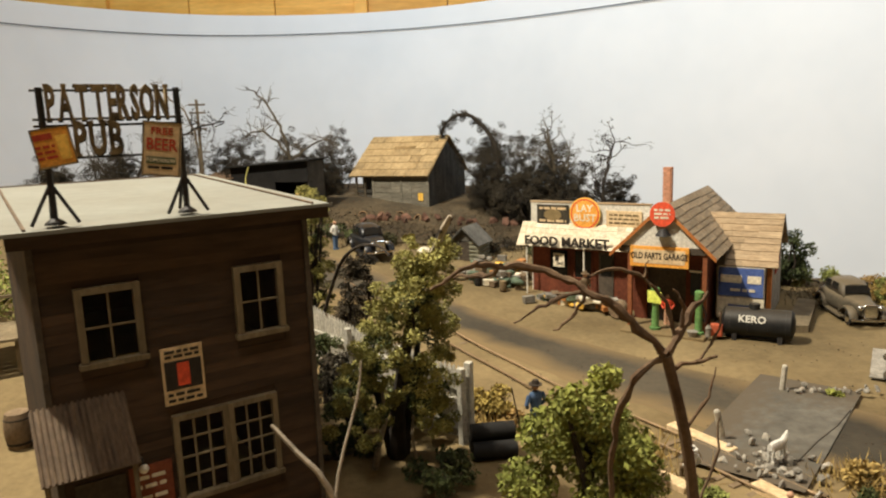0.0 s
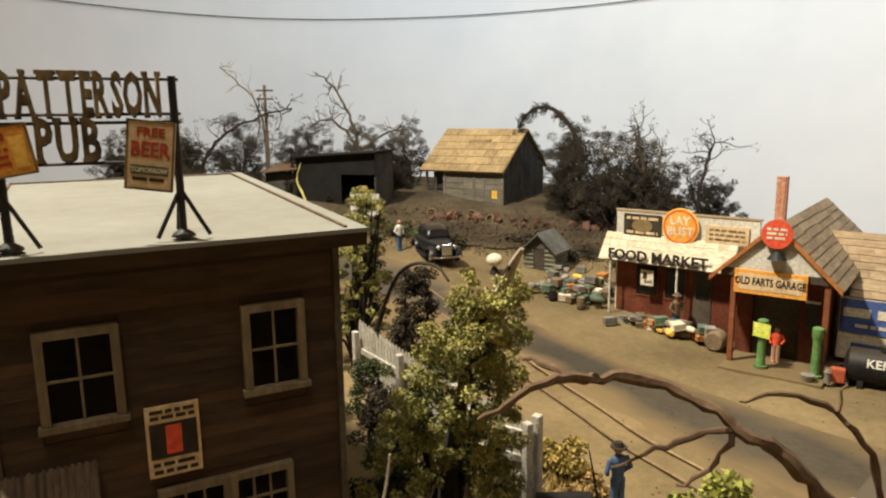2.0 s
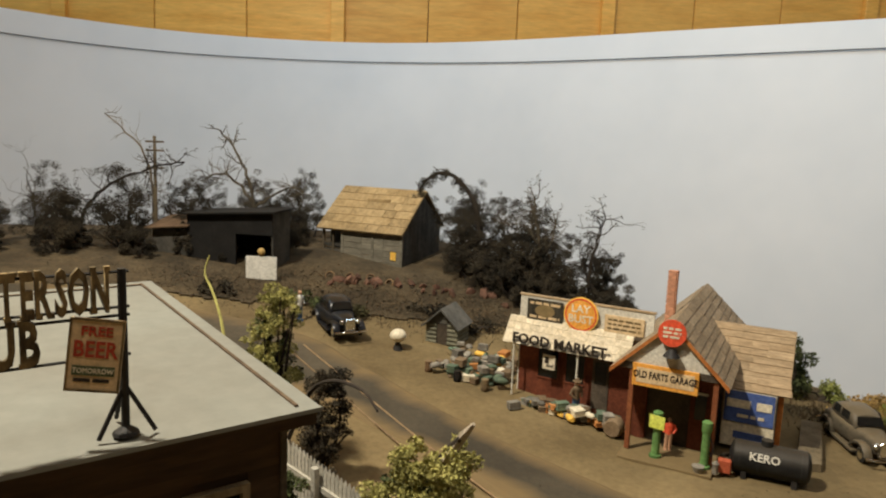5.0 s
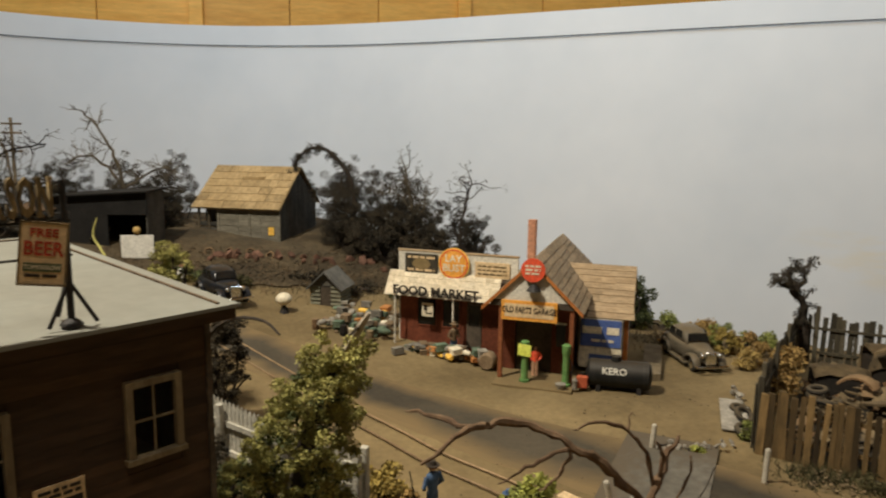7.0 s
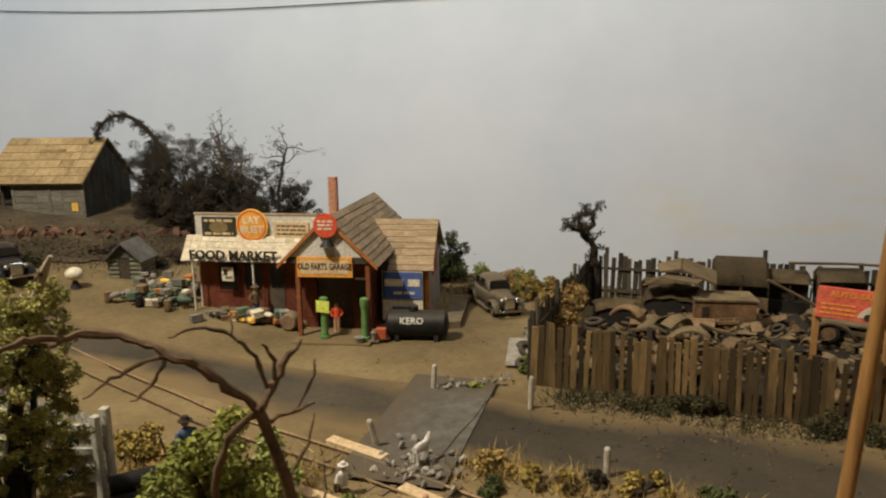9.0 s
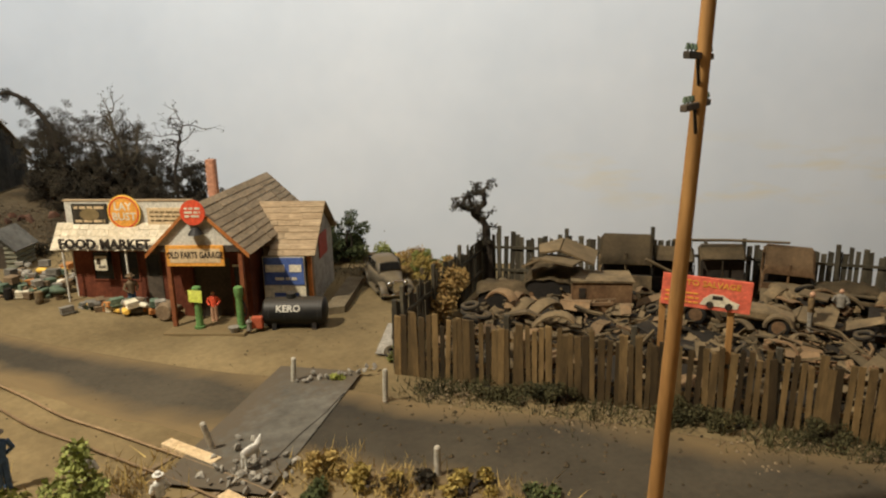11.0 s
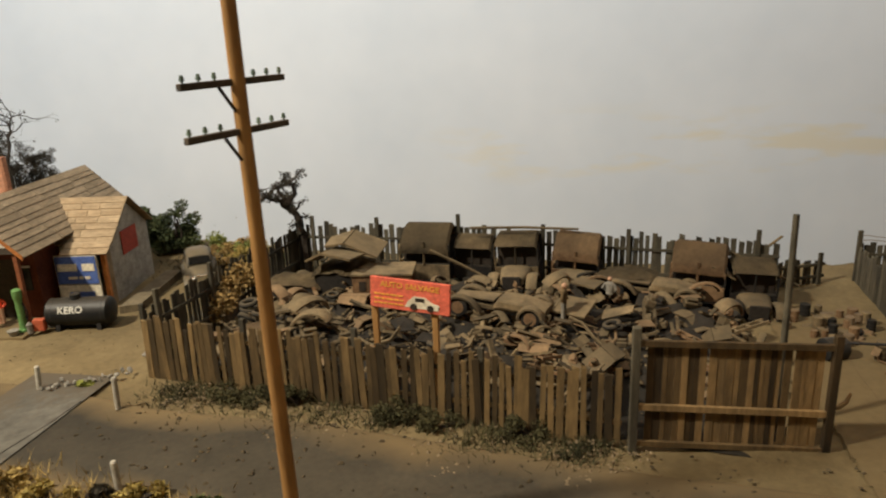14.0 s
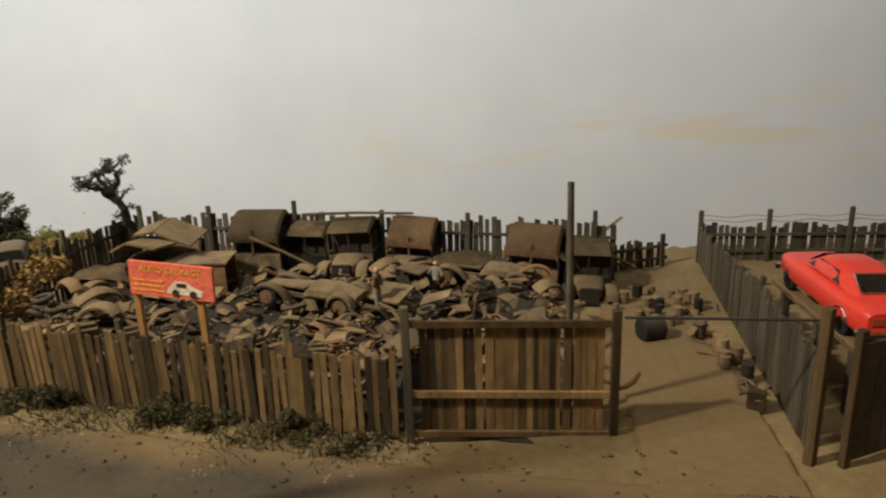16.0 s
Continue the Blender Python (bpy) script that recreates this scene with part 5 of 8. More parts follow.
def tree(m, h, spread, leaf, bark, n, size, seed, label, clump=0.16, depth=2, wild=0.6, fill=10, lean=(0, 0), low=0.25, group="", split=3, name="tree", trunk=0.028):
    r = random.Random(seed)
    ob = thing(name, label, "tree", m, group)
    bm, tips = bmesh.new(), []
    grow(bm, Vector((0, 0, -2)), Vector((lean[0], lean[1], 1)).normalized(), h * 0.62, h * trunk, depth, r, tips, wild, 0.25, split)
    part("trunk", bm, bark, ob)
    if n:
        clumps = [(t.x, t.y, t.z, h * clump * r.uniform(0.5, 1.1)) for t in tips if t.z > h * low * 0.6]
        for k in range(fill):
            f = r.uniform(low, 1.0)
            a = r.uniform(0, 6.283)
            q = spread * math.sqrt(r.random()) * (1.05 - 0.6 * abs(f - 0.45))
            clumps.append((q * math.cos(a) + lean[0] * h * f, q * math.sin(a) + lean[1] * h * f, h * f, h * clump * r.uniform(0.4, 1.0)))
        leaves("crown", clumps, n, size, leaf, ob, seed)
    return ob


def bush(m, clumps, n, size, leaf, seed, label, bark="bark_dark", stems=7, name="bush", group="bushes"):
    r = random.Random(seed)
    ob = thing(name, label, "bush", m, group)
    bm = bmesh.new()
    for k in range(stems):
        c = r.choice(clumps)
        p0 = Vector((r.uniform(-4, 4), r.uniform(-4, 4), -2))
        p1 = Vector(c[:3])
        mid = p0.lerp(p1, 0.5) + Vector((r.uniform(-5, 5), r.uniform(-5, 5), 3))
        tube(bm, [p0, mid, p1], [1.8, 1.2, 0.5], 5)
    part("stem", bm, bark, ob)
    leaves("foliage", clumps, n, size, leaf, ob, seed)
    return ob


def mound(rx, ry, h, k, seed, rad=(0.3, 0.5)):
    r = random.Random(seed)
    out = []
    for i in range(k):
        a, q, f = r.uniform(0, 6.283), math.sqrt(r.random()), r.random()
        s = math.sqrt(max(0.05, 1 - q * q * 0.8))
        out.append((rx * q * math.cos(a), ry * q * math.sin(a), h * (0.1 + 0.75 * f * s), r.uniform(*rad) * min(h, rx)))
    return out


# tall shrub beside the pub: a leaning, ragged column of foliage
def tall_shrub():
    r = random.Random(11)
    cl = []
    for i in range(240):
        f = r.random() ** 1.25
        cx, cy = 6 + 22 * f, -2 - 58 * f ** 1.3
        rad = 38 * (1 - 0.78 * f) + 4
        a, q = r.uniform(0, 6.283), math.sqrt(r.random())
        cl.append((cx + rad * q * math.cos(a) - 13 * (1 - f), cy + rad * q * math.sin(a), 22 + 116 * f + r.uniform(-6, 6), r.uniform(2.5, 6)))
    ob = thing("shrub", "tall ragged yellow-green shrub leaning beside the pub", "shrub", gm(0.060, 0.472))
    bm = bmesh.new()
    tube(bm, [(0, 0, -3), (2, -6, 30), (8, -16, 66), (18, -36, 108), (30, -60, 138), (33, -66, 145)], [6, 4.5, 3.4, 2.6, 2.0, 1.2], 8)
    tube(bm, [(-3, 3, -3), (-8, 0, 30), (-14, -6, 62)], [4, 3, 1.6], 6)
    tube(bm, [(3, 3, -3), (10, 0, 36), (16, -8, 74)], [4, 3, 1.4], 6)
    part("trunk", bm, "bark_dark", ob)
    part("pale_stem", T([(-12, -16, -3), (-9, -18, 14), (-4, -16, 30), (-6, -12, 48)], [1.9, 1.9, 1.5, 0.9], 6), "bark_pale", ob)
    part("pale_stem", T([(12, -10, 2), (10, -12, 18), (12, -8, 34)], [0.8, 0.9, 0.7], 6), "bark_pale", ob)
    part("broken_top", T([(28, -58, 132), (34, -66, 146), (37, -70, 152)], [2.0, 1.8, 0.8], 6), "bark_pale", ob)
    leaves("foliage", cl, 44000, 0.85, "leaf_pale", ob, 5, 0.6)
    # darker leaves at the core put the shrub's inner shade into colour
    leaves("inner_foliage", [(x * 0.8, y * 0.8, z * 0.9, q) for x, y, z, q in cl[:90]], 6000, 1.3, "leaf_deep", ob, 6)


tall_shrub()
def column(n, h, w, lean, seed, low=0.15):
    """Many small ragged clumps filling a tall uneven shrub."""
    r = random.Random(seed)
    out = []
    for i in range(n):
        f = r.uniform(low, 1.0)
        a, q = r.uniform(0, 6.283), math.sqrt(r.random()) * w * (1.05 - 0.55 * f ** 2) * r.uniform(0.6, 1.15)
        out.append((q * math.cos(a) + lean * f, q * math.sin(a) * 0.8, h * f, r.uniform(2.5, 6.5)))
    return out


bush(gm(-0.030, 0.655), column(120, 132, 30, 8, 61), 17000, 0.95, "leaf_pale", 21, "ragged olive shrub rising behind the picket fence", stems=14)
# same shrub, smaller and darker: shade between its leaves as leaf colour
bush(gm(-0.030, 0.662), column(60, 112, 24, 6, 62), 7000, 1.2, "leaf_deep", 20, "darker inner leaves giving the shrub behind the picket fence its inner shade", stems=8)
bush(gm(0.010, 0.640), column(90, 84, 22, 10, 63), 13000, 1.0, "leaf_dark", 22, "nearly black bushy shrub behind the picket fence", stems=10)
bush(gm(0.150, 0.348), [(0, 0, 78, 14), (-14, 4, 66, 14), (14, -2, 62, 14), (-24, 2, 46, 13), (22, 6, 44, 14), (0, 8, 56, 16), (4, -10, 40, 14), (-10, -8, 84, 8), (8, 4, 90, 7)], 9000, 1.6, "leaf_bright", 23, "bright green leafy bush around the dead tree", stems=9)
bush(gm(0.186, 0.438), mound(20, 18, 44, 9, 3), 1600, 2.0, "leaf_green", 24, "dry olive-green bush beside the track")
bush(gm(0.116, 0.520), mound(16, 13, 26, 9, 4), 1500, 1.8, "leaf_yellow", 25, "yellow-flowering low bush by the picket fence")
bush(gm(0.132, 0.498), mound(13, 9, 12, 8, 5), 900, 1.7, "leaf_rust", 26, "low rust-orange bush by the picket fence")
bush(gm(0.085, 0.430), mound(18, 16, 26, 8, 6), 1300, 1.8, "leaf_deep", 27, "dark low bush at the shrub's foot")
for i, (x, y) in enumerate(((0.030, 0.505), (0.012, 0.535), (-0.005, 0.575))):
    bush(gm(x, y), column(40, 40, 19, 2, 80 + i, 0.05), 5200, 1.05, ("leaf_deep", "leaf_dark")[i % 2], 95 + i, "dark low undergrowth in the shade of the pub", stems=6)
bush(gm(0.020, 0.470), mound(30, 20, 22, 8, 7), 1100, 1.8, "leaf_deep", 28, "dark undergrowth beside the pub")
bush(gm(0.470, 0.862), mound(26, 24, 72, 34, 8, (0.3, 0.45)), 5200, 2.2, "leaf_deep", 29, "dark green bush behind the garage")
bush(gm(0.445, 0.905), mound(22, 20, 60, 26, 81), 4200, 2.2, "leaf_deep", 39, "dark green bush behind the garage")
bush(gm(0.468, 0.590), [(0, 0, 26, 13), (10, 14, 34, 14), (24, 26, 40, 15), (-6, 6, 16, 10), (34, 40, 34, 14)], 1900, 2.2, "leaf_rust", 30, "dry orange-brown bush beside the yard fence", stems=9, bark="twig")
bush(gm(0.412, 0.556), mound(10, 9, 18, 6, 9), 700, 1.8, "leaf_green", 31, "small green weed clump at the fence corner")
for i, (x, y, w, h, lf) in enumerate(((0.505, 0.850, 26, 22, "leaf_green"), (0.540, 0.822, 24, 24, "leaf_rust"), (0.520, 0.790, 24, 20, "leaf_yellow"), (0.575, 0.765, 22, 24, "leaf_green"), (0.548, 0.745, 18, 24, "leaf_rust"), (0.50, 0.80, 20, 14, "straw"))):
    bush(gm(x, y), mound(w, w * 0.8, h, 8, 40 + i), 1100, 2.0, lf, 50 + i, "low scrub on the bank behind the yard fence")
for i, (x, y, w, h, lf) in enumerate(((0.310, 0.420, 12, 16, "straw"), (0.330, 0.398, 16, 12, "leaf_yellow"), (0.348, 0.380, 13, 11, "leaf_dark"), (0.372, 0.362, 16, 12, "leaf_yellow"), (0.395, 0.338, 14, 11, "leaf_deep"), (0.425, 0.30, 14, 10, "straw"), (0.222, 0.412, 12, 10, "leaf_green"), (0.352, 0.536, 7, 6, "leaf_bright"), (0.25, 0.372, 16, 10, "leaf_deep"), (0.18, 0.40, 16, 12, "leaf_deep"), (0.295, 0.40, 10, 9, "leaf_deep"))):
    bush(gm(x, y), mound(w, w * 0.7, h, 7, 60 + i), 700, 1.9, lf, 70 + i, "low dry weeds beside the track" if lf != "leaf_bright" else "small green weed at the road edge", stems=4)


for i, (x, y, w, h, lf) in enumerate(((0.503, 0.780, 24, 40, "leaf_rust"), (0.522, 0.745, 24, 42, "leaf_yellow"), (0.536, 0.712, 20, 36, "leaf_rust"), (0.512, 0.700, 16, 30, "straw"), (0.528, 0.765, 22, 48, "leaf_green"))):
    bush(gm(x, y), column(22, h * 0.62, w * 0.9, 3, 240 + i, 0.05), 2600, 1.1, lf, 250 + i, "tall dry scrub on the bank outside the yard fence", bark="twig")
for i, (x, y, w) in enumerate(((0.447, 0.466, 16), (0.466, 0.446, 14), (0.482, 0.43, 10), (0.534, 0.374, 15), (0.552, 0.352, 13), (0.592, 0.310, 15))):
    bush(gm(x, y), mound(w * 1.25, w * 0.7, 15, 9, 260 + i), 2400, 1.0, "grass", 270 + i, "mossy dark green weed clump at the fence foot", stems=3)
solid("boardwalk", prism(bmesh.new(), [(390, 687), (409, 684), (460, 771), (446, 781)], 2, 12, "z"), "trim_wood", "low weathered boardwalk slab beside the garage", "boardwalk")


# grasses and rubble: too many to count
def tufts(name, label, areas, n, material, seed, h=(4, 10)):
    r = np.random.RandomState(seed)
    v, f = [], []
    for k in range(n):
        x, y, rx, ry = areas[r.randint(len(areas))]
        px_, py_ = x + r.normal() * rx * 0.5, y + r.normal() * ry * 0.5
        z = ground_z(px_, py_)
        a = r.uniform(0, 6.283)
        hh = r.uniform(*h) * MM
        w = 0.0005
        b = len(v)
        v += [(px_ - w * math.cos(a), py_ - w * math.sin(a), z), (px_ + w * math.cos(a), py_ + w * math.sin(a), z), (px_ + r.normal() * 0.004, py_ + r.normal() * 0.004, z + hh)]
        f.append((b, b + 1, b + 2))
    me = bpy.data.meshes.new("tufts")
    me.from_pydata(v, [], f)
    me.materials.append(MATS[material])
    return tagged(new(name, me), label, "grass", kind="stuff")


tufts("grass", "dark green grass tufts along the fence foot", [(0.425, 0.490, 0.04, 0.02), (0.455, 0.458, 0.045, 0.03), (0.500, 0.408, 0.045, 0.03), (0.530, 0.375, 0.02, 0.012), (0.575, 0.322, 0.035, 0.022), (0.612, 0.283, 0.03, 0.02)], 3600, "grass", 3, (3, 9))
tufts("dry_grass", "yellow dry straw tufts beside the track", [(0.31, 0.42, 0.02, 0.02), (0.34, 0.385, 0.02, 0.02), (0.38, 0.34, 0.03, 0.02), (0.12, 0.51, 0.02, 0.02), (0.20, 0.46, 0.04, 0.03)], 1500, "straw", 4, (4, 12))
tufts("bank_grass", "dull olive grass on the bank below the barn", [(0.05, 1.0, 0.2, 0.06), (-0.1, 1.02, 0.2, 0.05), (0.22, 0.98, 0.16, 0.06), (0.33, 0.92, 0.1, 0.05), (0.50, 0.80, 0.05, 0.05)], 6000, "litter", 5, (3, 8))


def pebbles(name, label, areas, n, material, seed, size=(0.5, 1.8)):
    r = np.random.RandomState(seed)
    v, f = [], []
    for k in range(n):
        x, y, rx, ry = areas[r.randint(len(areas))]
        X, Y = x + r.uniform(-1, 1) * rx, y + r.uniform(-1, 1) * ry
        s = r.uniform(*size) * MM
        z = ground_z(X, Y) + 0.002 + s * 0.3
        o = len(v)
        for q in ((1, 0, 0), (-1, 0, 0), (0, 1, 0), (0, -1, 0), (0, 0, 1), (0, 0, -1)):
            j = r.uniform(0.6, 1.3, 3)
            v.append((X + q[0] * s * j[0] + r.normal() * s * 0.2, Y + q[1] * s * j[1] + r.normal() * s * 0.2, z + q[2] * s * j[2] * 0.7))
        for t in ((0, 2, 4), (2, 1, 4), (1, 3, 4), (3, 0, 4), (2, 0, 5), (1, 2, 5), (3, 1, 5), (0, 3, 5)):
            f.append(tuple(o + i for i in t))
    me = bpy.data.meshes.new("pebbles")
    me.from_pydata(v, [], f)
    me.materials.append(MATS[material])
    return tagged(new(name, me), label, "gravel", kind="stuff")


pebbles("gravel", "fine loose gravel and dirt clods on the road", [(0.45, 0.38, 0.2, 0.2), (0.6, 0.22, 0.15, 0.15), (0.3, 0.5, 0.2, 0.15)], 900, "litter", 2, (0.3, 1.0))
pebbles("dirt_clods", "scattered brown clods of dirt on the road", [(0.52, 0.31, 0.12, 0.10), (0.64, 0.17, 0.10, 0.08), (0.42, 0.42, 0.08, 0.08)], 330, "soil", 16, (0.8, 2.1))
pebbles("gravel", "loose gravel along the fence foot", [(0.43, 0.475, 0.03, 0.02), (0.49, 0.40, 0.04, 0.03), (0.56, 0.325, 0.04, 0.03), (0.61, 0.27, 0.03, 0.02)], 500, "rubble", 6, (0.4, 1.5))


def stone_mesh(seed, s, mat="stone"):
    r = random.Random(seed)
    bm = bmesh.new()
    bmesh.ops.create_icosphere(bm, subdivisions=1, radius=s)
    for v in bm.verts:
        v.co *= r.uniform(0.7, 1.25)
        v.co.z *= 0.75
    return mesh_of(bm, mat)


STONES = [stone_mesh(i, 3.0) for i in range(6)]
DARK_STONES = [stone_mesh(i + 20, 3.0, "bank_stone") for i in range(6)]


def stones(name, label, spots, seed, cat="stones", kit=STONES):
    r = random.Random(seed)
    ob = thing(name, label, cat)
    for x, y, s in spots:
        part("stone", r.choice(kit), "stone", ob, "", pose(x, y, ground_z(x, y) + 0.003 + r.uniform(0, 0.003), r.uniform(0, 90), r.uniform(0, 90), r.uniform(0, 360)) @ Matrix.Diagonal((s, s * r.uniform(0.65, 1.25), s * r.uniform(0.5, 0.9), 1)))


sr = random.Random(9)
stones("kerb_stones", "row of small grey stones edging the forecourt", [(0.326 + 0.058 * f + sr.uniform(-0.003, 0.003), 0.546 - 0.006 * f + sr.uniform(-0.005, 0.005), sr.uniform(0.5, 0.95)) for f in [i / 26 for i in range(27)]], 1)
stones("rubble_pile", "heap of broken grey concrete rubble by the track", [(0.268 + sr.gauss(0, 0.010), 0.442 + sr.gauss(0, 0.014), sr.uniform(0.5, 1.2)) for i in range(60)], 2, "rubble")
stones("bank_stones", "rusty-brown stones and blocks below the barn", [(0.045 + sr.gauss(0, 0.05), 1.085 + sr.gauss(0, 0.012), sr.uniform(1.4, 3.6)) for i in range(22)] + [(0.17 + sr.gauss(0, 0.02), 1.07 + sr.gauss(0, 0.02), sr.uniform(1.5, 4)) for i in range(5)], 3, "stones", DARK_STONES)
stones("corner_stones", "pale stones and junk edging beside the fence corner", [(0.405 + 0.06 * f + sr.uniform(-0.004, 0.004), 0.55 + 0.10 * f + sr.uniform(-0.004, 0.004), sr.uniform(0.7, 1.6)) for f in [i / 18 for i in range(19)]], 4)


# dead twisted tree close to the camera
def dead_tree():
    ob = thing("dead_tree", "twisted bare brown dead tree beside the track", "tree", gm(0.163, 0.283))
    o = Vector((163, 283, 4))

    def L(*pts):
        return [Vector(p) - o for p in pts]
    bm = bmesh.new()
    tube(bm, smooth_line(L((176, 284, 0), (174, 282, 40), (170, 278, 78), (165, 274, 106), (158, 270, 131)), 3), [2.2 - 0.05 * i for i in range(13)], 8)
    part("trunk", bm, "bark", ob, smooth=True)
    limbs = [
        (L((158, 270, 131), (150, 271, 139), (143, 271, 146), (136, 271, 150), (129, 275, 154), (119, 276, 157), (111, 272, 158), (104, 266, 160), (98, 262, 158), (92, 261, 154)), [1.8, 1.6, 1.5, 1.4, 1.4, 1.3, 1.4, 1.0, 0.8, 0.4]),
        (L((111, 272, 158), (108, 288, 152), (102, 308, 148), (98, 316, 146)), [1.2, 1.1, 0.9, 0.4]),
        (L((158, 270, 131), (163, 273, 137), (167, 276, 142), (173, 279, 147)), [1.7, 1.5, 1.2, 0.5]),
        (L((163, 273, 137), (163, 271, 144), (160, 270, 150)), [1.0, 0.7, 0.4]),
        (L((136, 271, 150), (129, 270, 149), (122, 270, 146), (115, 272, 141)), [0.9, 0.8, 0.6, 0.3]),
        (L((136, 271, 150), (132, 270, 144), (126, 270, 139)), [0.9, 0.7, 0.3]),
        (L((161, 272, 134), (158, 272, 146), (152, 272, 153), (143, 273, 156), (136, 273, 154)), [0.9, 0.8, 0.7, 0.5, 0.3]),
        (L((152, 272, 153), (153, 272, 158)), [0.6, 0.3]),
        (L((158, 270, 131), (150, 272, 124), (146, 276, 110), (145, 280, 92), (145, 282, 60)), [1.5, 1.3, 1.2, 1.2, 1.4]),
        (L((160, 272, 127), (168, 274, 127), (175, 276, 128)), [1.0, 0.8, 0.4]),
        (L((168, 274, 127), (174, 276, 134), (176, 277, 141)), [0.6, 0.5, 0.3]),
        (L((165, 274, 106), (172, 275, 116), (175, 277, 124)), [0.8, 0.6, 0.3]),
        (L((170, 278, 78), (177, 281, 92), (179, 284, 106)), [0.8, 0.6, 0.3]),
    ]
    for pts, rad in limbs:
        pp, rr = [], []
        sm = smooth_line([tuple(p) for p in pts], 4)
        jr = random.Random(len(pp) + int(pts[0].x))
        for i, p in enumerate(sm):
            pp.append(p + Vector((jr.uniform(-0.5, 0.5), jr.uniform(-0.5, 0.5), jr.uniform(-0.5, 0.5))))
            f = i / (len(sm) - 1) * (len(rad) - 1)
            k = min(int(f), len(rad) - 2)
            rr.append((rad[k] + (rad[k + 1] - rad[k]) * (f - k)) * 0.78 * jr.uniform(0.72, 1.35))
        part("limb", T(pp, rr, 7), "bark", ob, smooth=True)


dead_tree()


def stick(name, label, pts, rad, material, cat="branch"):
    pp = smooth_line(pts, 3)
    n = len(pp)
    return solid(name, T([tuple(p) for p in pp], [rad * (1 - 0.6 * i / n) for i in range(n)], 6), material, label, cat, smooth=True)


stick("twig_sapling", "pale bare forked sapling before the pub", [(75, 300, 2), (66, 296, 40), (54, 294, 80), (44, 296, 92), (35, 299, 101)], 1.5, "bark_pale", "sapling")
stick("twig_sapling", "pale bare sapling stem before the pub", [(60, 320, 2), (52, 318, 50), (52, 322, 70), (60, 328, 98), (62, 330, 112)], 0.9, "bark_pale", "sapling")
stick("arching_branch", "dark arching bare branch over the pub's shrub", [(-4, 606, 60), (12, 590, 98), (30, 558, 117), (49, 526, 123), (58, 505, 120)], 1.6, "bark_dark")
stick("arching_branch", "mossy pale green twig rising behind the pub roof", [(-40, 600, 60), (-52, 630, 120), (-66, 655, 145), (-75, 666, 157), (-72, 668, 170)], 1.3, "leaf_pale")


# woods before the backdrop
def woods():
    k = 0
    spots = [(-0.52, 1.16, 125), (-0.45, 1.20, 150), (-0.40, 1.12, 110), (-0.34, 1.18, 150), (-0.28, 1.24, 120), (-0.22, 1.21, 140), (-0.16, 1.24, 120), (-0.125, 1.28, 112), (-0.10, 1.33, 130), 
             (0.155, 1.22, 122), (0.19, 1.17, 118), (0.22, 1.24, 128), (0.245, 1.15, 108), (0.27, 1.20, 118), (0.225, 1.12, 84), (0.335, 1.10, 92), (0.33, 1.06, 66), (0.17, 1.14, 92), (0.20, 1.12, 80), (0.145, 1.19, 110), (0.265, 1.14, 92), (-0.125, 1.21, 92), (-0.30, 1.14, 90), (-0.48, 1.1, 80), (-0.25, 1.17, 92), (0.16, 1.28, 110), (-0.20, 1.16, 84), (-0.40, 1.16, 100), (0.25, 1.09, 96), (0.215, 1.09, 80), (0.305, 1.05, 84)]
    for x, y, h in spots:
        k += 1
        h *= 0.72 if x < 0 else 0.86
        bush(gm(x + 0.01, y - 0.03), mound(h * 0.36, h * 0.3, h * 0.8, 24, 500 + k, (0.16, 0.36)), 9500, 1.0, "leaf_dark", 520 + k, "dark tangled undergrowth at the edge of the woods", stems=4, group="undergrowth")
        tree(gm(x, y), h, h * 0.26, "leaf_dark", "bark_dark", 11000, 0.95, 100 + k, "dark tangled leafless-looking wood tree below the backdrop", 0.085, 3, 1.0, 60, low=0.04, group="woods")
    for x, y, h, s in ((-0.33, 1.2, 165, 8), (0.255, 1.19, 115, 9), (-0.47, 1.2, 140, 10)):
        tree(gm(x, y), h, 10, "leaf_dark", "snag_wood", 0, 2.0, s, "bare twiggy dead tree above the dark woods", 0.05, 3, 1.5, 0, group="bare trees", split=3, trunk=0.013)
    bm = bmesh.new()
    pts = [(170, 1150, 120), (165, 1155, 160), (152, 1160, 188), (130, 1168, 210), (108, 1172, 213), (90, 1176, 200), (82, 1180, 184)]
    sm = smooth_line(pts, 4)
    tube(bm, sm, [4.0 - 2.4 * i / len(sm) for i in range(len(sm))], 6)
    ob = thing("arching_branch", "dark vine-hung branch arching over the barn", "branch")
    part("limb", bm, "bark_dark", ob)
    r = random.Random(4)
    for k in range(26):
        p = r.choice(sm[3:])
        part("twig", T([tuple(p), (p.x + r.uniform(-10, 10), p.y + r.uniform(-4, 4), p.z + r.uniform(-4, 8)), (p.x + r.uniform(-16, 16), p.y + r.uniform(-6, 6), p.z + r.uniform(-16, 10))], [1.0, 0.8, 0.4], 5), "bark_dark", ob)
    leaves("foliage", [(p.x + r.uniform(-8, 8), p.y, p.z + r.uniform(-10, 5), 6) for p in sm[3:] + sm[6:]], 4200, 1.1, "leaf_dark", ob, 3)


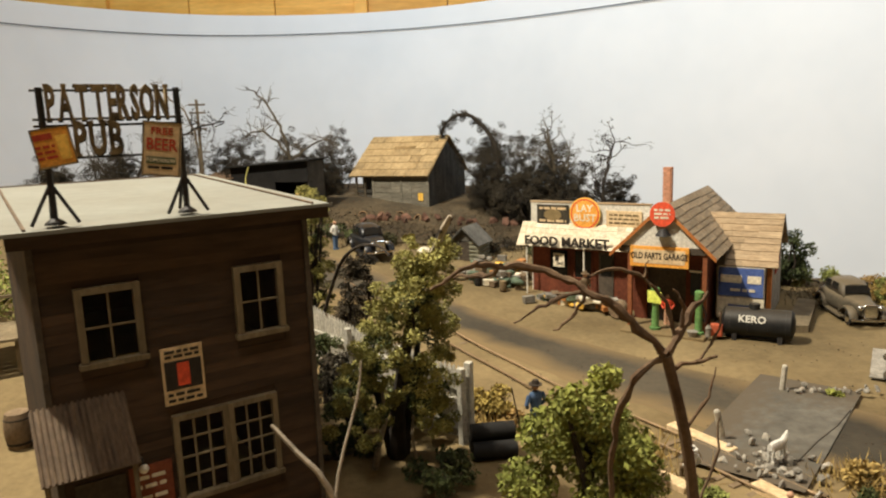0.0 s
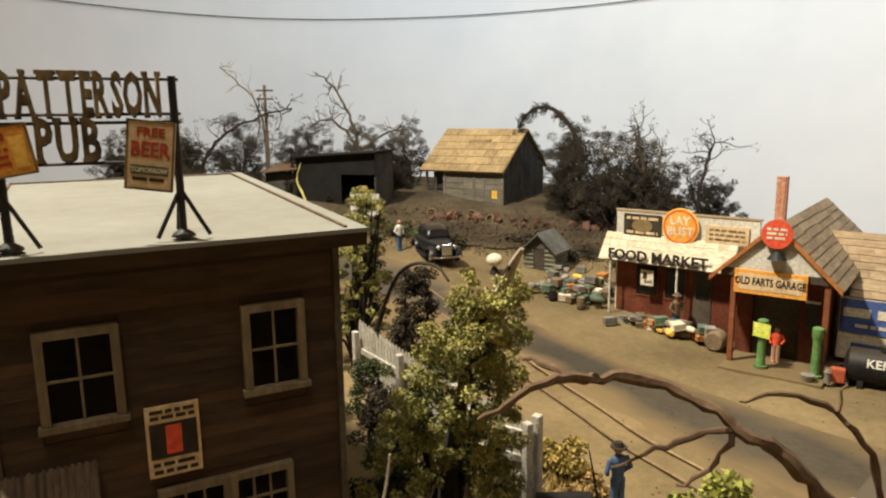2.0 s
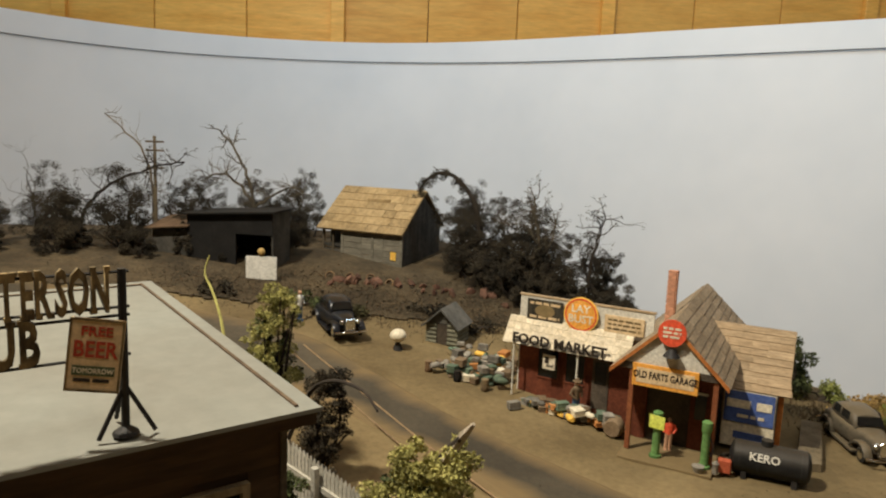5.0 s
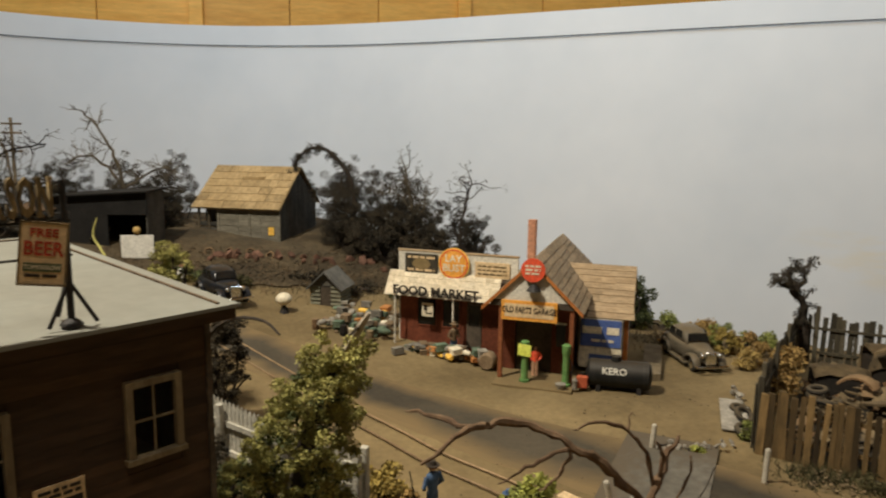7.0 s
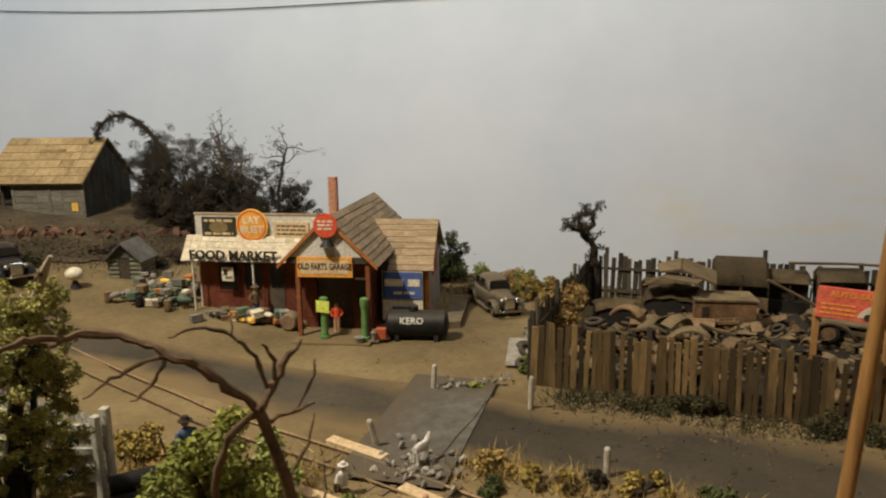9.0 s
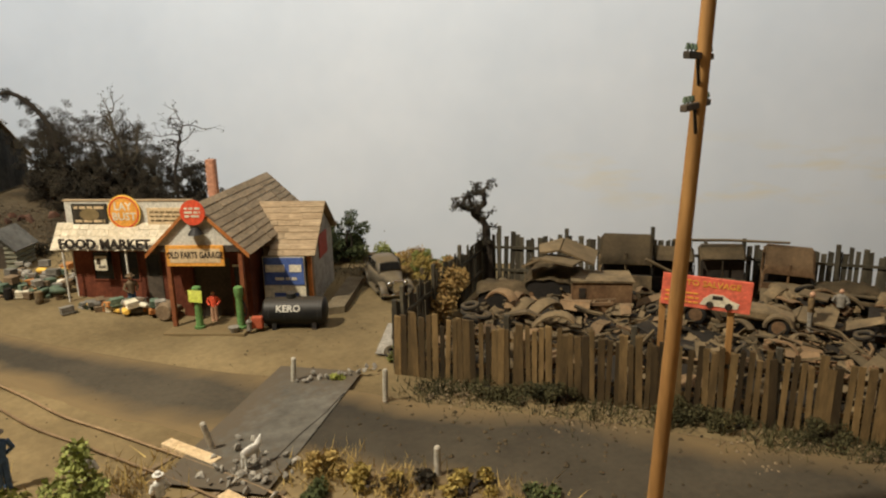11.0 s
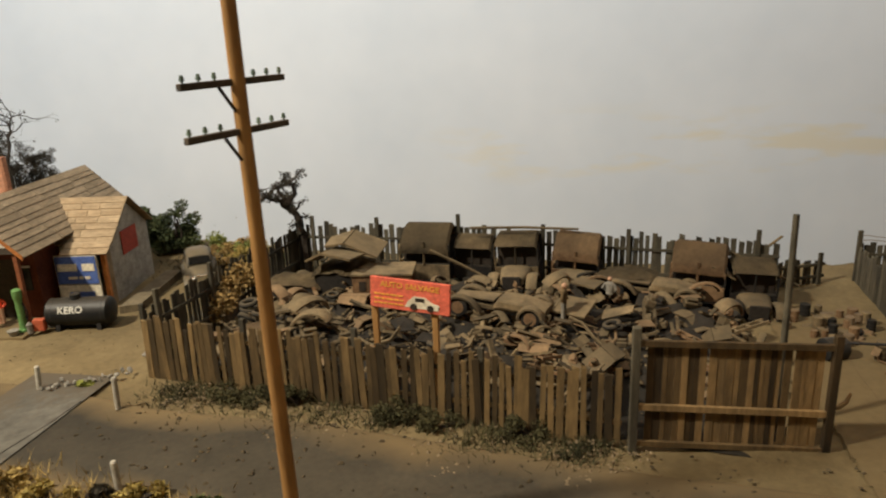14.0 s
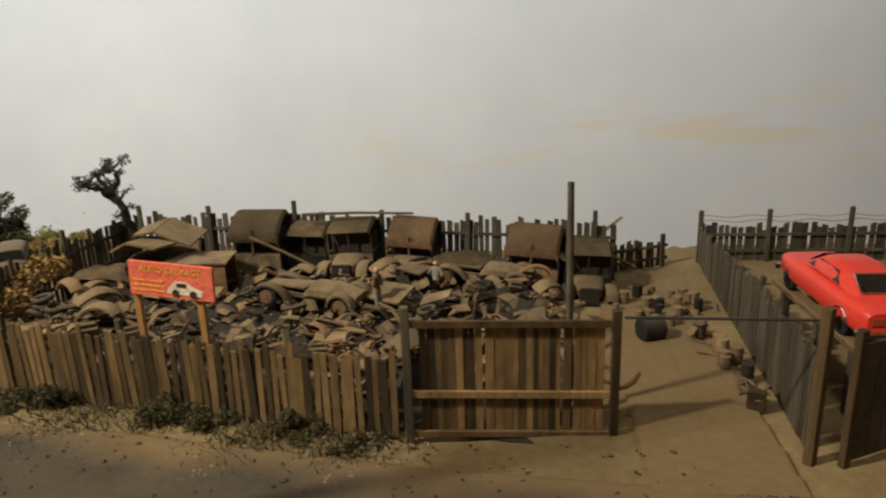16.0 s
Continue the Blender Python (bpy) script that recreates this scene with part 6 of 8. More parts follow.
# gnarled bare trees standing over the woods
def snag(label, limbs, rad, material, leaf=0, seed=1, twigs=14, reach=1.0):
    ob = thing("bare_tree", label, "tree", group="bare trees")
    r = random.Random(seed)
    spots = []
    for k, pts in enumerate(limbs):
        sm = smooth_line(pts, 4)
        n = len(sm)
        sm = [p + Vector((r.uniform(-2, 2), r.uniform(-2, 2), r.uniform(-2, 2))) for p in sm]
        R = rad * (1.0 if k == 0 else 0.6)
        bm = T([tuple(p) for p in sm], [max(0.5, R * (1 - 0.75 * i / n)) for i in range(n)], 6)
        tips = []
        for i in range(twigs):
            p = r.choice(sm[n // 4:])
            d = Vector((r.uniform(-1, 1), r.uniform(-0.5, 0.5), r.uniform(-0.4, 0.8))).normalized()
            grow(bm, p, d, r.uniform(14, 34) * reach, max(0.55, R * 0.28), 1, r, tips, 1.0, 0.0, 3)
        part("limb", bm, material, ob)
        spots += [(p.x, p.y, p.z, 4.0) for p in tips]
    if leaf:
        leaves("foliage", spots, leaf, 1.5, "leaf_dark", ob, seed)


snag("gnarled grey-brown bare tree behind the black shed", [[(-150, 1200, 60), (-154, 1200, 113), (-159, 1200, 153), (-169, 1200, 198), (-182, 1200, 232), (-207, 1200, 263)], [(-159, 1200, 150), (-138, 1200, 166), (-109, 1200, 183), (-90, 1198, 180)], [(-159, 1200, 156), (-184, 1198, 190), (-212, 1196, 200), (-232, 1196, 186)]], 4.2, "snag_wood", 160, 5)
snag("dark arching branch hung with moss beyond the pub", [[(-400, 1150, 60), (-383, 1150, 134), (-360, 1150, 168), (-323, 1150, 192), (-282, 1150, 208), (-242, 1150, 215)]], 3.2, "bark_dark", 420, 6, 22)
snag("thin pale wispy bare tree by the utility pole", [[(-300, 1200, 80), (-303, 1200, 171), (-312, 1200, 222), (-346, 1200, 262), (-369, 1200, 277)]], 2.4, "twig", 0, 7, 10)
snag("splintered dark snag at the end of the woods", [[(250, 1100, 60), (248, 1100, 120), (238, 1100, 170), (234, 1100, 189)], [(250, 1100, 110), (266, 1100, 140), (262, 1100, 168)], [(248, 1100, 120), (225, 1100, 150), (200, 1100, 152)]], 3.4, "snag_wood", 500, 8, 16)
snag("slim dark snag behind the market roof", [[(303, 1050, 50), (304, 1050, 100), (312, 1050, 140), (318, 1050, 168)], [(304, 1050, 90), (290, 1050, 124)]], 3.0, "bark_dark", 700, 9, 16)


woods()
snag("small dark ragged tree leaning at the yard corner", [[(576, 699, 2), (577, 699, 48), (570, 699, 70), (561, 701, 88), (555, 703, 104)], [(570, 699, 72), (555, 701, 86), (540, 703, 95)], [(565, 700, 84), (572, 700, 98), (568, 700, 106)]], 5.4, "bark_dark", 1600, 41, 9, 0.36)


# ---- people-free figures ----
def figurine(m, h, top, bottom, label, hat=None, pose_kind="stand", skin="skin"):
    bm = bmesh.new()
    k = h / 36.0

    def add(fn, mat):
        n0 = len(bm.faces)
        fn()
        bm.faces.ensure_lookup_table()
        for f in bm.faces[n0:]:
            f.material_index = mat
    sit = pose_kind == "sit"
    z0 = 0 if not sit else -9

    def legs():
        for s in (-1, 1):
            if sit:
                tube(bm, [(s * 2, 0, 9), (s * 2.2, -8, 9), (s * 2.2, -9, 0)], [2.2, 2, 1.6], 7)
            else:
                tube(bm, [(s * 2.2, 0, 0), (s * 2.0, 0, 9), (s * 1.6, 0, 18)], [1.7, 1.9, 2.4], 7)
                box(bm, s * 2.2 - 1.3, s * 2.2 + 1.3, -3.2, 1.5, 0, 1.6)

    def torso():
        loft(bm, [[(math.cos(a) * w, math.sin(a) * d, z + z0) for a in [i * math.pi / 5 for i in range(10)]] for w, d, z in ((3.6, 2.4, 17), (3.4, 2.3, 20), (4.6, 2.8, 26), (4.4, 2.4, 29), (1.6, 1.5, 30.4))])
        for s in (-1, 1):
            tube(bm, [(s * 4.6, 0, 28 + z0), (s * 7.0, 0.6, 23 + z0), (s * 4.4, -2.4, 19.5 + z0)], [1.6, 1.4, 1.1], 6)

    def head():
        bmesh.ops.create_uvsphere(bm, u_segments=10, v_segments=7, radius=2.4, matrix=Matrix.Translation((0, -0.3, 33 + z0)))

    def cap():
        tube(bm, [(0, 0, 34.2 + z0), (0, 0, 34.7 + z0)], [4.2, 4.2], 12)
        tube(bm, [(0, 0, 34.7 + z0), (0, 0, 37 + z0)], [2.5, 1.9], 10)
    add(legs, 0)
    add(torso, 1)
    add(head, 2)
    if hat:
        add(cap, 3)
    bmesh.ops.scale(bm, vec=(k, k, k), verts=bm.verts)
    me = mesh_of(bm, bottom, True)
    for mt in (top, skin, hat or top):
        me.materials.append(MATS[mt])
    ob = new("figurine", me)
    ob.matrix_world = m
    return tagged(ob, label, "figurine", "model figurines")


figurine(gm(0.145, 0.489, 0.0, -150), 37, "cloth_blue", "cloth_blue", "small painted figurine in blue shirt and brimmed hat", "ink_dark")
stick("toy_rifle", "thin dark model rifle resting beside the figurine", [(136, 486, 6), (133, 485, 24), (130, 484, 40)], 0.7, "junk_dark", "rifle")
figurine(gm(0.186, 0.468, -0.001, 170), 35, "cloth_white", "crate_grey", "seated painted figurine in white with blue cap", "cloth_blue", "sit")
figurine(gm(0.228, 0.773, 0.0, 30), 36, "barrel_wood", "cloth_blue", "painted figurine in blue trousers before the market porch", "barrel_wood")
figurine(pose(0.294, 0.716, 0.0078, 0, 0, -20), 29, "sign_red", "skin", "slim painted figurine in a red top standing between the pumps", None)
figurine(gm(-0.050, 0.940, 0.0, 60), 36, "cloth_white", "cloth_blue", "painted figurine in white shirt beside the black coupe", None)
figurine(pose(0.690, 0.402, 0.026, 0, 0, 40), 33, "gate_wood", "crate_grey", "dusty painted figurine working on the scrap heap", None)
figurine(pose(0.752, 0.420, 0.024, 0, 0, 120), 30, "crate_grey", "junk", "dusty painted figurine bending over the scrap heap", None, "sit")
figurine(gm(0.222, 0.432, 0.0, 200), 26, "cloth_white", "barrel_wood", "small painted figurine in white among the weeds", "cloth_white", "sit")
figurine(gm(0.252, 0.384, 0.0, 180), 26, "skin", "barrel_wood", "small painted figurine beside the track", None, "sit")

# white animal-shaped ornament on the rubble
bm = bmesh.new()
loft(bm, [section(-6, 1.6, 6, 10, 2.2, 8), section(-3, 2.2, 5, 11, 2.2, 8), section(4, 2.2, 5, 11, 2.2, 8), section(7, 1.4, 8, 14, 2.2, 8), section(8, 0.8, 12, 15, 2.2, 8)])
for x in (-5, 5):
    for y in (-1.3, 1.3):
        tube(bm, [(x, y, 0), (x, y, 7)], [0.7, 0.9], 6)
solid("goat_ornament", bm, "cloth_white", "small white goat ornament standing on the rubble", "ornament", gm(0.272, 0.442, 0.006, 30), smooth=True)


# ---- vehicles ----
def wheel_mesh(r=7.0, w=4.0):
    return mesh_of(T([(0, -w / 2, 0), (0, -w / 2 + 0.8, 0), (0, w / 2 - 0.8, 0), (0, w / 2, 0)], [r * 0.86, r, r, r * 0.86], 20), "rubber", True)


TYRE = wheel_mesh()
RIM = mesh_of(T([(0, -2.3, 0), (0, -2.15, 0), (0, 2.15, 0), (0, 2.3, 0)], [3.4, 4.3, 4.3, 3.4], 14), "chrome", True)
RIM_RUST = mesh_of(T([(0, -2.3, 0), (0, -2.15, 0), (0, 2.15, 0), (0, 2.3, 0)], [2.4, 4.5, 4.5, 2.4], 14), "junk_rust", True)


def add_wheels(ob, spots, rim, scale=1.0):
    for x, y, z in spots:
        t = part("wheel", TYRE, "rubber", ob, "", at(x, y, z) @ Matrix.Diagonal((scale, scale, scale, 1)))
        part("rim", rim, "chrome", t)


def fender(x, y, w, r, a0=10, a1=170, tail=0):
    rings = []
    for i in range(9):
        a = radians(a0 + (a1 - a0) * i / 8)
        c = (x + r * math.cos(a) - (tail * (i / 8) ** 2), 7 + r * math.sin(a))
        nx, nz = math.cos(a), math.sin(a)
        rings.append([(c[0] + nx * o, y + q, c[1] + nz * o * 1.0) for q, o in ((-w, -1.2), (-w, 0.4), (-w * 0.5, 1.4), (w * 0.5, 1.4), (w, 0.4), (w, -1.2), (0, -0.4))])
    return loft(bmesh.new(), rings)


def old_car(m, paint, roofmat, label, fend):
    ob = thing("vintage_car", label, "car", m)
    body = [section(-47, 11, 9, 17, 2.4), section(-42, 14, 7, 21, 3), section(-28, 16, 6, 24, 3.4), section(-6, 16, 6, 24, 3.6), section(10, 14.5, 6, 24, 3.4), section(22, 10.5, 7, 23.5, 3), section(38, 8, 8, 22, 2.8), section(42, 7, 9, 20, 2.6)]
    part("body", loft(bmesh.new(), body), paint, ob, smooth=True)
    cab = [section(-34, 9, 20, 24, 2.6), section(-29, 13, 20, 32, 3, tuck=0.85), section(-18, 14, 20, 36, 3.4, tuck=0.86), section(0, 14, 20, 36, 3.4, tuck=0.86), section(9, 13.2, 20, 33, 3, tuck=0.85), section(13, 12.5, 20, 24, 2.6)]
    part("cabin", loft(bmesh.new(), cab), roofmat, ob, smooth=True)
    for s in (-1, 1):
        for a, b in ((-24, -12), (-10, 4)):
            part("side_window", slab(bmesh.new(), [(a, s * 14.0, 26), (b, s * 14.0, 26), (b - 1, s * 13.1, 33), (a + 1, s * 13.1, 33)], 0.4 * s), "window_dark", ob)
        part("fender", fender(32, s * 13.5, 3.6, 9.2, 5, 175, 9), fend, ob, smooth=True)
        part("fender", fender(-28, s * 14.5, 3.8, 9.6, -5, 180, 2), fend, ob, smooth=True)
        part("running_board", B(-18, 22, s * 15 - 3, s * 15 + 3, 4.5, 6), fend, ob)
        bm = bmesh.new()
        bmesh.ops.create_uvsphere(bm, u_segments=10, v_segments=8, radius=2.6, matrix=Matrix.Translation((41, s * 8.5, 18)))
        part("headlight", bm, "chrome", ob, smooth=True)
    part("windscreen", slab(bmesh.new(), [(13.6, -11, 25), (13.6, 11, 25), (10.2, 10, 32), (10.2, -10, 32)], 0.4), "window_dark", ob)
    part("rear_window", slab(bmesh.new(), [(-33.4, 5.5, 26.5), (-33.4, -5.5, 26.5), (-30.4, -5.5, 31.5), (-30.4, 5.5, 31.5)], 0.4), "window_dark", ob)
    g = part("grille", B(41.6, 43.4, -5.5, 5.5, 8, 21.5, bev=0.8), "chrome", ob)
    for x in (47, -50):
        part("bumper", T([(x - 2 * (1 if x > 0 else -1), -17, 8), (x, -10, 8), (x, 10, 8), (x - 2 * (1 if x > 0 else -1), 17, 8)], 1.1, 8), "chrome", ob)
    add_wheels(ob, [(32, 13.5, 7), (32, -13.5, 7), (-28, 14.2, 7), (-28, -14.2, 7)], RIM)
    return ob


old_car(gm(-0.006, 0.930, 0.0, -67) @ Matrix.Diagonal((1.04, 1.04, 1.0, 1)), "car_black", "car_black", "shiny black vintage coupe parked on the dirt", "car_black")
old_car(gm(0.474, 0.736, 0.0, -97), "car_grey", "car_grey", "dusty tan-grey vintage sedan beside the yard fence", "car_grey")


def red_car():
    ob = thing("muscle_car", "glossy red fastback muscle car with chrome bumper", "car", pose(0.893, 0.174, 0.0476, 0, -0.8, 53))
    body = [section(-58, 17, 9, 21, 5), section(-54, 20, 6, 23, 5), section(-30, 21.5, 5, 23, 5), section(0, 21, 5, 22.5, 5), (section(30, 21.5, 5, 22, 5)), section(52, 19, 6, 20, 5), section(57, 17, 8, 18.5, 5)]
    part("body", loft(bmesh.new(), body), "car_red", ob, smooth=True)
    cab = [section(-40, 15, 20, 22.6, 3, tuck=0.9), section(-24, 16.5, 20, 31, 3.6, tuck=0.82), section(-8, 17, 20, 34, 4, tuck=0.8), section(8, 17, 20, 33, 4, tuck=0.8), section(26, 16.5, 20, 22.5, 3, tuck=0.9)]
    part("cabin", loft(bmesh.new(), cab), "car_red", ob, smooth=True)
    part("rear_window", slab(bmesh.new(), [(-37, 11, 24.3), (-37, -11, 24.3), (-25, -10, 30.9), (-25, 10, 30.9)], 0.5), "window_dark", ob)
    part("window_trim", T([(-37.5, 11.5, 24.6), (-37.5, -11.5, 24.6), (-24.5, -10.5, 31.6), (-24.5, 10.5, 31.6), (-37.5, 11.5, 24.6)], 0.5, 5), "chrome", ob)
    part("windscreen", slab(bmesh.new(), [(24, -13, 24), (24, 13, 24), (11, 11.5, 32), (11, -11.5, 32)], 0.6), "window_dark", ob)
    for s in (-1, 1):
        part("side_window", slab(bmesh.new(), [(-22, s * 16.6, 24), (18, s * 16.6, 24), (6, s * 14.6, 31), (-16, s * 14.6, 31)], 0.5 * s), "window_dark", ob)
        part("tail_light", B(-58.6, -57.6, s * 10 - 5, s * 10 + 5, 14, 18), "ink_red", ob)
        part("wheel_arch", T([(-36 + 9.2 * math.cos(radians(a)), s * 21.4, 7 + 9.2 * math.sin(radians(a))) for a in range(0, 181, 20)], 0.6, 5), "chrome", ob)
    part("bumper", T([(-55, -21, 9), (-60, -17, 9), (-60, 17, 9), (-55, 21, 9)], 1.9, 8), "chrome", ob)
    part("bumper", T([(55, -20, 9), (59, -16, 9), (59, 16, 9), (55, 20, 9)], 1.9, 8), "chrome", ob)
    add_wheels(ob, [(36, 18.5, 7), (36, -18.5, 7), (-36, 18.5, 7), (-36, -18.5, 7)], RIM, 1.1)


red_car()
rk = thing("car_ramp", "dark timber rack holding up the red car", "ramp", pose(0.893, 0.174, 0.0, 0, 0, 53))
for q in (-1, 1):
    part("runner", B(-56, 58, q * 17 - 4.5, q * 17 + 4.5, 43.6, 47.4, bev=0.4), "junk_rust", rk)
    for x in (-50, -6, 44):
        part("leg", B(x - 2.5, x + 2.5, q * 17 - 2.5, q * 17 + 2.5, -3, 43.5, bev=0.3), "dark_trim", rk)
for x in (-50, -6, 44):
    part("crossbar", B(x - 2, x + 2, -14.4, 14.4, 34, 39), "dark_trim", rk)



# ---- wrecking yard ----
def wreck(x, y, z, rz, s, seed, kind, label):
    r = random.Random(seed)
    mat = ("junk", "junk_rust", "junk_dark")[kind % 3]
    ob = thing("wrecked_truck", label, "wreck", pose(x, y, z, r.uniform(-3, 3), r.uniform(-4, 4), rz) @ Matrix.Diagonal((s, s, s, 1)), group="wrecks in the yard")
    W, D, H = 19, 30, 44
    # cab: rounded roof, back and door panels, open windscreen
    shut = kind in (1, 3, 4)
    arc = [(-D + 1, 26), (-D, 36), (-D + 2, H - 2), (-D + 6, H + 1), (-D + 13, H + 1), *(((-9, H - 3), (-2, H - 9), (1.5, H - 13), (2, H - 17)) if shut else ((-7, H - 1), (-2, H - 3), (2.5, H - 6.5)))]
    bm = bmesh.new()
    vs = [[bm.verts.new((px_, q * (W if i else W * 0.96), pz)) for q in (-1, -0.9, 0, 0.9, 1)] for i, (px_, pz) in enumerate(arc)]
    for row in vs:
        row[0].co.z -= 2.5
        row[4].co.z -= 2.5
    for a, b in zip(vs, vs[1:]):
        for k in range(4):
            bm.faces.new((a[k], a[k + 1], b[k + 1], b[k]))
    bmesh.ops.solidify(bm, geom=bm.faces[:], thickness=1.0)
    part("roof", bm, "junk" if kind not in (1, 4) else "junk_rust", ob, smooth=True)
    for q in (-1, 1):
        b2 = bmesh.new()
        box(b2, -D + 2, -1, q * W - 0.6, q * W + 0.6, 6, 20)
        box(b2, -D + 1, -D + 4, q * W - 0.6, q * W + 0.6, 20, H - 3)
        box(b2, -2.5, 0, q * W - 0.6, q * W + 0.6, 20, H - 11)
        bmesh.ops.remove_doubles(b2, verts=b2.verts, dist=0.01)
        # right-hand panel is near-black: its shaded side is put into the colour
        part("door_side", b2, "junk_dark" if q > 0 else mat, ob)
    # solid black block stands for the shade inside the cab
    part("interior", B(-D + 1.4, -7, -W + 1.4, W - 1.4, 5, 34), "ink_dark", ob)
    part("back_panel", B(-D, -D + 1.2, -W, W, 6, 36), mat, ob)
    part("windscreen_post", T([(0, 0, 18), (1, 0, H - 8)], 0.9, 6), mat, ob)
    part("cowl", B(-1.2, 0, -W, W, 5, 18), mat, ob)
    part("dashboard", B(-6, -1.4, -W + 1, W - 1, 14, 18), "junk_dark", ob)
    if kind < 3:
        hood = [section(0.2, 14, 8, 20, 3), section(12, 12.5, 8, 19, 3), section(25, 10, 8, 18, 2.6)]
        part("hood", loft(bmesh.new(), hood), "junk", ob, smooth=True)
        part("radiator", B(25.2, 27, -8, 8, 5, 18, bev=0.6), "junk_dark", ob)
    part("chassis", B(-D - 8, 28 if kind < 3 else 6, -9, 9, 4, 6.5), "junk_dark", ob)
    part("steering_wheel", mesh_of(ring(5, 4.3, -0.5, 0.5, 16), "junk_dark"), "junk_dark", ob, "", at(-8, 6, 21, 90, 0, 0))
    for q in (-1, 1):
        if r.random() < 0.8 and kind < 3:
            part("fender", fender(20, q * 17, 4.5, 9.8, 10, 175, 10), mat if r.random() < 0.6 else "junk", ob, smooth=True)
    add_wheels(ob, [w for w in (((20, 16, 7), (20, -16, 7)) if kind < 3 else ()) + ((-26, 17, 7), (-26, -17, 7)) if r.random() < 0.75], RIM_RUST)


CAB = "dusty rusted truck cab rotting against the back fence"
for i, (x, y, top, rz, s, kind) in enumerate(((0.656, 0.574, 67, 228, 1.06, 3), (0.699, 0.556, 54, 228, 0.80, 5), (0.727, 0.520, 60, 226, 0.88, 0), (0.763, 0.481, 61, 223, 0.9, 1), (0.834, 0.402, 58, 219, 0.98, 4), (0.870, 0.371, 46, 230, 0.82, 2), (0.598, 0.606, 46, 250, 0.85, 0))):
    wreck(x, y, (top - 44 * s * 1.22) * MM, rz, s * 1.22, 300 + i, kind, CAB)


def van(m):
    ob = thing("wrecked_van", "rust-brown wrecked delivery van body on the scrap", "wreck", m, group="wrecks in the yard")
    b = bmesh.new()
    box(b, -34, 26, -18, -17, 8, 42)
    part("side_panel", b, "junk_rust", ob)
    part("side_panel", B(-34, 26, 17, 18, 8, 42), "junk_rust", ob)
    part("back_panel", B(-35, -34, -18, 18, 8, 42), "junk_rust", ob)
    part("roof", slab(bmesh.new(), [(-36, -19.5, 42), (28, -19.5, 42), (28, 19.5, 42), (-36, 19.5, 42)], 1.6), "junk", ob)
    part("window_opening", B(-28, -21, -18.6, -18.1, 28, 37), "ink_dark", ob)
    part("fender", fender(-14, -18.5, 3.5, 11, 5, 175), "junk_rust", ob)
    add_wheels(ob, [(-14, -16.5, 8), (-14, 16.5, 8), (18, 15, 7)], RIM_RUST)


van(pose(0.603, 0.540, 0.006, 0, 0, -32) @ Matrix.Diagonal((0.84, 0.90, 1.0, 1)))


def crushed_car(m, seed, base, L=44, W=34, H=26):
    """A stripped body with a sagging, rumpled roof."""
    ob = thing("crushed_car", "black stripped car body with a sagging dusty roof", "wreck", m, group="wrecks in the yard")
    part("body", B(-L / 2, L / 2, -W / 2, W / 2, 0, H * 0.7, bev=2.0), base, ob)
    b = bmesh.new()
    g = [[b.verts.new((-L / 2 - 2 + (L + 4) * i / 14, -W / 2 - 2 + (W + 4) * k / 10, H * 0.72 + 5 * math.sin(math.pi * i / 14) ** 0.5 + 3.2 * noise.noise((i * 0.42, k * 0.5, seed)) - 5 * (abs(k - 5) / 5) ** 3)) for k in range(11)] for i in range(15)]
    for p, q in zip(g, g[1:]):
        for k in range(10):
            b.faces.new((p[k], p[k + 1], q[k + 1], q[k]))
    bmesh.ops.solidify(b, geom=b.faces[:], thickness=1.0)
    part("roof", b, "junk", ob, smooth=True)


crushed_car(pose(0.538, 0.606, 0.008, 3, -2, 150), 3, "junk_dark", 46, 34, 34)
crushed_car(pose(0.797, 0.446, 0.012, 2, 3, 135), 8, "junk_dark", 50, 32, 28)
crushed_car(pose(0.580, 0.580, 0.018, -4, 4, 128), 5, "junk_dark", 44, 40, 40)


def chassis(x, y, z, rz):
    ob = thing("car_chassis", "stripped dusty car chassis with fenders and spoked wheels", "wreck", pose(x, y, z, 3, -3, rz), group="wrecks in the yard")
    for q in (-1, 1):
        part("frame_rail", B(-44, 40, q * 8 - 1.2, q * 8 + 1.2, 8, 11), "junk", ob)
        part("fender", fender(30, q * 15, 4.2, 10, 10, 178, 8), "junk", ob, smooth=True)
        part("fender", fender(-30, q * 15, 4.2, 10, 0, 175, 0), "junk", ob, smooth=True)
    part("tub", loft(bmesh.new(), [section(-40, 11, 9, 15, 4), section(-20, 13, 9, 19, 4), section(-2, 12, 9, 19, 4), section(2, 11, 9, 13, 4)]), "junk", ob)
    part("bonnet", slab(bmesh.new(), [(2, -10, 15), (36, -6, 14), (36, 6, 14), (2, 10, 15)], 1.2), "junk", ob)
    part("engine", B(12, 30, -5, 5, 8, 13.5, bev=0.6), "junk_dark", ob)
    add_wheels(ob, [(30, 15, 8), (30, -15, 8), (-30, 15, 8), (-30, -15, 8)], RIM_RUST, 1.15)


chassis(0.655, 0.440, 0.026, 128)
chassis(0.800, 0.420, 0.016, 130)

# heap of fine scrap under everything, near-black to paint shade between the pieces
U, N = Vector((0.664, -0.748)), Vector((0.748, 0.664))
FRONT = Vector((0.402, 0.535))


def in_drive(x, y):
    return -0.03 < (x - 0.725) * 0.77 - (y - 0.165) * 0.64 + 0.012 < 0.09 and -0.1 < (x - 0.725) * 0.64 + (y - 0.165) * 0.77 < 0.235


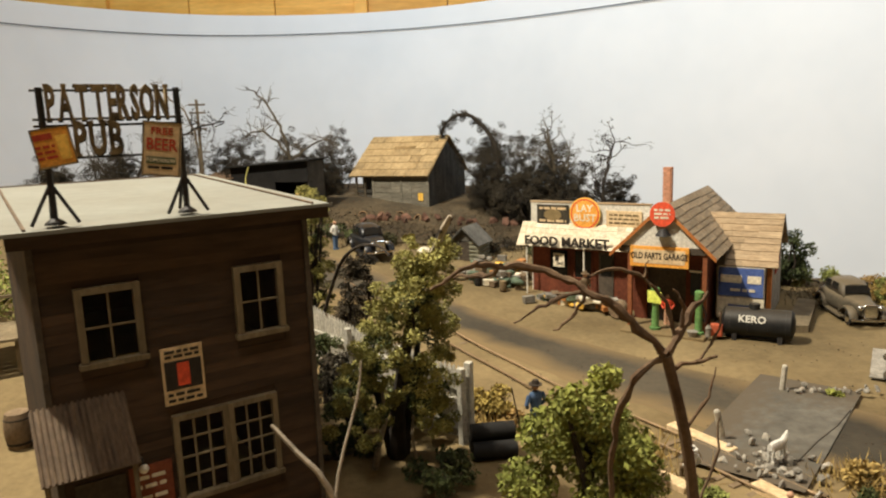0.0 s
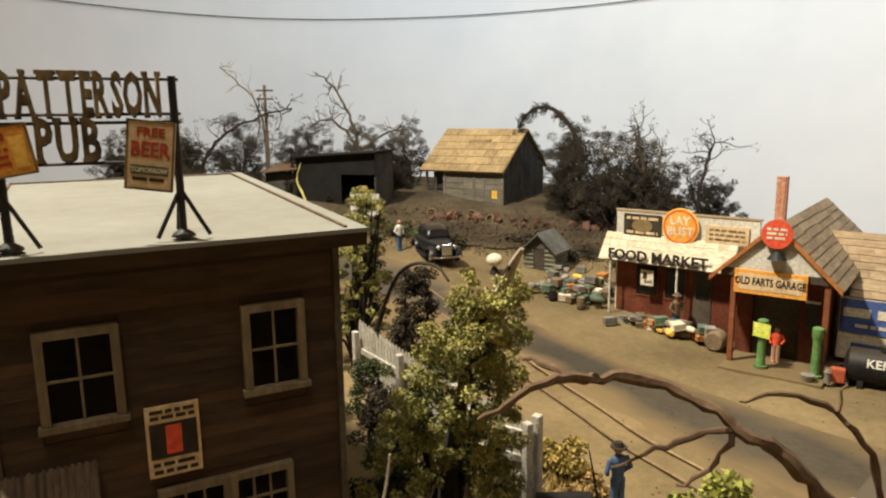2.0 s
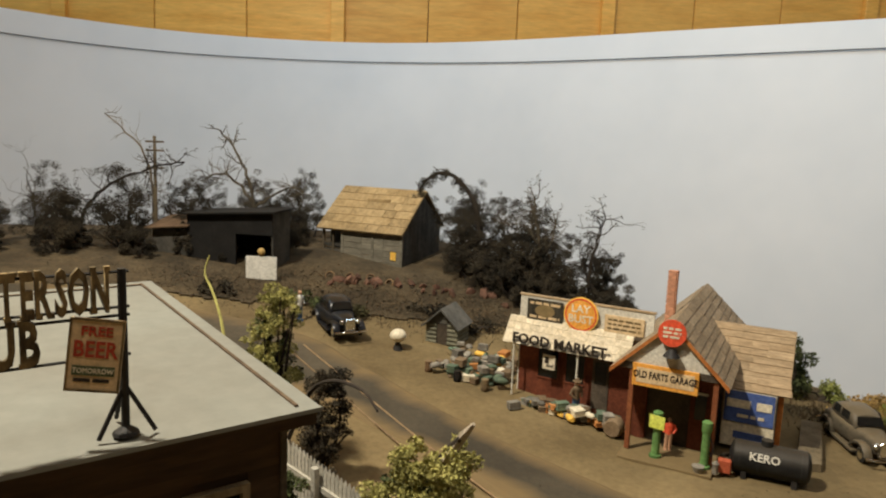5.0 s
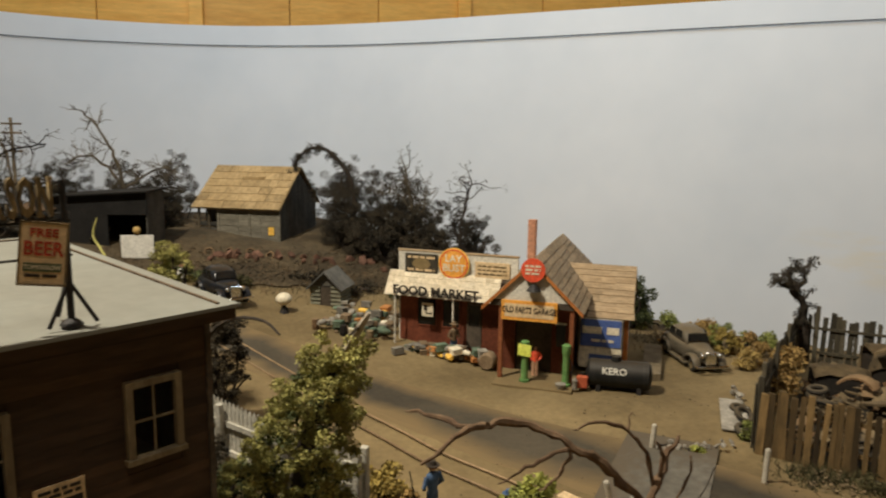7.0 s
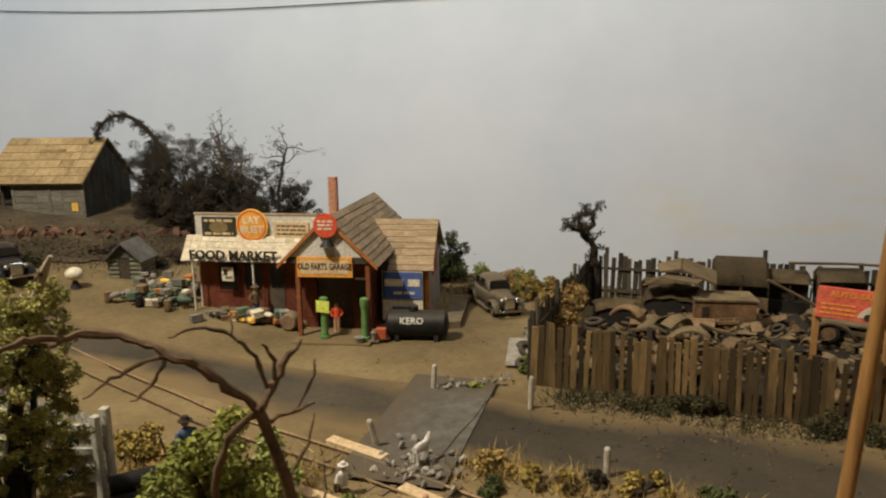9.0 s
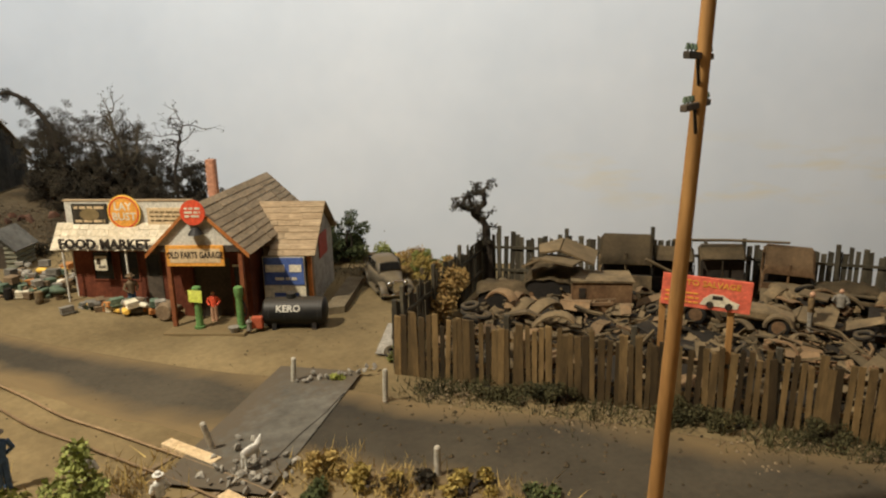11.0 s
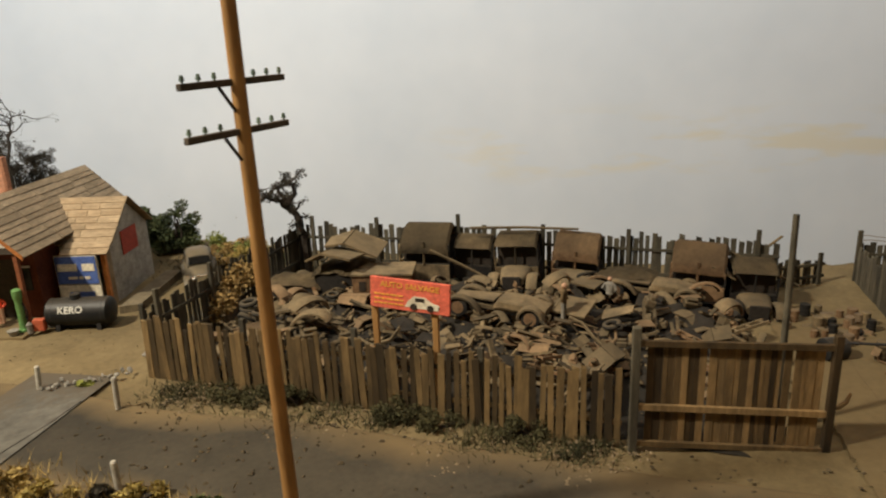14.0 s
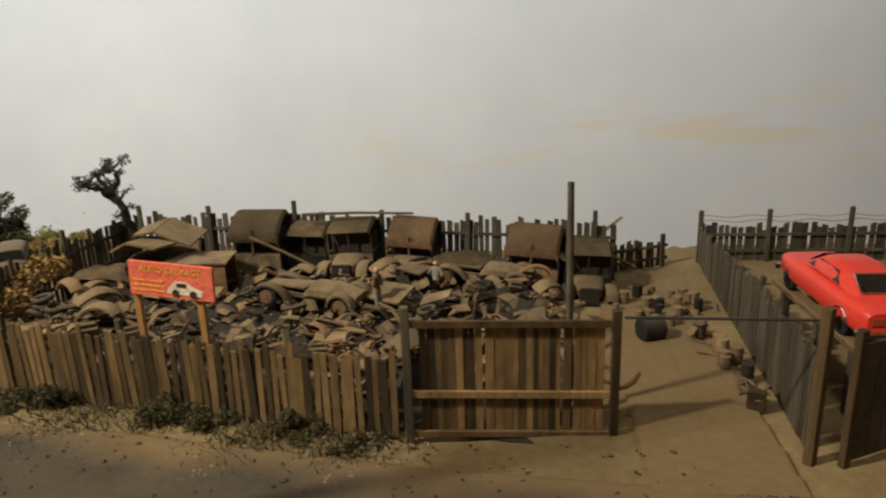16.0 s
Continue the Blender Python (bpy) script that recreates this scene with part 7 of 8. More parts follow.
def heap_z(x, y):
    p = Vector((x, y)) - FRONT
    u, v = p.dot(U), p.dot(N)
    e = max(0, min(1, v / 0.04)) * max(0, min(1, (0.235 - v) / 0.05)) * max(0, min(1, (u - 0.02) / 0.05)) * max(0, min(1, (0.53 - u) / 0.06))
    if u > 0.34:
        e *= max(0, min(1, (v - 0.055) / 0.03))
    if in_drive(x, y):
        return ground_z(x, y) - 0.004
    return ground_z(x, y) + e * (0.016 + 0.010 * noise.noise((x * 22, y * 22, 2)) + 0.006 * noise.noise((x * 60, y * 60, 4)))


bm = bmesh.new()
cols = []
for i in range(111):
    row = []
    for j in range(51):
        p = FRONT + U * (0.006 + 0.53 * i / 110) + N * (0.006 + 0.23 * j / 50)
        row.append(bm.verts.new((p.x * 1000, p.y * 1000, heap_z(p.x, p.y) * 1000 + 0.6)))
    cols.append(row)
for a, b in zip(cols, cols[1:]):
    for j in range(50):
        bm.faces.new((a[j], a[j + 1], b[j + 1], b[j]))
solid("scrap_heap", bm, "junk_dark", "mound of scrap and dirt, near-black for the shade in its gaps", "scrap heap", kind="stuff", smooth=True)


def scrap_meshes():
    out = []
    def keep(name, label, bm, mat, smooth=False):
        out.append((name, label, mesh_of(bm, mat, smooth)))
    for mat in ("junk", "junk_rust"):
        keep("scrap_mudguard", "bent dusty car fender on the scrap heap", fender(0, 0, 4.5, 11, 10, 150, 8), mat, True)
        b = bmesh.new()
        slab(b, [(-12, -7, 0), (3, -7, 3), (4, 7, 2), (-11, 8, -1)], 0.9)
        slab(b, [(3, -7, 3), (13, -6, -2), (12, 7, -1), (4, 7, 2)], 0.9)
        keep("scrap_sheet", "crumpled dusty body panel on the scrap heap", b, mat)
        b = T([(-16, 0, 0), (-4, 1, 1), (8, -1, 1), (17, 2, 0)], 1.2, 7)
        keep("scrap_pipe", "rusty bent pipe on the scrap heap", b, mat)
        b = B(-6, 6, -4, 4, 0, 6, bev=0.8)
        box(b, -5, 5, -2, 2, 6, 9, bev=0.5)
        tube(b, [(6, 0, 3), (10, 0, 3)], 2.2, 10)
        keep("engine_block", "dusty scrapped engine block", b, mat)
        b = bmesh.new()
        box(b, -16, 16, -5, -3.4, 0, 2.4)
        box(b, -16, 16, 3.4, 5, 0, 2.4)
        for x in (-12, 0, 12):
            box(b, x - 1, x + 1, -3.3, 3.3, 0.3, 2.1)
        keep("scrap_iron", "short length of rusted ladder frame", b, mat)
        b = bmesh.new()
        slab(b, [(-13, -9, 0), (13, -6, 0), (13, 0, 3), (-13, 0, 4)], 0.8)
        slab(b, [(-13, 0, 4), (13, 0, 3), (13, 6, 0), (-13, 9, 0)], 0.8)
        keep("scrap_bonnet", "dusty loose car hood lying on the heap", b, mat)
        keep("scrap_metal", "small twisted scrap bracket", slab(slab(bmesh.new(), [(-6, -3, 0), (5, -2, 0), (5, 3, 2), (-6, 2, 1)], 0.8), [(5, -2, 0.2), (7, -2, 6), (7, 3, 7), (5, 3, 2)], 0.8), mat)
    b = bmesh.new()
    rings = []
    for i in range(18):
        a = 2 * math.pi * i / 18
        rings.append([((5.6 + 1.9 * math.cos(q)) * math.cos(a), (5.6 + 1.9 * math.cos(q)) * math.sin(a), 1.9 * math.sin(q)) for q in [2 * math.pi * k / 8 for k in range(8)]])
    vs = [[b.verts.new(p) for p in r_] for r_ in rings]
    for i in range(18):
        for k in range(8):
            b.faces.new((vs[i][k], vs[i][(k + 1) % 8], vs[(i + 1) % 18][(k + 1) % 8], vs[(i + 1) % 18][k]))
    keep("old_tyre", "dusty black old tyre on the scrap heap", b, "rubber", True)
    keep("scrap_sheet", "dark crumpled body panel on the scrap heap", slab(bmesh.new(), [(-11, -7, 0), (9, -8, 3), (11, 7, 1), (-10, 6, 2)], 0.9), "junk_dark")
    return out


SCRAP = scrap_meshes()


def drop(entry, x, y, z, rx, ry, rz, s=1.0, group="scrap on the heap"):
    name, label, me = entry
    ob = new(name, me)
    ob.matrix_world = pose(x, y, z, rx, ry, rz) @ Matrix.Diagonal((s, s, s, 1))
    return tagged(ob, label, "scrap", group)


jr = random.Random(77)
count = 0
while count < 290:
    u, v = jr.uniform(0.02, 0.51), jr.uniform(0.016, 0.215)
    if u > 0.34 and v < 0.07:
        continue
    q_ = FRONT + U * u + N * v
    if in_drive(q_.x, q_.y):
        continue
    if jr.random() < v * 2.2:
        continue
    p = FRONT + U * u + N * v
    drop(jr.choice(SCRAP + SCRAP[-1:]), p.x, p.y, heap_z(p.x, p.y) + 0.001 + jr.random() ** 2 * 0.012, jr.uniform(-28, 28), jr.uniform(-28, 28), jr.uniform(0, 360), jr.uniform(0.6, 1.15))
    count += 1
pebbles("scrap_bits", "fine rusted scrap fragments strewn over the yard", [((FRONT + U * (0.05 + 0.045 * i) + N * 0.07).x, (FRONT + U * (0.05 + 0.045 * i) + N * 0.07).y, 0.035, 0.035) for i in range(7)], 500, "scrap_plate", 8, (0.8, 2.2)).location.z = 0.018


def scrap_plates(n, seed):
    """Thin bent plates, strips and lids lying thick over the heap."""
    r = np.random.RandomState(seed)
    v, f = [], []
    while n:
        u, w = r.uniform(0.02, 0.50), 0.012 + 0.19 * r.uniform() ** 1.3
        p = FRONT + U * u + N * w
        if in_drive(p.x, p.y) or (u > 0.34 and w < 0.06):
            continue
        n -= 1
        long = r.uniform() < 0.45
        a, b, t = (r.uniform(6, 13), r.uniform(0.8, 2.2), r.uniform(0.4, 1.1)) if long else (r.uniform(3, 7), r.uniform(2, 5), 0.35)
        m = pose(p.x, p.y, heap_z(p.x, p.y) + 0.001 + 0.011 * r.uniform() ** 2, r.uniform(-35, 35), r.uniform(-35, 35), r.uniform(0, 360))
        bend = r.uniform(-0.4, 0.4)
        o = len(v)
        for x in (-1, 0, 1):
            for y, z in ((-1, -1), (1, -1), (1, 1), (-1, 1)):
                v.append(tuple(m @ (Vector((x * a, y * b, z * t + abs(x) * a * bend)) * MM)))
        for k in (0, 4):
            for i in range(4):
                f.append((o + k + i, o + k + (i + 1) % 4, o + k + 4 + (i + 1) % 4, o + k + 4 + i))
        f += [(o + 3, o + 2, o + 1, o), (o + 8, o + 9, o + 10, o + 11)]
    me = bpy.data.meshes.new("plates")
    me.from_pydata(v, [], f)
    me.materials.append(MATS["scrap_plate"])
    return tagged(new("scrap_pieces", me), "dusty bent plates and strips heaped in the yard", "scrap", kind="stuff")


scrap_plates(380, 12)
# larger loose pieces
PANEL = SCRAP[1]
for x, y, z, rx, ry, rz, k in ((0.516, 0.520, 0.030, 16, -14, 150, 2.0), (0.566, 0.566, 0.060, 8, 6, 130, 2.0), (0.588, 0.572, 0.066, -6, -10, 142, 2.1), (0.748, 0.440, 0.034, 10, 14, 30, 1.5), (0.70, 0.41, 0.032, -8, 10, 120, 1.7), (0.858, 0.40, 0.036, 35, 10, 60, 1.5)):
    drop((PANEL[0], "large dusty sheet-metal panel lying across the heap", PANEL[2]), x, y, z, rx, ry, rz, k)
for k, (x, y, z, rx) in enumerate(((0.487, 0.575, 0.026, 6), (0.494, 0.566, 0.024, 4), (0.487, 0.575, 0.031, -8), (0.480, 0.560, 0.022, 60), (0.760, 0.46, 0.034, 40), (0.69, 0.45, 0.03, 70))):
    drop((SCRAP[-2][0], "dusty black old tyre on the scrap heap", SCRAP[-2][2]), x, y, z, rx, 0, 40 * k, 1.15)
for x0, y0, x1, y1, z0, z1 in ((0.700, 0.560, 0.775, 0.490, 0.066, 0.068), (0.640, 0.53, 0.690, 0.50, 0.062, 0.030), (0.87, 0.40, 0.915, 0.36, 0.052, 0.022), (0.90, 0.405, 0.935, 0.395, 0.03, 0.056)):
    solid("scrap_pole", T([(x0 * 1000, y0 * 1000, z0 * 1000), ((x0 + x1) * 500, (y0 + y1) * 500 + 1, (z0 + z1) * 500 + 1), (x1 * 1000, y1 * 1000, z1 * 1000)], [1.5, 1.4, 1.2], 6), "junk", "dusty bent pole lying over the wrecks", "pole", group="poles on the heap")

# billboard of the yard
rs = thing("salvage_billboard", "red hand-painted billboard on two orange posts", "sign", pose(0.541, 0.3735, 0.0, 0, 0, -46.5))
bd = part("board", B(-26.5, 26.5, -1, 1, 79, 99.5, bev=0.3), "salvage_red", rs, "", pose(0, 0, 0, 0, 3, 0))
for x in (-21, 20):
    part("post", B(x - 2, x + 2, 1.2, 4, 0, 84, bev=0.3), "pole_wood", rs)
lettering("lettering", "AUTO SALVAGE", 5.2, 0.1, "sign_orange", bd, 0, -1.25, 95.2, 1.05)
part("line_of_print", bars(bmesh.new(), -24, -4, (82, 85, 88), 1.0, -1.35, -1.02, 51), "sign_orange", bd)
part("painted_car", loft(bmesh.new(), [[(-3, -1.05, 82), (19, -1.05, 81.5), (20, -1.05, 85), (15, -1.05, 86.5), (10, -1.05, 89.5), (3, -1.05, 89.5), (-1, -1.05, 86)], [(-3, -1.4, 82), (19, -1.4, 81.5), (20, -1.4, 85), (15, -1.4, 86.5), (10, -1.4, 89.5), (3, -1.4, 89.5), (-1, -1.4, 86)]]), "sign_cream", bd)
for x in (3, 14):
    part("painted_wheel", disc(bmesh.new(), 2.3, -1.6, -1.42, n=14), "ink_dark", bd, "", at(x, 0, 82.5))
part("painted_window", B(4, 10, -1.6, -1.42, 86.2, 88.6), "ink_dark", bd)


# ---- drums, crates and clutter ----
def drum_mesh(r, h, mat):
    return mesh_of(T([(0, 0, 0), (0, 0, h * 0.02), (0, 0, h * 0.33), (0, 0, h * 0.35), (0, 0, h * 0.37), (0, 0, h * 0.63), (0, 0, h * 0.65), (0, 0, h * 0.67), (0, 0, h * 0.98), (0, 0, h)], [r * 0.96, r, r, r * 1.06, r, r, r * 1.06, r, r, r * 0.94], 16), mat, True)


DRUMS = [drum_mesh(6, 18, m_) for m_ in ("junk", "junk_rust", "junk", "junk_dark", "barrel_wood", "junk_rust")]
CRATES = []
for m_ in ("crate_grey", "crate_green", "crate_grey", "crate_orange", "barrel_wood", "barrel_wood", "crate_green", "crate_green", "crate_grey", "sign_cream", "barrel_wood", "crate_grey"):
    b = B(-5, 5, -4, 4, 0, 6, bev=0.4)
    for z in (0.8, 3.2, 5.0):
        box(b, -5.3, 5.3, -4.3, 4.3, z, z + 0.7)
    CRATES.append((m_, mesh_of(b, m_)))
SACK = []
for m_ in ("crate_grey", "crate_grey", "crate_green", "sign_cream", "crate_green", "crate_grey", "barrel_wood", "sign_yellow", "crate_green", "crate_grey"):
    b = bmesh.new()
    loft(b, [section(-6, 2.0, 0.5, 4, 2.4, 10), section(-3, 3.6, 0, 5.5, 2.6, 10), section(3, 3.6, 0, 5.3, 2.6, 10), section(6, 1.8, 0.6, 3.6, 2.4, 10)])
    SACK.append((m_, mesh_of(b, m_, True)))
WORDS = {"crate_grey": "grey", "crate_green": "dull green", "crate_orange": "orange", "crate_red": "red", "barrel_wood": "brown", "sign_cream": "cream", "sign_yellow": "yellow"}


def put_crate(x, y, z, rz, s, r):
    m_, me = r.choice(CRATES)
    ob = new("crate", me)
    ob.matrix_world = pose(x, y, z, r.uniform(-6, 6), r.uniform(-6, 6), rz) @ Matrix.Diagonal((s, s * r.uniform(0.7, 1.2), s * r.uniform(0.7, 1.3), 1))
    tagged(ob, "small " + WORDS[m_] + " wooden crate stacked by the market", "crate", "goods by the market")


def put_sack(x, y, z, rz, s, r):
    m_, me = r.choice(SACK)
    ob = new("sack", me)
    ob.matrix_world = pose(x, y, z, r.uniform(-10, 10), r.uniform(-10, 10), rz) @ Matrix.Diagonal((s, s, s, 1))
    tagged(ob, "plump " + WORDS[m_] + " sack lying among the goods", "sack", "goods by the market")


def put_drum(x, y, z, rz, s, r, tip=0, label="battered dusty oil drum", group="drums"):
    ob = new("drum", r.choice(DRUMS))
    ob.matrix_world = pose(x, y, z, tip, 0, rz) @ Matrix.Diagonal((s, s, s, 1))
    tagged(ob, label, "drum", group)


cr = random.Random(15)
for i in range(100):
    f, g = cr.random(), cr.random()
    x, y = 0.098 + 0.068 * f + 0.022 * g, 0.838 - 0.022 * f + 0.055 * g
    z = ground_z(x, y) + (cr.random() < 0.45) * 0.006 + (cr.random() < 0.2) * 0.006
    (put_crate if cr.random() < 0.6 else put_sack)(x, y, z, cr.uniform(0, 360), cr.uniform(0.6, 1.15), cr)
for i in range(70):
    f = cr.random()
    x, y = 0.178 + 0.080 * f + cr.uniform(-0.004, 0.004), 0.796 - 0.052 * f + cr.uniform(-0.004, 0.008)
    (put_crate if cr.random() < 0.6 else put_sack)(x, y, 0.0137 + (cr.random() < 0.3) * 0.006, cr.uniform(0, 360), cr.uniform(0.65, 1.15), cr)
for x, y in ((0.094, 0.842), (0.122, 0.826), (0.148, 0.812)):
    put_drum(x, y, ground_z(x, y), 0, 0.62, cr, 0, "small weathered wooden keg by the market", "kegs")
put_crate(0.172, 0.778, ground_z(0.172, 0.778), 20, 1.1, random.Random(2))
# hay-coloured roll and kit by the garage post
solid("cask", T([(-8, 0, 9), (-4, 0, 9), (4, 0, 9), (8, 0, 9)], [7, 9, 9, 7], 14), "barrel_wood", "brown wooden cask lying beside the garage post", "cask", gm(0.255, 0.742, 0.0, 60), smooth=True)


def pump(x, y, rz, lamp_globe):
    ob = thing("fuel_pump", "green enamel fuel pump on the concrete island", "fuel pump", pose(x, y, 0.0078, 0, 0, rz), group="fuel pumps")
    part("base", T([(0, 0, 0), (0, 0, 2), (0, 0, 2.4)], [5, 5, 3.6], 14), "pump_green", ob)
    part("column", T([(0, 0, 2.4), (0, 0, 28), (0, 0, 30)], [3.4, 3.0, 3.6], 14), "pump_green", ob, smooth=True)
    part("head", T([(0, 0, 30), (0, 0, 31), (0, 0, 38), (0, 0, 39)], [3.4, 4.0, 4.0, 2.6], 14), "pump_green" if not lamp_globe else "pump_green", ob, smooth=True)
    part("hose", T([(3, 0, 26), (6, 0, 18), (5, 0, 10), (3.6, 0, 14)], 0.6, 6), "black_iron", ob)
    if lamp_globe:
        part("price_board", slab(bmesh.new(), [(-6, -4.4, 26), (6, -4.4, 25), (6.5, -4.4, 36), (-6, -4.4, 37)], 0.5), "lime", ob, "lime-yellow price card")


pump(0.279, 0.703, -30, True)
pump(0.312, 0.684, -30, False)
solid("fuel_can", B(-5, 5, -3, 3, 0, 11, bev=0.8), "crate_red", "red metal fuel can on the pump island", "can", pose(0.325, 0.676, 0.0078, 0, 0, -25))
solid("wash_basin", T([(0, 0, 0), (0, 0, 5)], [3, 5], 14), "crate_grey", "round grey basin on the pump island", "basin", pose(0.304, 0.676, 0.0078))
solid("hydrant", T([(0, 0, 0), (0, 0, 6), (0, 0, 8), (0, 0, 10)], [2.5, 2.2, 2.8, 1], 10), "crate_grey", "squat grey hydrant on the pump island", "hydrant", pose(0.317, 0.674, 0.0078), smooth=True)
TY = SCRAP[-2]
for k in range(3):
    drop((TY[0], "old black tyre stacked beside the garage", TY[2]), 0.336, 0.690, 0.0062 + k * 0.0038, 0, 0, k * 40, 1.0, "tyres by the garage")
for x, y, z, rx in ((0.408, 0.556, 0.010, 20), (0.424, 0.580, 0.012, 35), (0.432, 0.596, 0.010, 10)):
    drop((TY[0], "old black tyre dumped by the fence corner", TY[2]), x, y, z, rx, 0, 20, 1.2, "tyres by the fence")
solid("sheet_metal", slab(bmesh.new(), [(-9, -30, 2), (9, -30, 2), (9, 30, 6), (-9, 30, 6)], 1.0), "stone", "pale corrugated sheet lying by the fence corner", "sheet", gm(0.420, 0.590, 0.0, -32))
for i in range(38):
    f = cr.random()
    x, y = 0.893 + cr.uniform(-0.034, 0.03), 0.306 + cr.uniform(-0.024, 0.034)
    put_drum(x, y, ground_z(x, y), cr.uniform(0, 360), cr.uniform(0.42, 0.72), cr, 90 if cr.random() < 0.3 else 0, "battered dusty oil drum in the yard", "yard drums")
for i in range(22):
    f = i / 21
    x, y = 0.822 + 0.056 * f + cr.uniform(-0.008, 0.006), 0.180 + 0.082 * f + cr.uniform(-0.004, 0.010)
    if cr.random() < 0.55:
        put_drum(x, y, ground_z(x, y) + 0.001, cr.uniform(0, 360), cr.uniform(0.5, 0.75), cr, 0, "short rusty can beside the driveway fence", "cans by the fence")
    else:
        drop(cr.choice(SCRAP), x, y, ground_z(x, y) + 0.003, cr.uniform(-15, 15), cr.uniform(-15, 15), cr.uniform(0, 360), 0.6, "scrap by the driveway")
solid("boiler_drum", T([(-9, 0, 7.5), (-8, 0, 7.5), (8, 0, 7.5), (9, 0, 7.5)], [6, 8.5, 8.5, 6], 18), "tank_black", "black drum lying at the end of the driveway", "drum", gm(0.840, 0.277, 0.002, -18), smooth=True)
solid("wood_block", B(-5, 5, -5, 5, 0, 12, bev=0.4), "gate_wood", "cut timber block beside the driveway", "block", gm(0.812, 0.176, 0.0015, 30))
# neighbouring gate leaf
nl = thing("dark_gate", "dark stained plank gate leaf standing open", "gate", gm(0.797, 0.118, 0.0, -12))
for i in range(10):
    part("plank", B(4 + i * 9.2, 12.6 + i * 9.2, -0.8, 0.8, 3, 66), "dark_trim", nl)
part("gate_post", B(-2, 2.4, -2, 2, -2, 74, bev=0.3), "gate_wood", nl)
part("rail", B(4, 96, 0.9, 2.6, 54, 58), "dark_trim", nl)
part("rail", B(4, 96, 0.9, 2.6, 14, 18), "dark_trim", nl)

# picket fence by the pub's shrub
pf = thing("picket_fence", "white-painted picket fence with pointed pales", "fence", pose(-0.020, 0.626, 0, 0, 0, math.degrees(math.atan2(-0.142, 0.124))))
PAL = mesh_of(prism(bmesh.new(), [(-1.7, 0), (1.7, 0), (1.7, 41), (0, 45), (-1.7, 41)], -0.5, 0.5), "fence_white_shaded")
LEN = 188
for i in range(46):
    f = i / 45
    z = 1000 * ground_z(-0.020 + 0.124 * f, 0.626 - 0.142 * f)
    part("pale", PAL, "fence_white_shaded", pf, "", at(f * LEN, 0, z + 3))
for z in (14, 34):
    part("rail", B(0, LEN, -2.4, -0.6, z + 4, z + 7.5), "fence_white_shaded", pf)
for x in (1, 62, 125, LEN - 1):
    part("post", B(x - 2.3, x + 2.3, -6.4, -2.6, 3, 54, bev=0.4), "fence_white_shaded", pf)
for k, (y, z) in enumerate(((0, 5.5), (11, 5.5), (5.5, 14.5))):
    solid("culvert_pipe", mesh_of(T([(-13, y, z), (13, y, z)], 5.2, 16), "tar", True), "tar", "dark tarred pipe length stacked by the picket fence", "pipe", gm(0.118, 0.464, 0.0, 8), group="stacked pipes")
# white stand with a round top beside the log hut
eg = thing("water_vessel", "pale round vessel on a short black stand", "vessel", gm(0.062, 0.890))
b = bmesh.new()
bmesh.ops.create_uvsphere(b, u_segments=16, v_segments=10, radius=9, matrix=Matrix.Translation((0, 0, 15)) @ Matrix.Diagonal((1, 1, 0.78, 1)))
part("bowl", b, "sign_cream", eg, smooth=True)
part("stand", T([(0, 0, -1), (0, 0, 1), (0, 0, 8)], [6, 5, 2], 10), "black_iron", eg)
# beyond the pub's far side: deck, barrels
dk = thing("loading_deck", "weathered pale timber deck beyond the pub", "deck", gm(-0.245, 0.605, 0.0, 30))
for i in range(8):
    part("plank", B(-50, 50, -32 + i * 8, -24.6 + i * 8, 24, 26), "trim_wood", dk)
for x in (-44, 0, 44):
    part("leg", B(x - 2, x + 2, -28, -24, -2, 23.8), "trim_wood", dk)
    part("brace", T([(x, -26, 4), (x + 12, -26, 23)], 1.2, 6), "trim_wood", dk)
    part("rail_post", B(x - 1.5, x + 1.5, 26, 29, 26.2, 46), "trim_wood", dk)
part("hand_rail", B(-50, 50, 26, 29, 46.2, 48.5), "trim_wood", dk)


def cask(x, y, s, mat, label):
    ob = thing("barrel", label, "barrel", gm(x, y) @ Matrix.Diagonal((s, s, s, 1)), group="barrels")
    part("body", T([(0, 0, 0), (0, 0, 6), (0, 0, 12), (0, 0, 18), (0, 0, 23)], [6.6, 8, 8.5, 8, 6.8], 18), mat, ob, smooth=True)
    for z in (4, 19):
        part("hoop", T([(0, 0, z - 0.7), (0, 0, z + 0.7)], [7.75, 7.85], 18), "black_iron", ob)


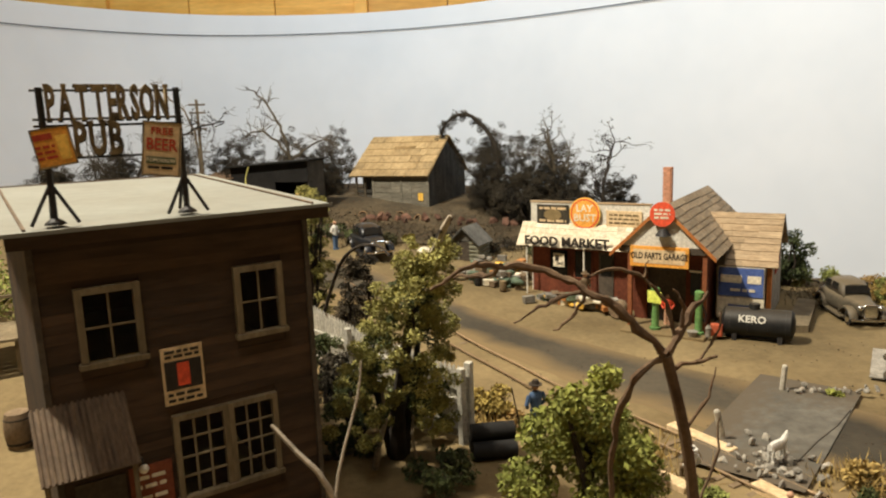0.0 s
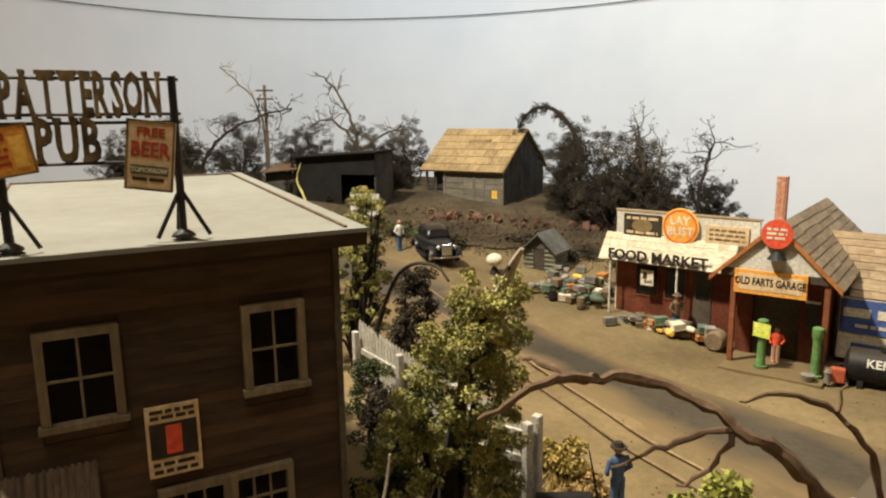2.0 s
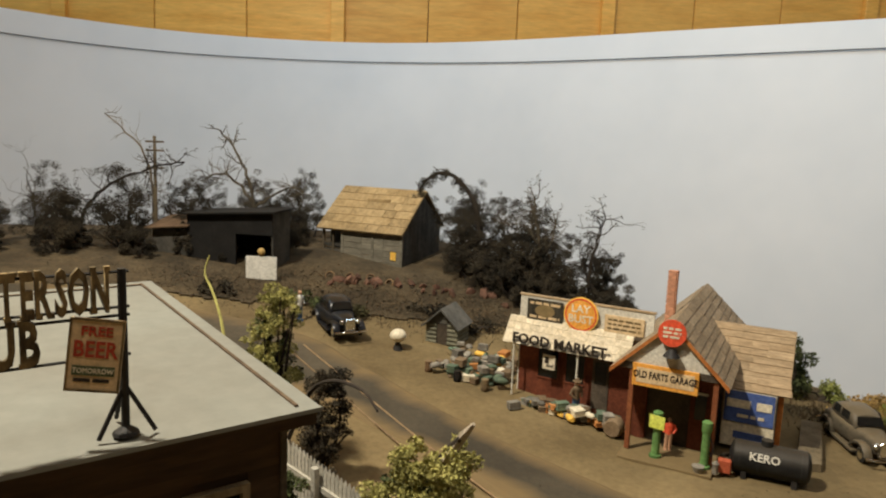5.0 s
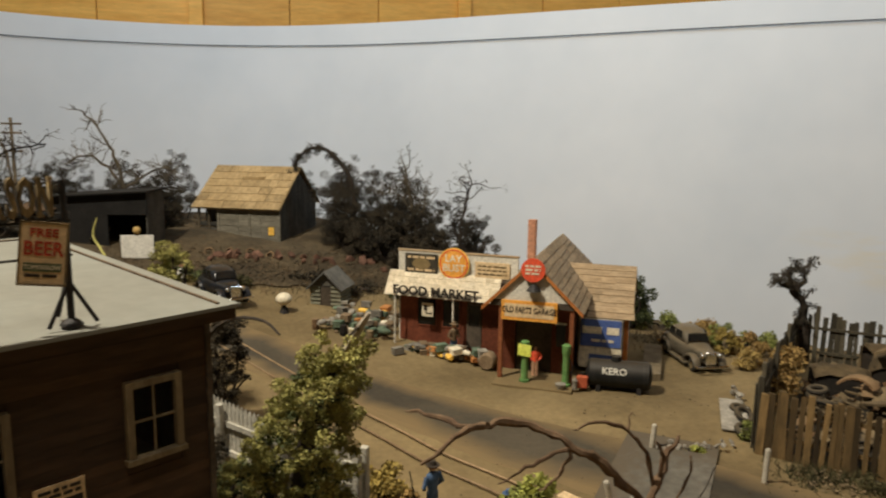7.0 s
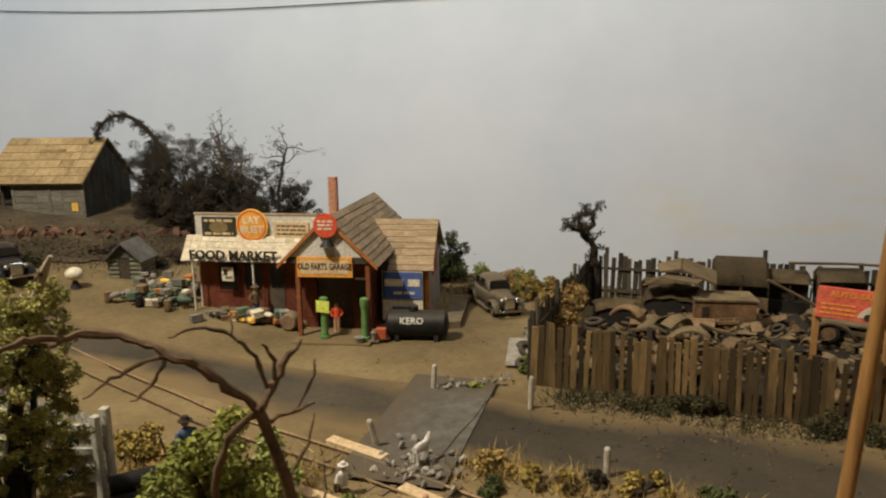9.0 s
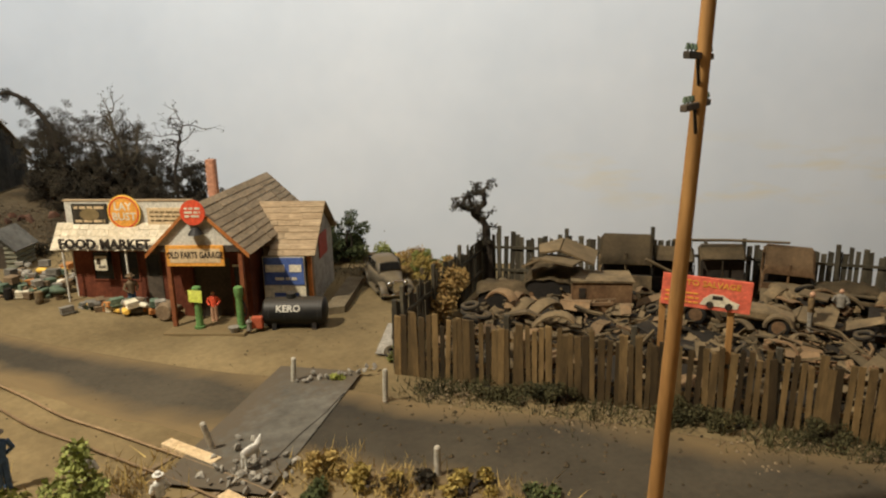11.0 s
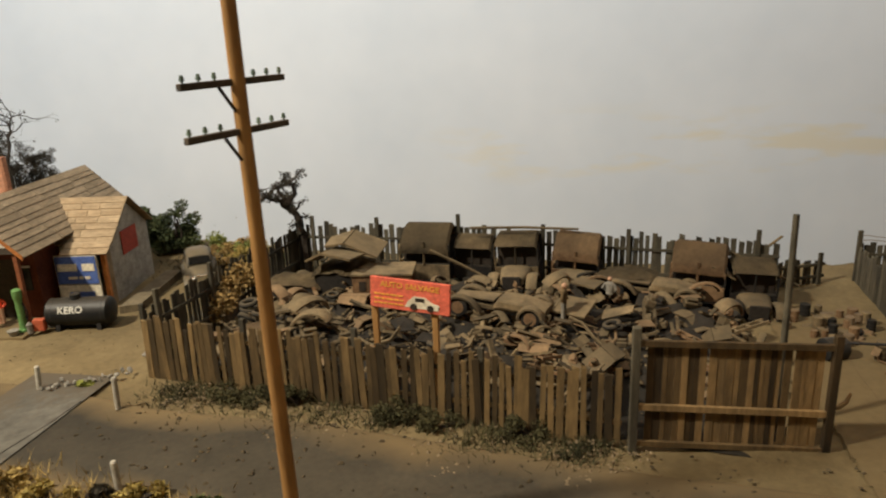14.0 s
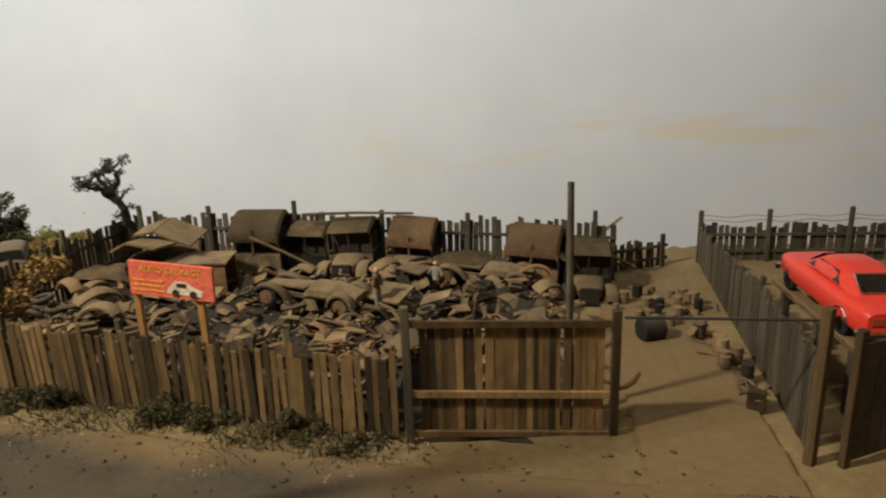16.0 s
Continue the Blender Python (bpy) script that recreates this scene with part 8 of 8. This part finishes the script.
cask(-0.176, 0.486, 1.0, "barrel_wood", "brown wooden barrel beside the pub's far corner")
cask(-0.240, 0.535, 1.1, "ink_dark", "black barrel beside the pub's far corner")
bush(gm(-0.33, 0.70), mound(50, 40, 62, 14, 91), 2400, 2.6, "leaf_green", 91, "green bush beyond the pub")
def litter(name, label, areas, n, material, seed, size=2.0):
    """Dead leaves and bits lying loosely on sloping ground."""
    r = np.random.RandomState(seed)
    v = []
    for k in range(n):
        x, y, rx, ry = areas[r.randint(len(areas))]
        X, Y = x + r.normal() * rx * 0.6, y + r.normal() * ry * 0.6
        z = ground_z(X, Y) + r.uniform(0.001, 0.005)
        a, s_ = r.uniform(0, 6.283), size * MM * r.uniform(0.5, 1.4)
        c, d = math.cos(a) * s_, math.sin(a) * s_
        t1, t2 = r.normal() * s_ * 0.25, r.normal() * s_ * 0.25
        v += [(X - c, Y - d, z - t1), (X + d * 0.7, Y - c * 0.7, z - t2), (X + c, Y + d, z + t1), (X - d * 0.7, Y + c * 0.7, z + t2)]
    me = bpy.data.meshes.new("litter")
    me.from_pydata(v, [], np.arange(n * 4).reshape(-1, 4).tolist())
    me.materials.append(MATS[material])
    return tagged(new(name, me), label, "leaf litter", kind="stuff")


litter("leaf_litter", "dark brown leaf litter covering the bank below the barn", [(0.03, 1.03, 0.16, 0.05), (-0.12, 1.04, 0.14, 0.05), (0.20, 1.02, 0.14, 0.05), (0.31, 0.97, 0.09, 0.05), (-0.05, 1.09, 0.15, 0.05), (0.16, 1.10, 0.1, 0.05)], 20000, "litter", 21, 1.3)
# iron wheels and stacked ties along the barn's foot
WHEEL_OLD = mesh_of(ring(4.5, 3.2, -1, 1, 18), "junk_rust")
for i in range(4):
    x, y = -0.035 + i * 0.027, 1.10 + (i % 3) * 0.006 - i * 0.002
    ob = new("iron_wheel", WHEEL_OLD)
    ob.matrix_world = pose(x, y, ground_z(x, y) + 0.004, -30, 0, cr.uniform(-40, 40)) @ Matrix.Diagonal((1.5, 2.4, 1.5, 1))
    tagged(ob, "rusty iron wheel leaning below the barn", "wheel", "iron wheels")
# fallen dark bush shadows at the bank are real scrub
for i, (x, y) in enumerate(((-0.06, 0.985), (0.0, 0.965), (0.15, 0.965), (0.20, 0.95), (0.26, 0.96), (0.10, 1.0), (0.31, 0.99), (0.36, 0.95), (-0.16, 1.0))):
    bush(gm(x, y), mound(26, 16, 20, 7, 120 + i), 620, 2.2, ("leaf_deep", "grass", "leaf_dark")[i % 3], 130 + i, "low dull scrub on the bank below the barn", stems=3)

pg = thing("picket_gate", "white-painted picket gate panel standing by the shrub", "gate", pose(0.064, 0.508, 0.004, 0, 0, -27))
for i in range(11):
    part("pale", PAL, "fence_white_shaded", pg, "", at(2 + i * 3.9, 1.6, 2))
for z in (8, 24, 38):
    part("rail", B(0, 44, -1.0, 0.9, z, z + 3.6), "fence_white_shaded", pg)
part("post", B(43, 47.6, -2.4, 2.2, -2, 52, bev=0.4), "fence_white_shaded", pg)
